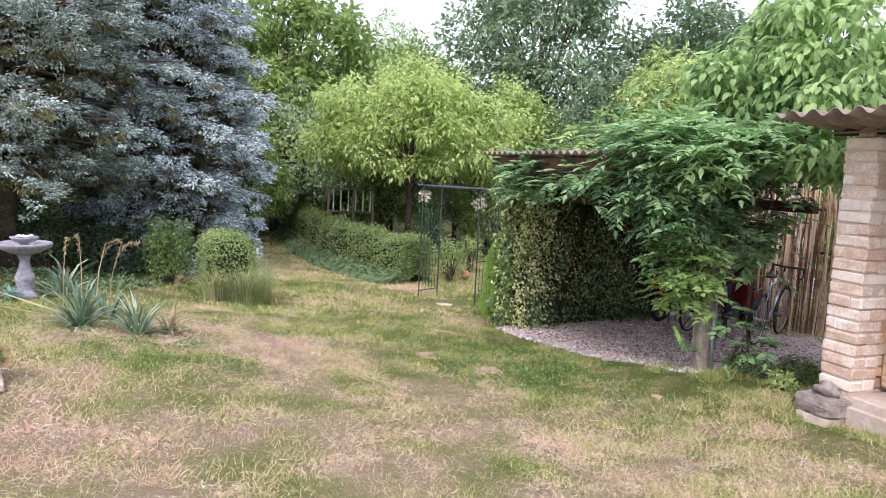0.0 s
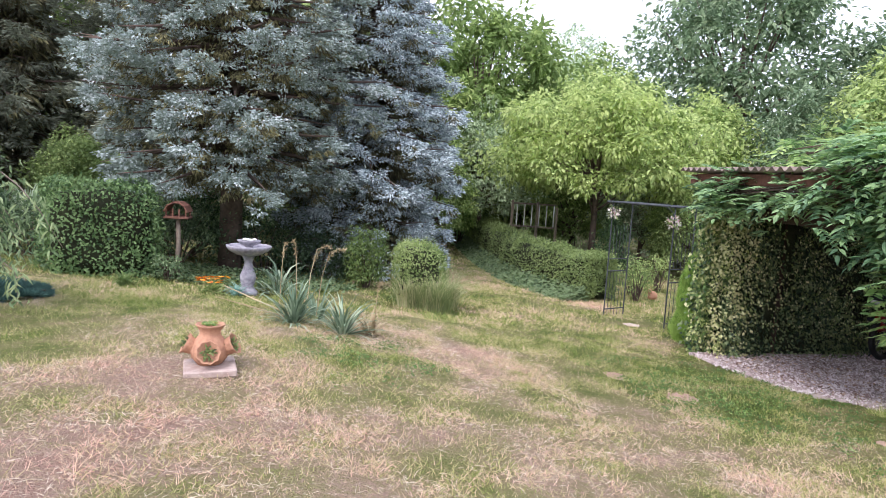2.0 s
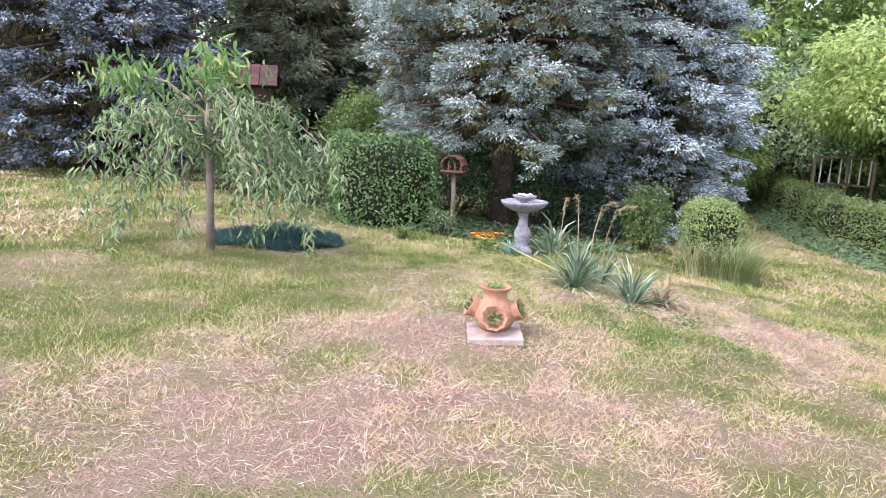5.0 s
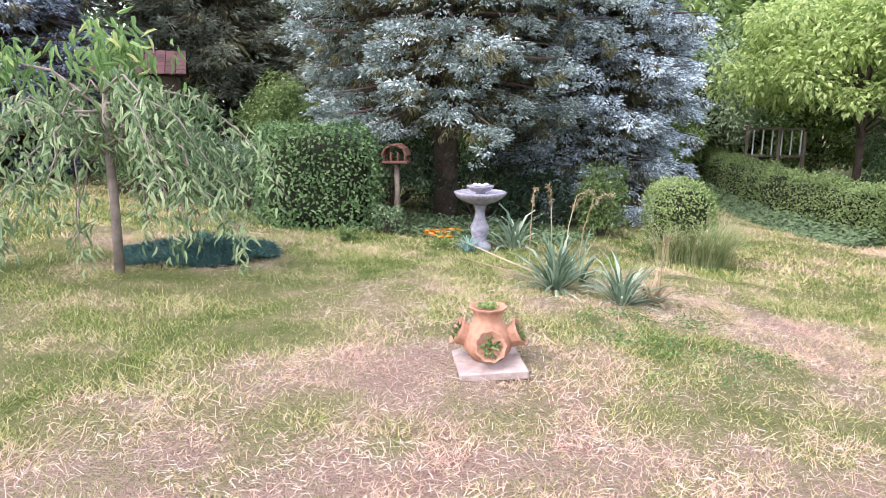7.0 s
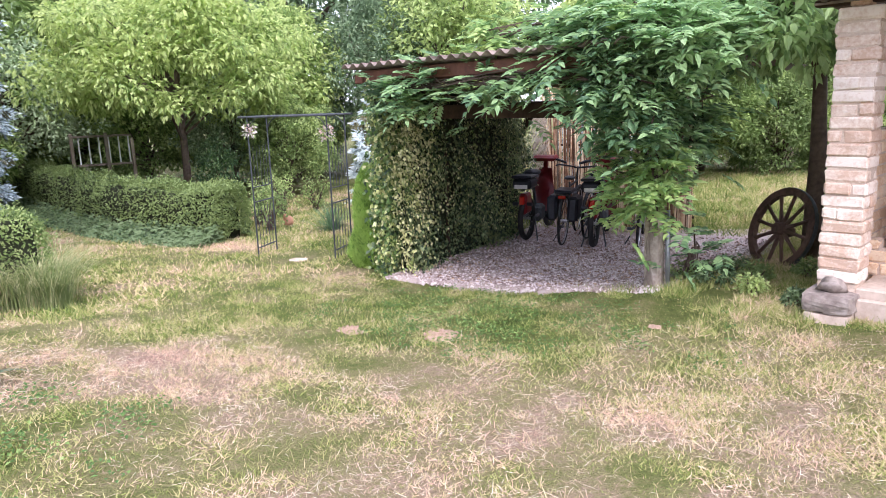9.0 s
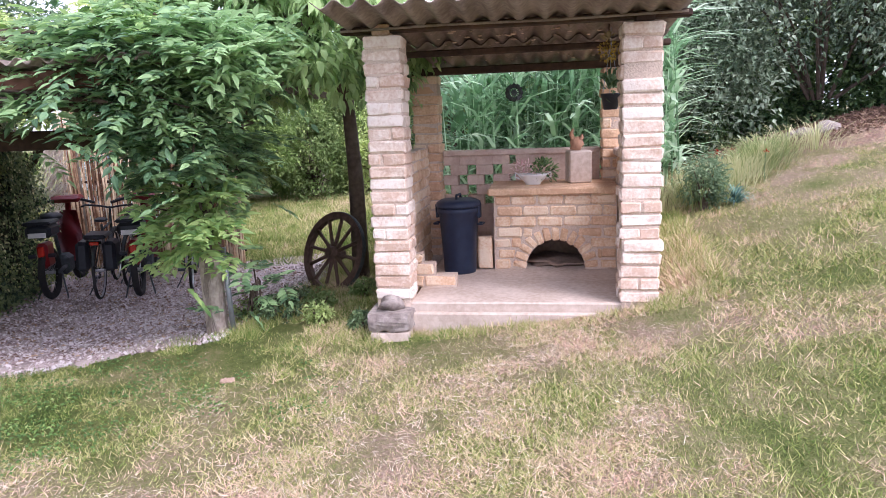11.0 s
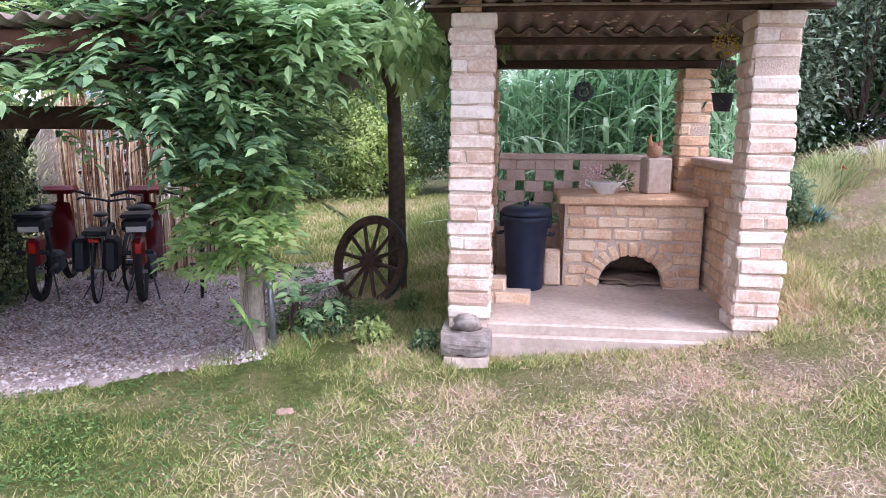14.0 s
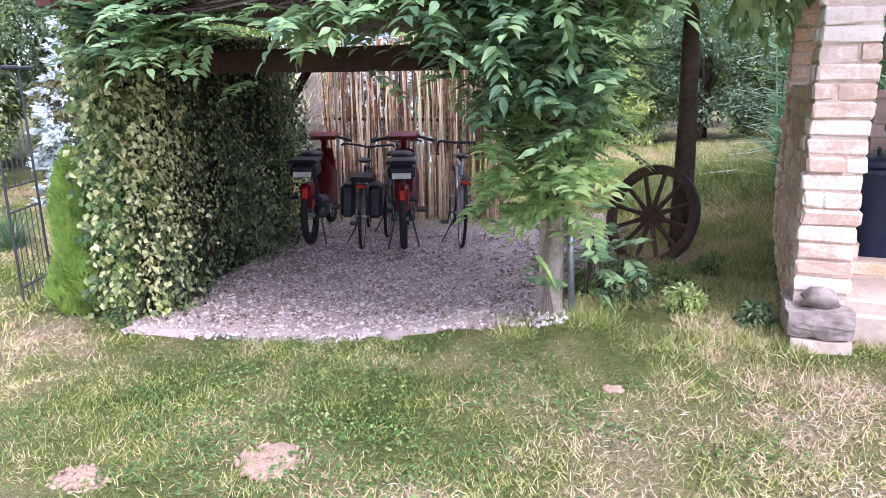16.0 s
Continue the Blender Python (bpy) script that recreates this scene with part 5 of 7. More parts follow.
def bicycle(label, x, y, turn, colour, bags=False, racing=False, lamp=True):
    b = thing("bicycle", label, "bicycle", pose(x, y, gz(x, y) + 0.03, 3, 0, turn) @ Matrix.Scale(1.06, 4), "bicycles in the shelter")
    R = 0.34
    wheel(b, 0, R, 0.018), wheel(b, 1.04, R, 0.018)
    bm = bmesh.new()
    for p, q, r in (((0, 0.05, R), (0.42, 0.03, 0.28), 0.009), ((0, -0.05, R), (0.42, -0.03, 0.28), 0.009), ((0, 0.05, R), (0.3, 0, 0.78), 0.008), ((0, -0.05, R), (0.3, 0, 0.78), 0.008),
                    ((0.42, 0, 0.28), (0.28, 0, 0.84), 0.015), ((0.42, 0, 0.28), (0.84, 0, 0.72), 0.018), ((0.3, 0, 0.78), (0.83, 0, 0.80), 0.015), ((0.86, 0, 0.66), (0.82, 0, 0.92), 0.016),
                    ((0.86, 0.045, 0.66), (1.04, 0.05, R), 0.011), ((0.86, -0.045, 0.66), (1.04, -0.05, R), 0.011)):
        add_tube(bm, [p, q], r, 7)
    part("frame", bm, M[colour], b, smooth=True)
    bm = lumpy((0.13, 0.075, 0.03), 2, 0.1)
    bmesh.ops.transform(bm, matrix=Matrix.Translation((0.26, 0, 0.90)), verts=bm.verts)
    part("saddle", bm, M["black"], b, smooth=True)
    bm = bmesh.new()
    if racing:
        for s in (-1, 1):
            add_tube(bm, [(0.86, 0, 0.98), (0.88, s * 0.18, 0.99), (0.98, s * 0.20, 0.98), (1.0, s * 0.21, 0.90), (0.93, s * 0.21, 0.84), (0.86, s * 0.21, 0.85)], 0.015, 7)
    else:
        for s in (-1, 1):
            add_tube(bm, [(0.84, 0, 0.98), (0.86, s * 0.12, 1.0), (0.80, s * 0.27, 1.02), (0.70, s * 0.29, 1.01)], 0.013, 7)
    add_tube(bm, [(0.82, 0, 0.90), (0.84, 0, 1.0)], 0.014, 7)
    part("handlebar", bm, M["black"], b, smooth=True)
    bm = bmesh.new()
    for s in (-1, 1):
        add_tube(bm, [(-0.18, s * 0.06, 0.72), (0.22, s * 0.05, 0.74)], 0.006, 5)
        add_tube(bm, [(-0.10, s * 0.06, 0.72), (0, s * 0.06, R)], 0.005, 5)
    for k in range(4):
        add_tube(bm, [(-0.18 + 0.1 * k, -0.06, 0.72), (-0.18 + 0.1 * k, 0.06, 0.72)], 0.005, 5)
    part("rack", bm, M["chrome"], b)
    bm = bmesh.new()
    add_tube(bm, [(0.42, -0.12, 0.28), (0.42, 0.12, 0.28)], 0.012, 6)
    add_tube(bm, [(0.42, 0.10, 0.28), (0.52, 0.10, 0.16)], 0.009, 6), add_tube(bm, [(0.42, -0.10, 0.28), (0.32, -0.10, 0.40)], 0.009, 6)
    add_box(bm, (0.47, 0.10, 0.145), (0.57, 0.18, 0.17)), add_box(bm, (0.27, -0.18, 0.39), (0.37, -0.10, 0.415))
    ring(bm, 0.085, 0.006, 18, Matrix.Translation((0.42, -0.06, 0.28)), 4)
    part("pedals", bm, M["iron"], b)
    for a0, cx in ((0.6, 0), (1.0, 1.04)):
        bm = bmesh.new()
        pts = [(cx + (R + 0.02) * math.cos(a), 0, R + (R + 0.02) * math.sin(a)) for a in np.linspace(a0, a0 + 2.2, 9)]
        add_tube(bm, pts, 0.018, 5)
        part("mudguard", bm, M["iron"], b)
    if lamp:
        part("rear_light", box((-0.225, -0.05, 0.67), (-0.185, 0.05, 0.71), 0.01), M["lens"], b, "red rear light")
    if bags:
        for s in (-1, 1):
            bm = box((-0.17, s * 0.14 - 0.07, 0.36), (0.17, s * 0.14 + 0.07, 0.70), 0.035)
            part("pannier", bm, M["black"], b, "black and grey cloth pannier")
        part("blanket", box((-0.19, -0.12, 0.73), (0.2, 0.12, 0.78), 0.02), M["black"], b, "grey cloth over the rack")
    part("stand", tube([(0.30, 0.04, 0.28), (0.24, 0.18, -0.01)], 0.008, 5), M["iron"], b)
    return b


def moped(label, x, y, turn, plate=True):
    b = thing("moped", label, "moped", pose(x, y, gz(x, y) + 0.03, 0, 0, turn) @ Matrix.Scale(1.16, 4), "mopeds in the shelter")
    R = 0.29
    wheel(b, 0, R, 0.035), wheel(b, 1.02, R, 0.035)
    part("rear_box", box((-0.21, -0.125, 0.69), (0.09, 0.125, 0.82), 0.03), M["black"], b, "black top case")
    part("rear_box_lid", box((-0.22, -0.135, 0.825), (0.10, 0.135, 0.86), 0.015), M["black"], b)
    part("number_plate", box((-0.232, -0.085, 0.70), (-0.218, 0.085, 0.75), 0.004), M["white"], b, "small white number plate")
    part("rear_mudguard", box((-0.17, -0.055, 0.36), (0.06, 0.055, 0.63), 0.03), M["red"], b, "red rear mudguard")
    part("rear_light", box((-0.205, -0.032, 0.49), (-0.165, 0.032, 0.60), 0.012), M["lens"], b, "red rear light")
    for s in (-1, 1):
        part("indicator", tube([(-0.16, s * 0.06, 0.50), (-0.16, s * 0.13, 0.50)], 0.022, 8), M["black"], b)
    bm = lumpy((0.16, 0.11, 0.05), 4, 0.1)
    bmesh.ops.transform(bm, matrix=Matrix.Translation((0.24, 0, 0.86)), verts=bm.verts)
    part("saddle", bm, M["black"], b, smooth=True)
    bm = bmesh.new()
    add_tube(bm, [(0, 0.09, R), (0.35, 0.06, 0.30), (0.62, 0.04, 0.28), (0.84, 0, 0.62)], 0.028, 8)
    add_tube(bm, [(0.24, 0, 0.82), (0.38, 0, 0.32)], 0.022, 8)
    add_tube(bm, [(0, -0.09, R), (0.35, -0.06, 0.30)], 0.02, 7)
    part("frame", bm, M["iron"], b, smooth=True)
    part("engine", box((0.28, -0.10, 0.20), (0.52, 0.10, 0.42), 0.04), M["iron"], b)
    bm = bmesh.new()
    P0 = [[(0.70, -0.14, 0.30), (0.62, 0, 0.28), (0.70, 0.14, 0.30)], [(0.72, -0.15, 0.60), (0.66, 0, 0.62), (0.72, 0.15, 0.60)], [(0.82, -0.09, 0.86), (0.78, 0, 0.88), (0.82, 0.09, 0.86)]]
    rows = [[bm.verts.new(p) for p in row] for row in P0]
    for a, c in zip(rows, rows[1:]):
        for k in range(2):
            bm.faces.new((a[k], a[k + 1], c[k + 1], c[k]))
    bmesh.ops.solidify(bm, geom=bm.faces[:], thickness=0.02)
    part("leg_shield", bm, M["red"], b, "dark red leg shield", True)
    part("handlebar_cowl", box((0.72, -0.17, 0.96), (0.94, 0.17, 1.04), 0.035), M["red"], b, "red handlebar cowl")
    bm = bmesh.new()
    add_tube(bm, [(0.80, 0, 0.60), (0.84, 0, 0.98)], 0.035, 8)
    add_tube(bm, [(0.84, 0.05, 0.66), (1.02, 0.06, R)], 0.022, 7), add_tube(bm, [(0.84, -0.05, 0.66), (1.02, -0.06, R)], 0.022, 7)
    part("fork", bm, M["red"], b, smooth=True)
    bm = bmesh.new()
    add_tube(bm, [(0.72, -0.32, 0.95), (0.80, -0.15, 0.99), (0.80, 0.15, 0.99), (0.72, 0.32, 0.95)], 0.016, 7)
    part("handlebar", bm, M["black"], b, smooth=True)
    for s in (-1, 1):
        part("footrest", box((0.42, s * 0.17 - 0.05, 0.27), (0.62, s * 0.17 + 0.05, 0.29), 0.005), M["black"], b)
        part("stand", tube([(0.1, s * 0.08, 0.28), (-0.02, s * 0.15, 0.0)], 0.009, 5), M["iron"], b)
    return b


moped("dark red moped with a black top case", 6.96, 8.76, 20)
bicycle("black bicycle with cloth panniers", 6.95, 8.10, 24, "iron", bags=True)
moped("dark red moped with a black top case beside the bicycles", 7.04, 7.62, 24)
bicycle("silver racing bicycle with dropped handlebars", 7.12, 6.98, 26, "chrome", racing=True)
bicycle("black bicycle standing further back", 7.5, 8.05, 20, "iron", lamp=False)


# ---- cart wheel ----
cw = thing("cart_wheel", "old wooden cart wheel leaning against the tree trunk", "cart wheel", pose(6.68, 4.99, gz(6.68, 4.99) - 0.06) @ Matrix.Scale(1.12, 4) @ pose(0, 0, 0.385, 18, 0, 60))
bm = bmesh.new()
n = 36
rings = []
for a in np.arange(n) * 2 * math.pi / n:
    rings.append([bm.verts.new((r * math.cos(a), w, r * math.sin(a))) for r, w in ((0.345, -0.028), (0.41, -0.03), (0.41, 0.03), (0.345, 0.028))])
for i in range(n):
    a, b = rings[i], rings[(i + 1) % n]
    for j in range(4):
        bm.faces.new((a[j], a[(j + 1) % 4], b[(j + 1) % 4], b[j]))
part("rim", bm, M["wheel"], cw)
for k in range(12):
    a = k * math.pi / 6 + 0.1
    part("spoke", tube([(0.05 * math.cos(a), 0, 0.05 * math.sin(a)), (0.2 * math.cos(a), 0.003, 0.2 * math.sin(a)), (0.35 * math.cos(a), 0, 0.35 * math.sin(a))], [0.024, 0.017, 0.019], 7), M["wheel"], cw)
part("hub", tube([(0, -0.13, 0), (0, -0.09, 0), (0, 0.0, 0), (0, 0.08, 0)], [0.045, 0.062, 0.075, 0.05], 14), M["wheel"], cw)
bm = ring(bmesh.new(), 0.413, 0.006, 36, Matrix.Diagonal((1, 4, 1, 1)), 6)
part("iron_tyre", bm, M["iron"], cw, "rusty iron tyre")

# ---- flower bed and left garden ----
lo, hi = (-4.85, 9.55, -0.2), (-3.42, 10.65, 1.16)
t, b = clipped("clipped_hedge_block", "tall clipped block of glossy green leaves", rounded_box(lo, hi, 0.45, 6), 9000, 0.055, "dark_leaf", 1)
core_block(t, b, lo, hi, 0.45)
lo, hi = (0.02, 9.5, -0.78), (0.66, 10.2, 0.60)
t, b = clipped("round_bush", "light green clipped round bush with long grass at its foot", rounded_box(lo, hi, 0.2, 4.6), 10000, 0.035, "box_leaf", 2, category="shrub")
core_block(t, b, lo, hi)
for k in range(9):
    tuft("long_grass", "long pale grass round the foot of the bush", 0.10 + 0.075 * k, 9.48 - 0.03 * k + 0.03 * (k % 3), 90, 0.50, 0.008, "pale_grass", 0.35, 60 + k, category="grass", foot=0.12, stiff=0.3)
for k in range(5):
    tuft("long_grass", "long pale grass spilling beside the clipped bush", 0.52 + 0.08 * k, 9.42 + 0.09 * k, 90, 0.62, 0.008, "pale_grass", 0.35, 260 + k, category="grass", foot=0.12, stiff=0.3)
bush("yellow_green_shrub", "yellow-green upright shrub in front of the blue spruce", -0.38, 11.4, (0.32, 0.34, 0.54), 60, 45, 0.06, "box_leaf", 31)
bush("small_pale_shrub", "small pale green shrub at the bird house post", -3.12, 9.72, (0.18, 0.16, 0.22), 24, 22, 0.045, "cherry_leaf", 32)

# dark undergrowth behind the bed
for x, y, r, h in ((-3.6, 12.2, 1.0, 0.55), (-2.2, 12.6, 1.1, 0.5), (-4.9, 12.4, 1.0, 0.6), (-1.2, 12.3, 0.8, 0.4), (-5.6, 11.4, 0.8, 0.5)):
    bush("ivy_undergrowth", "dark ivy undergrowth beneath the spruce", x, y, (r, r * 0.8, h), 60, 40, 0.07, "ivy_ground", int(x * 7 + 60), category="ivy")
bush("dark_yew_hedge", "dark clipped hedge behind the flower bed", -3.9, 13.6, (1.6, 0.7, 0.75), 110, 50, 0.07, "dark_leaf", 66, category="hedge")
bush("dark_yew_hedge", "dark clipped hedge behind the flower bed", -1.4, 14.6, (1.6, 0.7, 0.7), 110, 50, 0.07, "dark_leaf", 67, category="hedge")
g = np.random.default_rng(70)
for k in range(9):
    x = -7.2 + 0.42 * k
    tuft("strap_leaves", "grey-green arching strap leaves behind the hedge", x, 12.9 + 0.2 * g.random(), 130, 0.75, 0.03, "yucca", 0.5, 71 + k, foot=0.25, z=gz(x, 12.9) + 0.35)
n = 5000
a, r = g.random(n) * 6.283, np.sqrt(g.random(n)) * 1.3
P = np.stack([-2.6 + r * np.cos(a) * 1.6, 10.9 + r * np.sin(a), np.zeros(n)], 1)
P[:, 2] = ground_z(P[:, 0], P[:, 1]) + g.random(n) * 0.08
t = thing("ivy_carpet", "dark ivy carpet under the spruce", "ivy", pose(-2.6, 10.9, gz(-2.6, 10.9)))
put("ivy_leaves", cards("ivy_leaves", P - (-2.6, 10.9, gz(-2.6, 10.9)), g.normal(0, 1, P.shape) * (1, 1, 0.3), np.tile((0, 0, 1.0), (n, 1)), 0.06, 0.05, LEAF, M["ivy_ground"], rolled=0.4), t, kind="stuff")

# bird bath
bb = thing("bird_bath", "two-tiered painted concrete bird bath on a baluster foot", "bird bath", pose(-1.97, 9.13, gz(-1.97, 9.13)))
part("foot", lathe([(0.13, -0.03), (0.13, 0.03), (0.10, 0.06), (0.075, 0.10), (0.10, 0.18), (0.105, 0.24), (0.065, 0.33), (0.05, 0.42), (0.07, 0.48), (0.09, 0.50)], 20), M["bath"], bb, smooth=True)
part("lower_basin", lathe([(0.08, 0.50), (0.16, 0.52), (0.25, 0.57), (0.285, 0.61), (0.29, 0.635), (0.27, 0.64), (0.22, 0.60), (0.05, 0.585)], 28, 0.02, 10), M["bath"], bb, smooth=True)
part("upper_basin", lathe([(0.045, 0.58), (0.05, 0.63), (0.11, 0.65), (0.145, 0.69), (0.15, 0.705), (0.13, 0.70), (0.04, 0.69)], 24, 0.03, 8), M["bath"], bb, smooth=True)
bm = bmesh.new()
for k, (x, y) in enumerate(((-0.06, 0.03), (0.03, -0.05), (0.06, 0.05), (-0.01, 0.0))):
    bmesh.ops.create_icosphere(bm, subdivisions=1, radius=0.03, matrix=Matrix.Translation((x, y, 0.71)) @ Matrix.Diagonal((1.2, 1, 0.7, 1)))
part("pebbles", bm, M["white"], bb, "pale stones in the upper basin", True)
part("base_slab", lathe([(0.17, -0.08), (0.17, -0.03)], 20), M["bath"], bb)

# bird house
bh = thing("bird_house", "small wooden bird feeder with an arched roof on a post", "bird feeder", pose(-3.1, 10.1, gz(-3.1, 10.1)) @ Matrix.Scale(1.1, 4))
H = (0.82 - gz(-3.1, 10.1)) / 1.1
part("post", tube([(0, 0, -0.1), (0.01, 0, 0.5), (0, 0, H - 0.08)], [0.034, 0.03, 0.03], 9), M["wood_old"], bh, smooth=True)
part("floor", box((-0.15, -0.13, H - 0.09), (0.15, 0.13, H - 0.06), 0.005), M["wood_red"], bh)
for sx_ in (-0.12, -0.04, 0.04, 0.12):
    part("upright", box((sx_ - 0.01, -0.12, H - 0.059), (sx_ + 0.01, -0.10, H + 0.04), 0.003), M["wood_red"], bh)
for sx_ in (-0.12, 0.12):
    part("upright", box((sx_ - 0.01, 0.10, H - 0.059), (sx_ + 0.01, 0.12, H + 0.04), 0.003), M["wood_red"], bh)
for k, a in enumerate((-62, -30, 0, 30, 62)):
    part("roof_board", box((-0.052, -0.15, -0.009), (0.052, 0.15, 0.009), 0.004, pose(0, 0, H - 0.02, 0, a, 0) @ pose(0, 0, 0.135)), M["wood_red"], bh, "weathered red-brown roof board")

# marigolds, small plants
mg = thing("marigolds", "low clump of orange marigolds", "flowers", pose(-2.35, 8.80, gz(-2.35, 8.80)))
spray("leaves", mg, 260, 0.17, 0.05, "mid_tree", pose(0, 0, 0.02), 0.7)
pts = [(random.uniform(-0.2, 0.2), random.uniform(-0.13, 0.13), random.uniform(0.15, 0.22)) for _ in range(24)]
for k, p in enumerate(pts):
    ob = put("flower", cards("flower", np.zeros((10, 3)), [(math.cos(a), math.sin(a), 0.35) for a in np.arange(10) * 0.63], np.tile((0, 0, 1.0), (10, 1)), 0.042, 0.028, LEAF, M["orange"]), mg, at=pose(*p, random.uniform(-40, 10), random.uniform(-20, 20), 0))
tuft("blue_green_plant", "small blue-green spiky plant beside the bird bath", -2.08, 8.88, 120, 0.16, 0.012, "juniper", 0.6, 81, foot=0.06)
tuft("leafy_weed", "small leafy plant at the edge of the bed", -3.45, 8.95, 60, 0.2, 0.03, "mid_tree", 0.35, 82, foot=0.08)

# yuccas and plumes
tuft("yucca", "grey-green yucca with stiff pointed leaves", -1.20, 7.14, 110, 0.50, 0.030, "yucca", 0.8, 91, BLADE, foot=0.04)
tuft("yucca", "smaller grey-green yucca with stiff pointed leaves", -0.70, 6.86, 80, 0.44, 0.028, "yucca", 0.8, 92, BLADE, foot=0.04)
tuft("variegated_yucca", "small yucca with cream-edged leaves", -0.42, 7.08, 36, 0.34, 0.03, "straw", 0.6, 93, BLADE, foot=0.03)
tuft("iris_clump", "upright grey-green iris leaves behind the yucca", -1.0, 7.68, 60, 0.5, 0.022, "yucca", 1.4, 94, BLADE, foot=0.08)
tuft("lily_clump", "broad pale strap leaves beside the bird bath", -1.58, 9.35, 40, 0.55, 0.04, "yucca", 0.9, 95, ARCH, foot=0.08)
pl = thing("seed_plumes", "pale bent seed plumes on tall stalks", "plant", pose(-1.12, 7.5, gz(-1.12, 7.5)))
for k, (dx, dy, h, bend) in enumerate(((-0.1, 0.1, 0.85, -0.06), (0.0, 0.15, 0.80, 0.2), (0.12, 0.1, 0.78, 0.24), (0.75, -0.4, 0.5, 0.05), (-0.3, 0.3, 0.8, 0.05))):
    pts_ = [(dx, dy, 0), (dx + bend * 0.2, dy, h * 0.6), (dx + bend * 0.5, dy, h * 0.95), (dx + bend, dy, h)]
    part("stalk", tube(pts_, [0.006, 0.005, 0.004, 0.003], 5), M["straw"], pl)
    u = rng.random(70)
    P = np.stack([np.interp(u, [0, 1], [dx + bend * 0.3, dx + bend * 1.25]), np.full(70, dy), np.interp(u, [0, 0.6, 1], [h * 0.78, h * 0.99, h * 0.97])], 1) + rng.normal(0, 0.008, (70, 3))
    put("plume", cards("plume", P, rng.normal(0, 1, P.shape) + (bend, 0, 0.8), np.tile((0, 0, 1.0), (70, 1)), 0.032, 0.010, LEAF, M["straw"]), pl)
sp = thing("bare_stalks", "long pale stalks leaning out of the yucca", "plant", pose(-1.25, 7.22, gz(-1.25, 7.22)))
part("stalk", tube([(0, 0, 0.08), (-0.35, 0.15, 0.18), (-0.75, 0.35, 0.30)], [0.009, 0.008, 0.004], 5), M["straw"], sp)
part("stalk", tube([(-0.05, 0, 0.05), (-0.4, 0.1, 0.12), (-0.8, 0.2, 0.2)], [0.009, 0.008, 0.004], 5), M["straw"], sp)

M["slab"] = shade("old_slab", (0.50, 0.41, 0.35), (0.36, 0.28, 0.24), 0.95, 22, 0.5, big=6)
# terracotta planter on its slab
sl = thing("paving_slab", "worn pinkish concrete slab in the lawn", "paving slab", pose(-1.64, 5.13, gz(-1.64, 5.13) + 0.02, 0, -2, 13) @ Matrix.Scale(0.80, 4))
part("slab", box((-0.23, -0.24, -0.04), (0.23, 0.24, 0.025), 0.01), M["slab"], sl)
tp = thing("strawberry_pot", "terracotta strawberry pot with three mouths planted with succulents", "planter", pose(-1.65, 5.16, gz(-1.66, 5.14) + 0.04) @ Matrix.Scale(0.86, 4))
part("body", lathe([(0.10, 0), (0.15, 0.06), (0.165, 0.13), (0.13, 0.20), (0.09, 0.25), (0.085, 0.28), (0.10, 0.32), (0.125, 0.345), (0.11, 0.345), (0.085, 0.31)], 28, 0.06, 9), M["terracotta"], tp, smooth=True)
for m, k in ((pose(-0.0, -0.10, 0.095, 66, 0, 16), 0.80), (pose(-0.09, 0.0, 0.12, 62, 0, -78), 0.75), (pose(0.10, 0.02, 0.12, 62, 0, 82), 0.75)):
    part("side_mouth", lathe([(0.08 * k, -0.02), (0.095 * k, 0.06), (0.10 * k, 0.10), (0.125 * k, 0.13), (0.115 * k, 0.13), (0.085 * k, 0.09)], 26, 0.07, 9), M["terracotta"], tp, smooth=True, at=m)
    spray("succulent", tp, 70, 0.08 * k, 0.035, "hedge_leaf", m @ pose(0, 0, 0.08), 1.0, BROAD)["kind"] = "stuff"
for k in range(7):
    a = k * 0.9
    r = 0.055 if k else 0
    ob = put("houseleek", cards("houseleek", np.zeros((16, 3)), [(math.cos(b), math.sin(b), 0.3 + 0.09 * j) for j, b in enumerate(np.arange(16) * 2.4)], np.tile((0, 0, 1.0), (16, 1)), 0.038, 0.02, BROAD, M["cherry_top"]), tp, at=pose(r * math.cos(a), r * math.sin(a), 0.335))

# juniper
ju = thing("juniper", "low spreading blue-green juniper", "shrub", pose(-4.42, 7.45, gz(-4.42, 7.45)))
n = 6500
a, r = rng.random(n) * 6.283, np.sqrt(rng.random(n))
P = np.stack([r * np.cos(a) * 0.70, r * np.sin(a) * 0.42, 0.02 + rng.random(n) * 0.17 * (1.15 - r) + 0.03 * np.sin(a * 5)], 1)
P[:, :2] = P[:, :2] @ np.array([[0.80, 0.60], [-0.60, 0.80]])
P[:, 2] += ground_z(P[:, 0] - 4.42, P[:, 1] + 7.45) - gz(-4.42, 7.45)
put("foliage", cards("foliage", P, np.stack([np.cos(a), np.sin(a), 0.5 + rng.random(n)], 1) + rng.normal(0, 0.5, (n, 3)), np.tile((0, 0, 1.0), (n, 1)), 0.075, 0.035, SPRIG, M["juniper"], rolled=0.4), ju, kind="stuff")

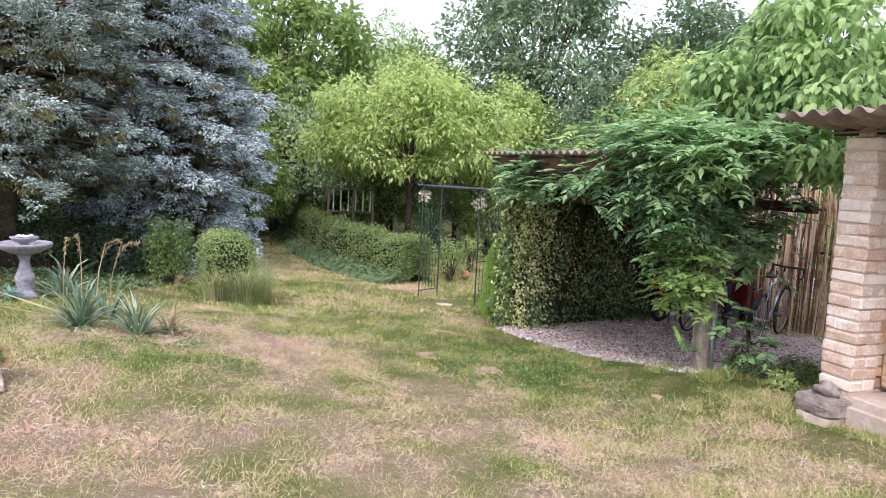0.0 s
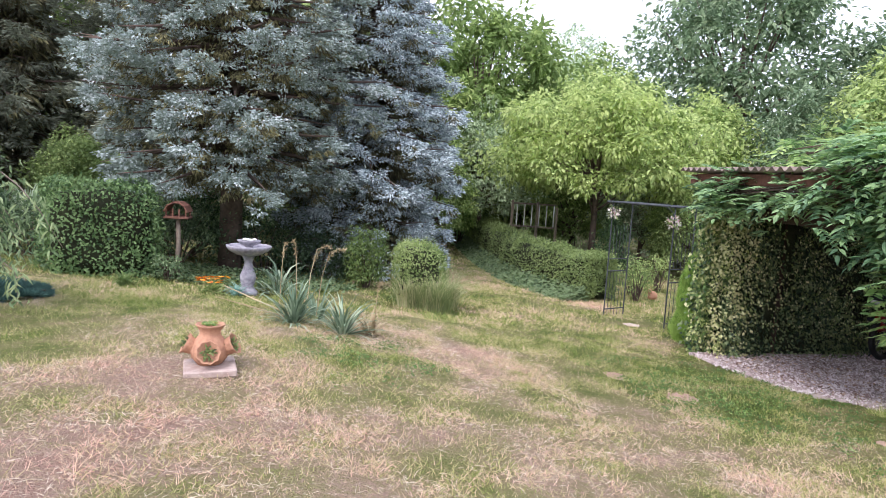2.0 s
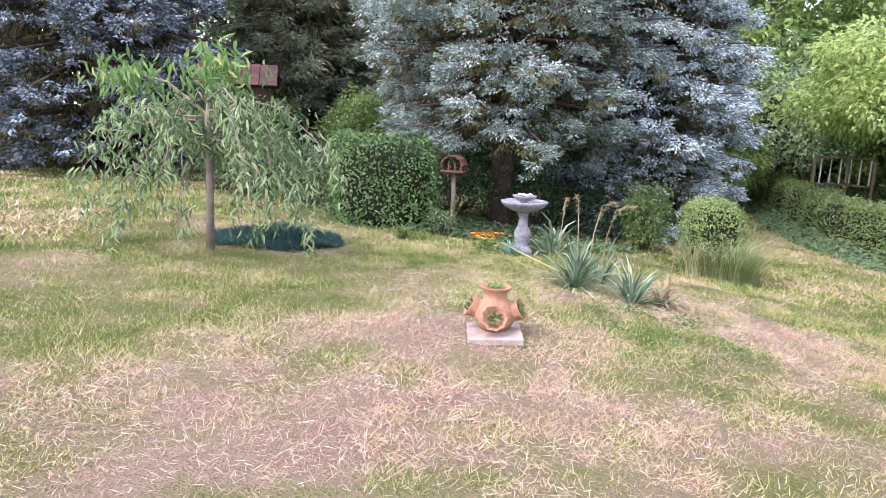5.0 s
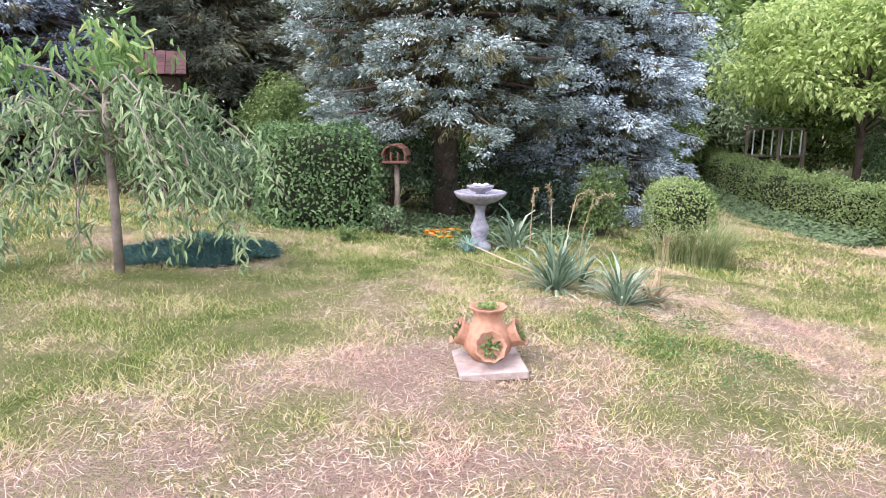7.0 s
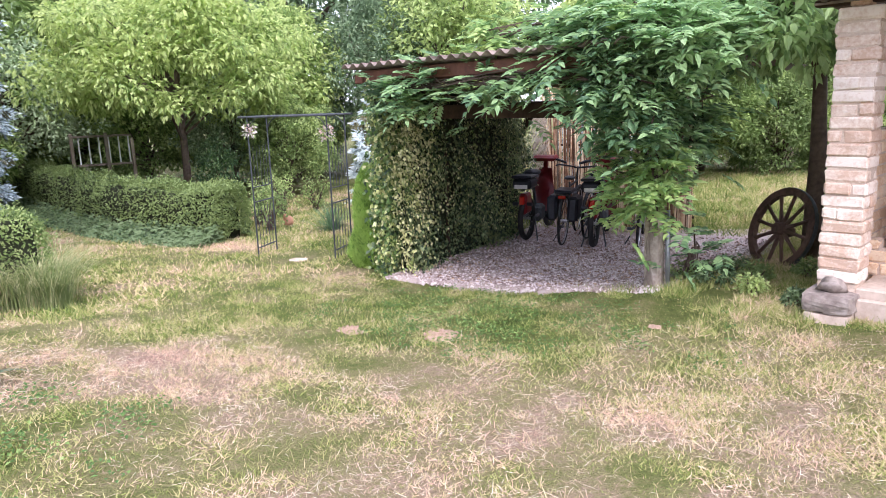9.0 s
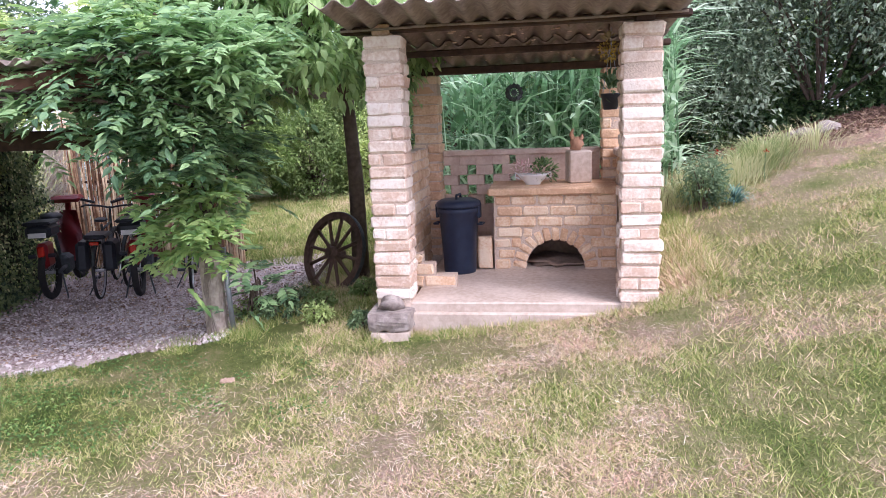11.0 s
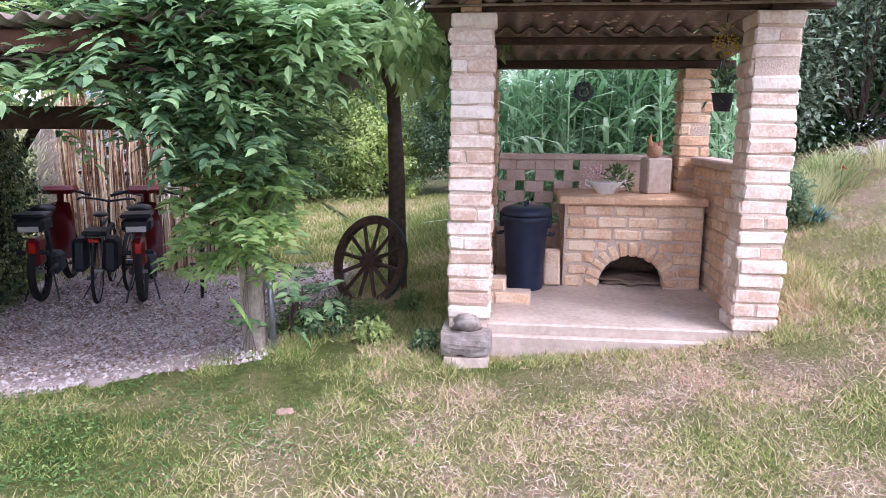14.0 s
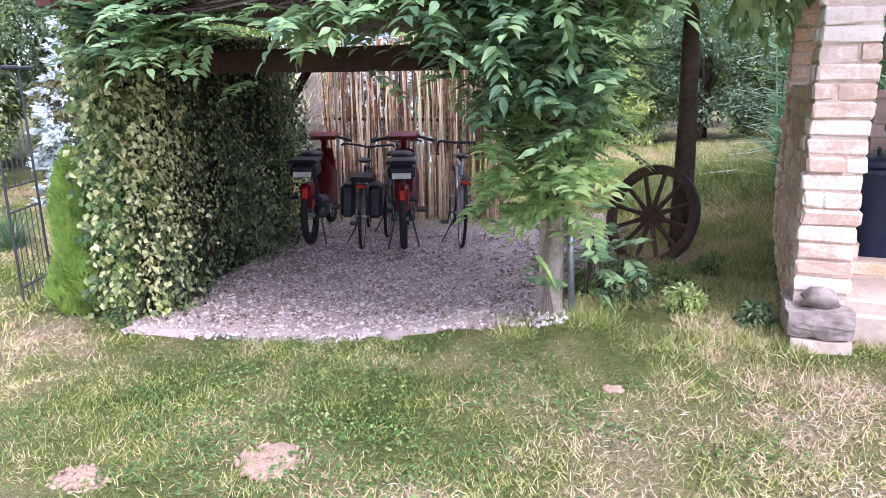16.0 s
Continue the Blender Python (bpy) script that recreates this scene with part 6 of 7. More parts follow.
# weeping cherry
CX, CY = -4.78, 6.70
wc = thing("weeping_tree", "young weeping cherry with a thin trunk and hanging leafy branches", "tree", pose(CX, CY, gz(CX, CY)) @ Matrix.Scale(1.2, 4))
g = np.random.default_rng(101)
bm = tube([(0, 0, -0.1), (0.01, 0, 0.5), (0.0, 0, 1.0), (0.03, 0, 1.3)], [0.036, 0.030, 0.028, 0.02], 9)
P, D = [], []
for k in range(34):
    a = g.normal(0.1, 0.6) if k < 15 else g.normal(3.2, 0.45) if k < 25 else g.random() * 6.283
    reach, rise = g.uniform(0.45, 1.2) if k < 25 else g.uniform(0.25, 0.7), g.uniform(0.0, 0.22) + (0.32 if k in (16, 18, 22) else 0)
    fall = g.uniform(0.4, 1.05) * (0.35 if k in (16, 18, 22) else 1)
    z0 = g.uniform(0.8, 1.25)
    pts_ = [np.array([0.02 * math.cos(a), 0.02 * math.sin(a), z0])]
    for s in np.linspace(0.15, 1, 7):
        wig = g.normal(0, 0.03, 3)
        pts_.append(np.array([math.cos(a) * reach * s ** 0.8, math.sin(a) * reach * s ** 0.8, z0 + rise * math.sin(min(s * 2.2, math.pi) ) - fall * s ** 2.4]) + wig)
    pts_ = [np.array([p[0], p[1], max(p[2], 0.12)]) for p in pts_]
    add_tube(bm, [p.tolist() for p in pts_], [0.013, 0.011, 0.009, 0.007, 0.006, 0.005, 0.004, 0.002], 4)
    Q = np.array(pts_)
    for j in range(int(125 * reach)):
        s = g.random() ** 0.7 * (len(Q) - 1.001)
        i_ = int(s)
        p = Q[i_] + (Q[i_ + 1] - Q[i_]) * (s - i_) + g.normal(0, 0.05, 3)
        P.append(p), D.append((g.normal(0, 0.6), g.normal(0, 0.6), -0.75))
part("trunk", bm, M["pale_bark"], wc, "thin grey-brown trunk and branches", True)
P, D = np.array(P), np.array(D)
put("foliage", cards("foliage", P, D, g.normal(0, 1, P.shape) + (0, -0.5, 0.6), g.uniform(0.065, 0.11, len(P)), 0.020, BROAD, M["cherry_leaf"], rolled=0.3), wc, kind="stuff")
P = np.concatenate([g.normal(0, 1, (230, 3)) * (0.15, 0.13, 0.10) + (0.10, 0, 1.46), g.normal(0, 1, (150, 3)) * (0.15, 0.13, 0.09) + (-0.72, 0, 1.42)])
add_tube(bm_top := bmesh.new(), [(0, 0, 1.1), (-0.35, 0, 1.35), (-0.72, 0, 1.42)], [0.014, 0.010, 0.004], 5)
part("branch", bm_top, M["pale_bark"], wc)
put("top_foliage", cards("top_foliage", P, g.normal(0, 0.45, P.shape) + (0.1, 0, -0.8), g.normal(0, 1, P.shape) + (0, 0, 1), 0.12, 0.028, BROAD, M["cherry_top"]), wc, "bright yellow-green young leaves", kind="stuff")

# garden hut
HUT = far(-8.0, 12.0)
hx, hy = HUT
bush("dark_shrub", "dark shrub in front of the garden hut", -7.0, 11.4, (0.95, 0.5, 0.86), 90, 60, 0.06, "dark_leaf", 191)
ht = thing("garden_hut", "small dark wooden hut with a red-brown tiled roof", "hut", pose(hx, hy, gz(hx, hy) + 0.36, 0, 0, 25) @ Matrix.Scale(0.56, 4))
part("wall", box((-1.0, -0.8, -1.0), (1.0, 0.8, 2.75), 0.02), M["shadow_wood"], ht)
for s in (-1, 1):
    for i_ in range(6):
        for j in range(9):
            part_at = pose(-1.25 + 0.28 * j + 0.14, s * (0.16 + 0.19 * i_), 3.42 - 0.115 * i_, -s * 31, 0, 0)
            brick(ht.children[0], (-0.135, -0.12, 0), (0.135, 0.12, 0.03), "tile", part_at)

# ---- curved hedge, ivy, rose arch ----
line = np.array([(4.1, 12.45), (3.85, 13.1), (3.65, 14.1), (3.5, 15.5), (3.45, 17.6), (3.45, 20.5), (3.7, 25.0)])
seg_ = np.r_[0, np.cumsum(np.hypot(*np.diff(line, axis=0).T))]


def along(u):
    s = u * seg_[-1]
    return np.stack([np.interp(s, seg_, line[:, 0]), np.interp(s, seg_, line[:, 1])], 1)


def hedge_skin(n):
    u, a = np.where(np.arange(n) < n * 0.05, 0.0, rng.random(n) ** 1.5), rng.uniform(-0.35, math.pi + 0.35, n)
    c, e = along(u), along(np.clip(u + 0.01, 0, 1)) - along(np.clip(u - 0.01, 0, 1))
    e = unit(e)
    side = np.stack([-e[:, 1], e[:, 0]], 1)
    w, hgt = 0.34, 0.62 + 0.10 * np.clip(u * 2.5, 0, 1)
    k = (np.abs(np.cos(a)) ** 4 + np.abs(np.sin(a)) ** 4) ** -0.25
    wob = 1 + 0.09 * np.sin(u * 60) + 0.06 * np.sin(u * 23 + a * 3)
    k = np.where(np.arange(n) < n * 0.05, k * np.sqrt(rng.random(n)), k)
    u_end = np.arange(n) < n * 0.05
    P = np.zeros((n, 3))
    P[:, :2] = c + side * (np.cos(a) * k * w * wob)[:, None]
    P[:, 2] = ground_z(c[:, 0], c[:, 1]) + 0.22 + hgt * np.maximum(np.sin(a) * k * wob, -0.3)
    nn = unit(np.concatenate([side * np.cos(a)[:, None], np.sin(a)[:, None]], 1))
    return P, nn


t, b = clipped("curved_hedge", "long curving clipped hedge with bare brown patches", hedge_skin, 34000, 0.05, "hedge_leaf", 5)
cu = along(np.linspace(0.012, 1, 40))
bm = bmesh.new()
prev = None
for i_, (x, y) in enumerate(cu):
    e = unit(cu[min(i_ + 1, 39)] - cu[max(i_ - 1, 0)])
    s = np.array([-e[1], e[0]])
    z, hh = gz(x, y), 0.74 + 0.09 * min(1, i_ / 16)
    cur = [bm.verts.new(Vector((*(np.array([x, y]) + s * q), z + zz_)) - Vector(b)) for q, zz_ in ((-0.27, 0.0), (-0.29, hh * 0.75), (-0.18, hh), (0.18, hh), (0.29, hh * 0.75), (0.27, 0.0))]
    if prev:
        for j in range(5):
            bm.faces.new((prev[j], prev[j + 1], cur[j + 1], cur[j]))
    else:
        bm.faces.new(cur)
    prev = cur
# the dark colour of this strip stands for shade behind the leaves
part("twig_core", bm, M["twigs"], t, "dark core along the hedge, coloured as the shade among its twigs", True)
n = 9000
u = rng.random(n) ** 1.6
c = along(u)
e = unit(along(np.clip(u + 0.01, 0, 1)) - along(np.clip(u - 0.01, 0, 1)))
side = np.stack([-e[:, 1], e[:, 0]], 1)
q = rng.random(n)
P = np.concatenate([c + side * (0.35 + q * 0.55)[:, None], np.zeros((n, 1))], 1)
P[:, 2] = ground_z(P[:, 0], P[:, 1]) + (1 - q) * 0.28 * rng.random(n) + 0.02
ic = thing("ivy_border", "glossy dark ivy spilling from the foot of the hedge", "ivy", pose(3.9, 12, gz(3.9, 12)))
put("ivy_leaves", cards("ivy_leaves", P - (3.9, 12, gz(3.9, 12)), rng.normal(0, 1, P.shape) * (1, 1, 0.3) + (0, -0.3, 0), np.tile((-0.3, -0.3, 1.0), (n, 1)), 0.075, 0.06, LEAF, M["ivy_ground"], rolled=0.4), ic, kind="stuff")

ra = thing("rose_arch", "dark wrought-iron rose arch with a flat top and latticed sides", "garden arch", pose(3.98, 10.3, gz(3.98, 10.3)))
AT = pose(-3.98, -10.3, -gz(3.98, 10.3))
A0, A1, B0, B1 = Vector((4.10, 9.72, 0)), Vector((4.55, 9.95, 0)), Vector((3.50, 10.67, 0)), Vector((3.93, 10.91, 0))
TOP = 1.32
for p in (A0, A1, B0, B1):
    z = gz(p.x, p.y)
    part("post", tube([(p.x, p.y, z - 0.05), (p.x, p.y, TOP)], 0.011, 7), M["iron"], ra, at=AT)
for p, q in ((A0, B0), (A1, B1), (A0, A1), (B0, B1), ((A0 + A1) / 2, (B0 + B1) / 2)):
    e = (q - p).normalized() * 0.12
    part("top_rail", tube([Vector((p.x, p.y, TOP)) - e, Vector((q.x, q.y, TOP)) + e], 0.014, 6), M["iron"], ra, at=AT)
for k in range(9):
    p, q = A0.lerp(B0, (k + 0.5) / 9), A1.lerp(B1, (k + 0.5) / 9)
    part("top_bar", tube([(p.x, p.y, TOP + 0.012), (q.x, q.y, TOP + 0.012)], 0.006, 5), M["iron"], ra, at=AT)
for p, q in ((A0, A1), (B0, B1)):
    z = gz(p.x, p.y)
    for zz_ in (z + 0.12, z + 0.75):
        part("side_rail", tube([(p.x, p.y, zz_), (q.x, q.y, zz_)], 0.010, 6), M["iron"], ra, at=AT)
    for k in range(1, 6):
        s = p.lerp(q, k / 6)
        part("side_bar", tube([(s.x, s.y, z + 0.02), (s.x, s.y, z + 0.75)], 0.004, 5), M["iron"], ra, at=AT)
        part("side_bar", tube([(s.x, s.y, z + 0.95), (s.x, s.y, z + 1.5)], 0.004, 5), M["iron"], ra, at=AT)
    part("side_rail", tube([(p.x, p.y, z + 0.95), (q.x, q.y, z + 0.95)], 0.008, 6), M["iron"], ra, at=AT)
for p, q in ((A0, B0), (B0, A0), (A1, B1), (B1, A1)):
    e = (q - p).normalized()
    pts_ = [(p.x + e.x * 0.22 * (1 - math.cos(a)), p.y + e.y * 0.22 * (1 - math.cos(a)), TOP - 0.22 + 0.22 * math.sin(a)) for a in np.linspace(0, math.pi / 2, 6)]
    part("corner_curve", tube(pts_, 0.006, 5), M["iron"], ra, at=AT)
for p, s in ((Vector((3.52, 10.65, 1.14)), 1), (Vector((4.10, 9.75, 1.08)), 2)):
    fl = thing("rose_bunch", "faded pink and white roses tied to the arch", "flowers", pose(*p))
    spray("petals", fl, 70, 0.10, 0.045, "pale_petal", pose(0, 0, 0), -0.2)
    spray("pink_petals", fl, 30, 0.09, 0.04, "pink", pose(0, 0, 0.03), 0)
    spray("leaves", fl, 40, 0.12, 0.05, "mid_tree", pose(0, 0, 0), 0)

# thuja
part("stem", tube([(-0.5, -0.3, 0.0), (0, 0, 0.05), (0.55, 0.3, 0.03)], [0.015, 0.03, 0.012], 6), M["bark"], ju)
th = thing("thuja", "small upright bright green thuja", "conifer", pose(4.14, 8.96, gz(4.14, 8.96)) @ Matrix.Scale(1.12, 4))
n = 6500
h = rng.random(n) ** 1.15
a = rng.random(n) * 6.283
r = 0.29 * np.sqrt(np.maximum(1 - h, 0.01)) * (0.75 + 0.25 * np.sin(a * 3 + h * 9)) * np.minimum(1, 0.55 + h * 4)
P = np.stack([r * np.cos(a), r * np.sin(a), h * 1.12], 1)
put("foliage", cards("foliage", P, np.stack([np.cos(a) * 0.7, np.sin(a) * 0.7, np.full(n, 1.3)], 1) + rng.normal(0, 0.25, (n, 3)), np.stack([np.cos(a), np.sin(a), 0 * a], 1), 0.085, 0.05, SPRIG, M["thuja"], rolled=0.4), th, kind="stuff")
part("trunk", tube([(0, 0, -0.05), (0, 0, 1.0)], [0.10, 0.02], 8), M["twigs"], th)

# behind the arch
fg = thing("terracotta_bird", "small orange and white garden figure beyond the arch", "ornament", pose(5.3, 12.8, gz(5.3, 12.8)))
bm = lumpy((0.10, 0.07, 0.10), 9, 0.3)
bmesh.ops.transform(bm, matrix=Matrix.Translation((0, 0, 0.13)), verts=bm.verts)
add_tube(bm, [(-0.04, 0, 0.18), (-0.07, 0, 0.26)], [0.045, 0.03], 8)
part("figure", bm, M["terracotta"], fg, smooth=True)
st = thing("stepping_stone", "flat pale stepping stone in the grass", "stone", pose(3.68, 10.0, gz(3.68, 10.0)))
part("stone", lumpy((0.17, 0.12, 0.03), 12), M["concrete"], st, smooth=True)
tuft("grass_clump", "tall ornamental grass clump on the far lawn", 5.6, 11.9, 220, 0.6, 0.010, "reed_grass", 0.7, 111, BLADE, category="grass", foot=0.1)
for x, y, s in ((5.2, 13.6, 1), (6.1, 14.3, 2), (4.9, 14.4, 3), (5.0, 12.9, 4), (7.1, 14.6, 5)):
    bush("rose_bush", "loose rose bush with a few pale blooms", x, y, (0.3, 0.3, 0.45), 26, 22, 0.06, "mid_tree", 120 + s, category="shrub")
bush("tall_hedge_bush", "light green unclipped bush at the far end of the hedge", 2.75, 22.0, (0.8, 0.8, 1.5), 90, 60, 0.08, "box_leaf", 181)
bush("tall_hedge_bush", "light green unclipped bush at the far end of the hedge", 2.4, 24.0, (1.0, 0.9, 1.0), 80, 60, 0.08, "box_leaf", 182)
# trunk wrapped in ivy
iv = bush("ivy_clad_stump", "dark ivy-clad trunk beneath the bright tree", 5.75, 16.2, (0.36, 0.33, 0.8), 70, 50, 0.07, "dark_leaf", 130, category="ivy")
# old frame fence
fe = thing("cold_frame_fence", "old pale wooden garden frame with upright bars", "fence", pose(4.45, 19.2, gz(4.45, 19.2), 0, 0, -12) @ Matrix.Scale(1.1, 4))
for x in (-0.55, 0.10, 0.60):
    part("post", box((x - 0.035, -0.035, -0.1), (x + 0.035, 0.035, 1.56 if x != 0.6 else 1.44), 0.01), M["wood_old"], fe)
for z in (0.88, 1.47):
    part("rail", box((-0.53, -0.015, z), (0.6, 0.015, z + 0.045), 0.005), M["wood_old"], fe)
for k in range(6):
    x = -0.42 + 0.19 * k
    part("bar", box((x - 0.015, -0.01, 0.925), (x + 0.015, 0.01, 1.47), 0.003), M["white"], fe)

# ---- corn field behind the shelter ----
def corn_stalk(seed):
    g = np.random.default_rng(seed)
    t = thing("corn_plant", "tall green corn plant with arching leaves", "corn", group="corn behind the shelter")
    part("stalk", tube([(0, 0, 0), (0.01, 0.01, 1.1), (0.02, 0, 2.1)], [0.013, 0.011, 0.005], 5), M["corn"], t)
    n = 13
    a = np.arange(n) * 2.7 + g.normal(0, 0.3, n)
    P = np.stack([0 * a, 0 * a, np.linspace(0.25, 2.05, n)], 1)
    D = np.stack([np.cos(a) * 0.6, np.sin(a) * 0.6, np.full(n, 0.9)], 1)
    T, faces = ARCH
    bent = T.copy()
    bent[:, 2] = -1.25 * T[:, 1] ** 2.4 * 0.8
    put("leaf", cards("leaf", P, D, np.tile((0, 0, 1.0), (n, 1)) + np.stack([-np.cos(a), -np.sin(a), 0 * a], 1) * 0.1, g.uniform(0.5, 0.8, n), 0.055, (bent, faces), M["corn"]), t)
    return t


stalks = [corn_stalk(s) for s in (1, 2, 3)]
spots = [(8.0 + 0.22 * i_ + random.gauss(0, 0.05), 1.1 + 0.17 * j + random.gauss(0, 0.05)) for i_ in range(9) for j in range(17)]
for k, (x, y) in enumerate(spots):
    m = pose(x, y, gz(x, y), random.gauss(0, 3), random.gauss(0, 3), random.random() * 360) @ Matrix.Scale(random.uniform(0.9, 1.12), 4)
    if k < 3:
        stalks[k].matrix_basis = m
    else:
        copy_thing(stalks[k % 3], m)

# ---- right slope ----
for x, y, r, h, s in ((11.2, -1.6, 2.1, 2.0, 1), (11.0, -4.6, 2.4, 2.1, 2), (12.6, -3.0, 2.4, 2.5, 3), (10.9, 0.9, 1.5, 1.5, 4), (11.0, -8.0, 2.5, 2.2, 5)):
    bush("dark_shrub", "large dark green overhanging shrub at the top of the slope", x, y, (r, r, h), 200, 75, 0.105, "shrub_leaf", 140 + s, z=gz(x, y) + 0.4)
for x, y, s in ((12.3, -0.2, 1), (12.5, -2.2, 2), (12.4, -4.2, 3), (12.6, -6.4, 4), (12.4, 1.6, 5)):
    bush("dark_shrub", "low dark shrub beneath the large ones", x, y, (1.6, 1.6, 0.9), 110, 60, 0.11, "dark_leaf", 240 + s, z=gz(x, y) - 0.4)
for i_, (x, y, s) in enumerate(((9.40, -0.80, 0.12), (9.30, -1.02, 0.15), (9.02, -1.82, 0.14), (9.15, -2.0, 0.11), (9.6, -0.7, 0.09), (9.4, -1.95, 0.1))):
    ro = thing("rock", "pale grey rough stone at the edge of the shrubs", "rock", pose(x, y, gz(x, y) + s * 0.25), "stones at the edge of the shrubs")
    part("stone", lumpy((s, s * 1.2, s * 0.8), 20 + i_), M["grey_stone"], ro, smooth=True)
pot = thing("tipped_pot", "white plastic pot lying on its side", "pot", pose(9.0, -2.6, gz(9.0, -2.6) + 0.10, 0, -75, 20) @ Matrix.Scale(0.6, 4))
part("pot", lathe([(0.10, -0.15), (0.14, 0.12), (0.155, 0.13), (0.13, 0.13), (0.09, -0.1)], 20), M["white"], pot, smooth=True)
gp = thing("leaning_stake", "grey wooden stake among the shrubs", "stake", pose(9.3, -3.9, gz(9.3, -3.9)))
part("stake", tube([(0, 0, -0.1), (0, 0.02, 1.1)], 0.03, 6), M["wood_old"], gp)
for k in range(22):
    x, y = 7.0 + 0.075 * k + random.gauss(0, 0.1), 1.15 - 0.07 * k + random.gauss(0, 0.18)
    tuft("tall_grass", "tall pale green grass beside the shelter", x, y, 110, 0.42, 0.008, "pale_grass", 0.40, 150 + k, ARCH, category="grass", foot=0.3, stiff=0.25)
bush("leafy_perennial", "bushy green perennial beside the brick shelter", 6.75, 1.05, (0.20, 0.20, 0.30), 60, 26, 0.05, "grey_tree", 170)
tuft("blue_plant", "small blue-green plant on the slope", 6.75, 0.75, 70, 0.2, 0.02, "juniper", 0.5, 171)
pop = thing("poppies", "a few red poppies in the tall grass", "flowers", pose(7.4, 0.75, gz(7.4, 0.75)))
for k in range(3):
    p = (random.uniform(-0.2, 0.5), random.uniform(-0.5, 0.2), random.uniform(0.35, 0.5))
    part("stalk", tube([(p[0], p[1], 0), p], 0.004, 4), M["reed_grass"], pop)
    spray("petals", pop, 8, 0.02, 0.03, "lens", pose(*p), 0.5)

# ---- lawn details ----
for k, (x, y, r) in enumerate(((5.0, 4.98, 0.17), (5.35, 4.72, 0.14), (4.92, 4.58, 0.12), (5.7, 5.1, 0.16), (5.15, 5.3, 0.15), (5.9, 4.45, 0.13), (4.75, 4.15, 0.10))):
    bush("weed_clump", "low clump of green weeds under the shade tree", x, y, (r, r, r * 0.75), 22, 16, 0.045, "ivy_ground" if k % 3 == 0 else "mid_tree", 300 + k, category="weeds", group="weeds under the tree")
for x, y, s in ((2.2, 6.86, 0.09), (2.64, 6.19, 0.12), (3.7, 4.85, 0.035)):
    mh = thing("molehill", "small bare heap of pinkish soil in the lawn", "molehill", pose(x, y, gz(x, y) - 0.008))
    part("soil", lumpy((s, s * 1.2, s * 0.22), int(x * 9), 0.6, 3), M["dug_soil"], mh, smooth=True)
    bm = bmesh.new()
    for k in range(110):
        a, r = random.random() * 6.283, s * 1.2 * random.random() ** 0.6
        q = Vector((r * math.cos(a), r * math.sin(a) * 1.2, 0.012 + max(0, s * 0.16 * (1 - r / s))))
        bmesh.ops.create_icosphere(bm, subdivisions=1, radius=random.uniform(0.006, 0.016), matrix=Matrix.Translation(q))
    part("loose_soil", bm, M["dug_soil"], mh)["kind"] = "stuff"


def sow(name, label, n, x0, x1, y0, y1, tall, wide, keep=None, shape=TUFT):
    x, y = rng.uniform(x0, x1, n), rng.uniform(y0, y1, n)
    ok = ~((x > 4.78) & (x < 7.0) & (y > 1.74) & (y < 4.02)) & ~((x > 4.05 + (8.1 - y) * 0.22) & (x < 8) & (y > 5.45) & (y < 9))
    if tall < 0.06:
        # thin and bare places
        ok &= (waves(x, y, 0.22, 71) * waves(x, y, 0.9, 72) < 0.30) | (rng.random(n) < 0.35)
    if keep is not None:
        ok &= keep(x, y)
    x, y = x[ok], y[ok]
    d = np.clip(dryness(x, y) + rng.normal(0, 0.08, len(x)), 0, 1)
    P = np.stack([x, y, ground_z(x, y) - 0.005], 1)
    lean = 0.5 + 0.9 * d
    D = np.stack([rng.normal(0, 1, len(x)) * lean, rng.normal(0, 1, len(x)) * lean, np.full(len(x), 0.9)], 1)
    L = tall * rng.uniform(0.4, 1.3, len(x)) * (0.6 + 0.9 * waves(x, y, 0.5, 9))
    put(name, cards(name, P, D, rng.normal(0, 1, P.shape), L, wide, shape, M["blade"], d), label=label, kind="stuff")


def strew(name, label, n, x0, x1, y0, y1, bare):
    """Dead stalks lying on the dry patches."""
    x, y = rng.uniform(x0, x1, n), rng.uniform(y0, y1, n)
    d = dryness(x, y)
    ok = (d + rng.normal(0, 0.1, n) > bare) & ~((x > 4.7) & (y > 1.7)) & ~((x > 3.8) & (y > 5.3))
    x, y, d = x[ok], y[ok], d[ok]
    P = np.stack([x, y, ground_z(x, y) + rng.uniform(0.004, 0.03, len(x))], 1)
    D = rng.normal(0, 1, P.shape) * (1, 1, 0.16)
    put(name, cards(name, P, D, np.tile((0, 0, 1.0), (len(x), 1)), rng.uniform(0.03, 0.085, len(x)), 0.0030, THREAD, M["dead"], rolled=0.4), label=label, kind="stuff")


M["dead"] = shade("dead_grass", (0.56, 0.44, 0.32), (0.36, 0.26, 0.18), 0.9, 9, 0, 0.9, (0.74, 0.65, 0.50), leaf=0.2)
sow("lawn_grass", "short patchy lawn grass and straw", 330000, -6.2, 4.6, 1.7, 9, 0.045, 0.0050)
# clover and small weeds
n = 60000
x, y = rng.uniform(-4.5, 4.6, n), rng.uniform(3.2, 8.4, n)
lush = np.exp(-((x - 3.2) ** 2 + (y - 6.6) ** 2) / 1.6) + 0.8 * np.exp(-((x + 0.4) ** 2 + (y - 5.9) ** 2) / 0.9) + 0.5 * np.exp(-((x - 3.6) ** 2 + (y - 4.6) ** 2) / 0.8)
ok = (lush * waves(x, y, 0.25, 91) > 0.22 + 0.2 * rng.random(n)) & ~((x > 4.0 + (8.1 - y) * 0.22) & (y > 5.45)) & ~((abs(x + 1.66) < 0.25) & (abs(y - 5.12) < 0.25))
x, y = x[ok], y[ok]
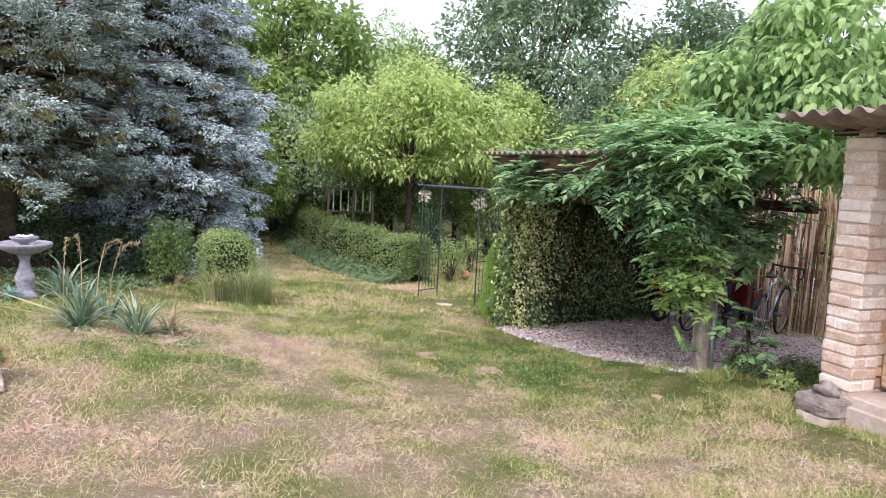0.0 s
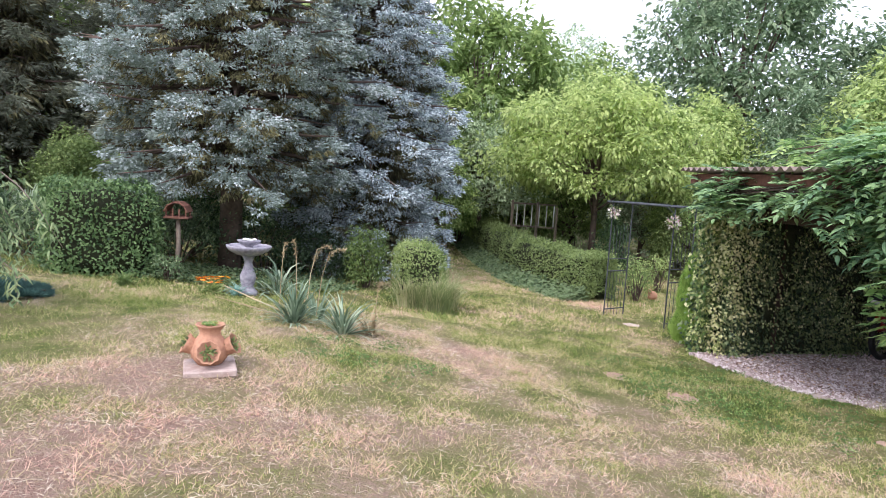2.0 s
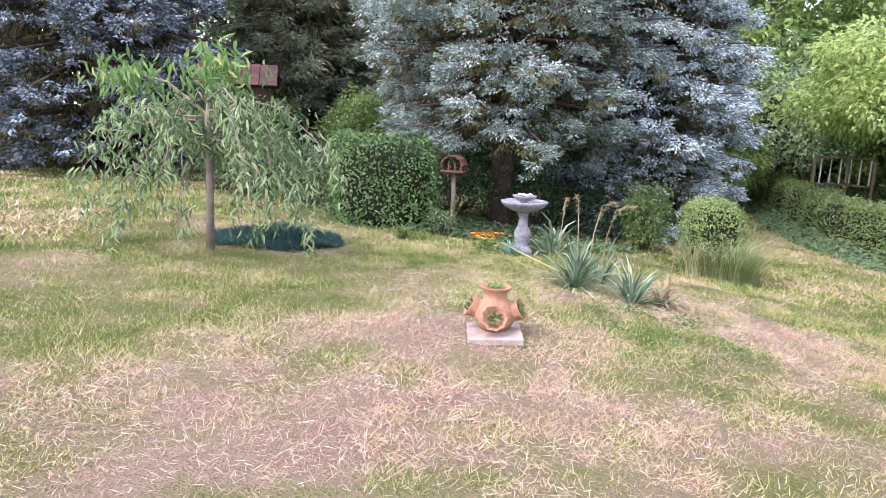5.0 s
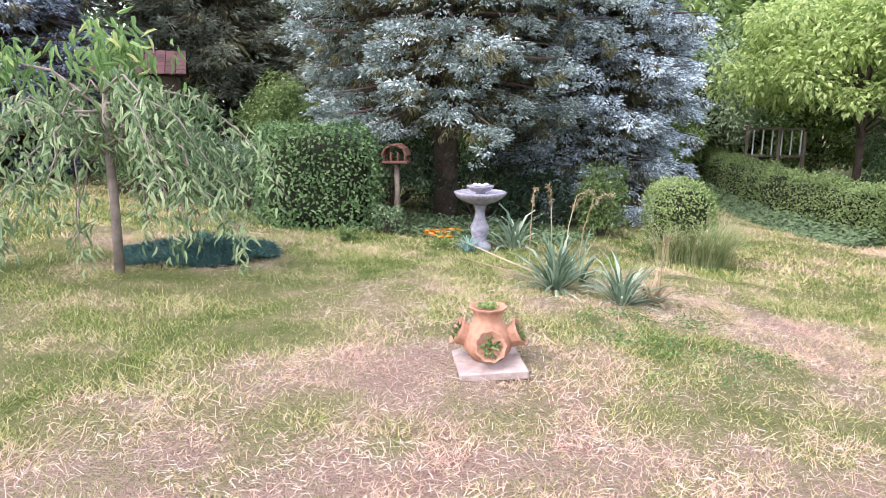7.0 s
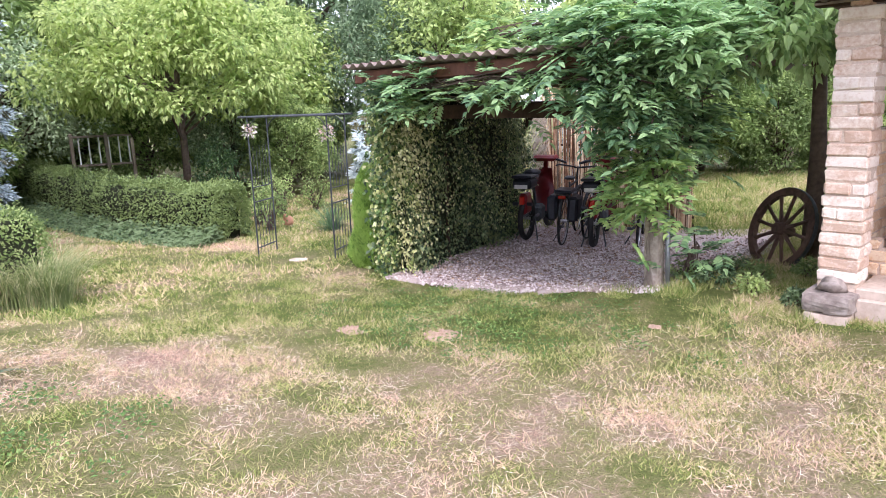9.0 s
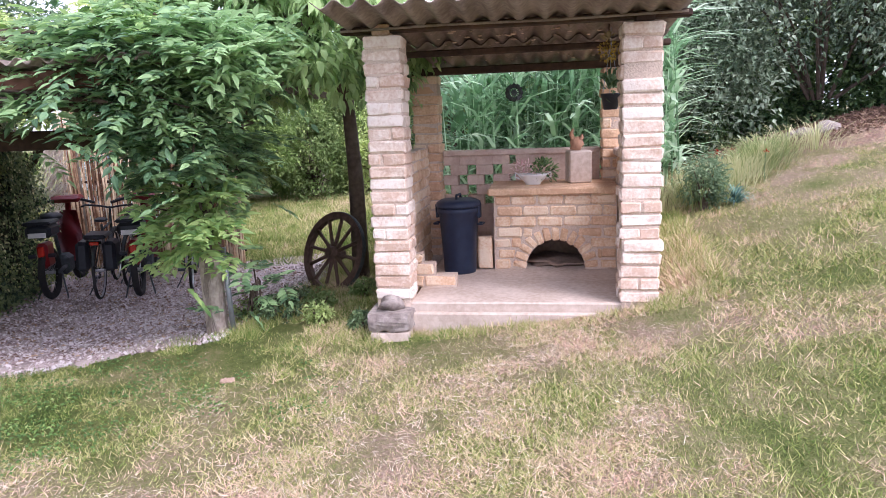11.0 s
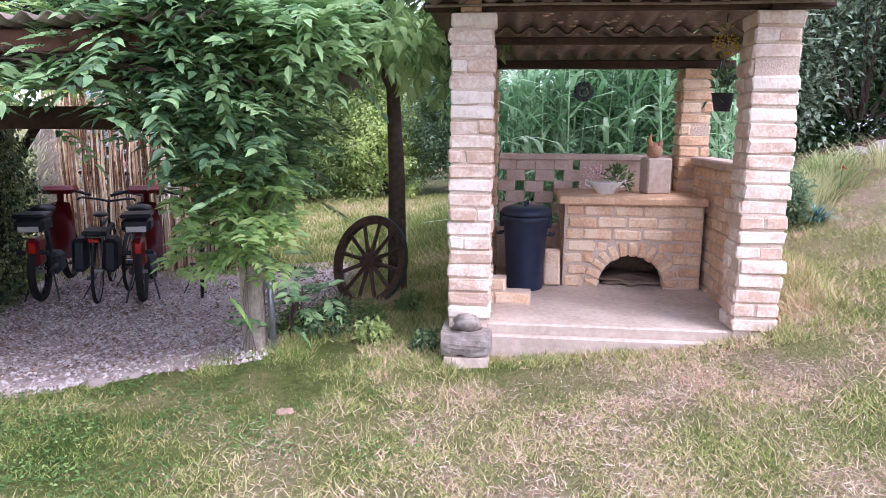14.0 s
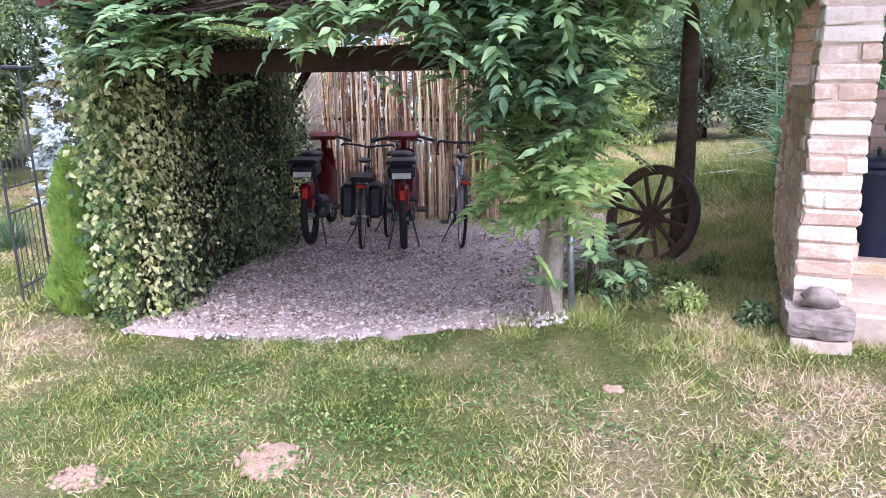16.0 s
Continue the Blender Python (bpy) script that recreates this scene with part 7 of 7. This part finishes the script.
P = np.stack([x, y, ground_z(x, y) + rng.uniform(0.008, 0.035, len(x))], 1)
put("clover", cards("clover", P, rng.normal(0, 1, P.shape) * (1, 1, 0.3), np.tile((0, 0, 1.0), (len(x), 1)), rng.uniform(0.015, 0.034, len(x)), 0.018, LEAF, M["clover"], rolled=0.35), label="fresh green clover and small weeds in the lawn", kind="stuff")
sow("lawn_grass", "short patchy lawn grass further off", 110000, -9, 5.2, 8, 16, 0.055, 0.011)
sow("lawn_grass", "short patchy lawn grass and straw on the slope", 210000, 1.6, 9.5, -4.5, 4.2, 0.045, 0.0062)
sow("lawn_grass", "meadow grass beyond the shelters", 60000, 5, 16, 3.5, 17, 0.09, 0.012)
sow("grass_tufts", "taller uneven tufts of lawn grass", 60000, -6, 5, 1.7, 10, 0.075, 0.006, lambda x, y: waves(x, y, 0.35, 44) * waves(x, y, 1.3, 45) > 0.42)
sow("grass_tufts", "taller uneven tufts of lawn grass on the slope", 50000, 1.6, 9, -4.5, 4, 0.075, 0.006, lambda x, y: waves(x, y, 0.35, 44) * waves(x, y, 1.3, 45) > 0.42)
strew("dead_stalks", "dead pale stalks lying on the lawn", 120000, -6, 4.3, 1.8, 9, 0.60)
strew("dead_stalks", "dead pale stalks lying on the slope", 55000, 1.6, 9, -4.0, 4, 0.60)
sow("long_lawn_grass", "longer grass round the foot of the shelter and posts", 40000, 4.2, 8.0, 3.9, 5.7, 0.085, 0.007, lambda x, y: (x > 4.9) | (waves(x, y, 0.3, 4) > 0.6))
sow("long_lawn_grass", "longer grass along the front of the shelter slab", 4500, 4.4, 4.80, 1.3, 3.7, 0.08, 0.007)
sow("long_lawn_grass", "longer grass beside the brick pillar", 7000, 4.8, 7.0, 1.3, 1.75, 0.13, 0.007)
sow("field_grass", "pale grass of the field behind the tree", 60000, 7.8, 17, 3.6, 11, 0.14, 0.012)
sow("lawn_grass", "lawn grass at the far side of the garden", 75000, -17, -6, 3, 15, 0.07, 0.018)
sow("lawn_grass", "grass of the path and lawn beyond the arch", 40000, 0, 7, 9, 22, 0.07, 0.016)

n = 9000
x, y = rng.uniform(8.6, 10.6, n), rng.uniform(-4.5, 0.4, n)
ok = x > 8.75 + 0.2 * np.sin(y * 2.3) + rng.normal(0, 0.12, n)
x, y = x[ok], y[ok]
P = np.stack([x, y, ground_z(x, y) + rng.uniform(0.005, 0.03, len(x))], 1)
D = rng.normal(0, 1, P.shape) * (1, 1, 0.4)
put("leaf_litter", cards("leaf_litter", P, D, np.tile((0, 0, 1.0), (len(P), 1)), 0.07, 0.03, LEAF, M["litter"], rolled=0.6), label="brown leaf litter under the dark shrubs", kind="stuff")
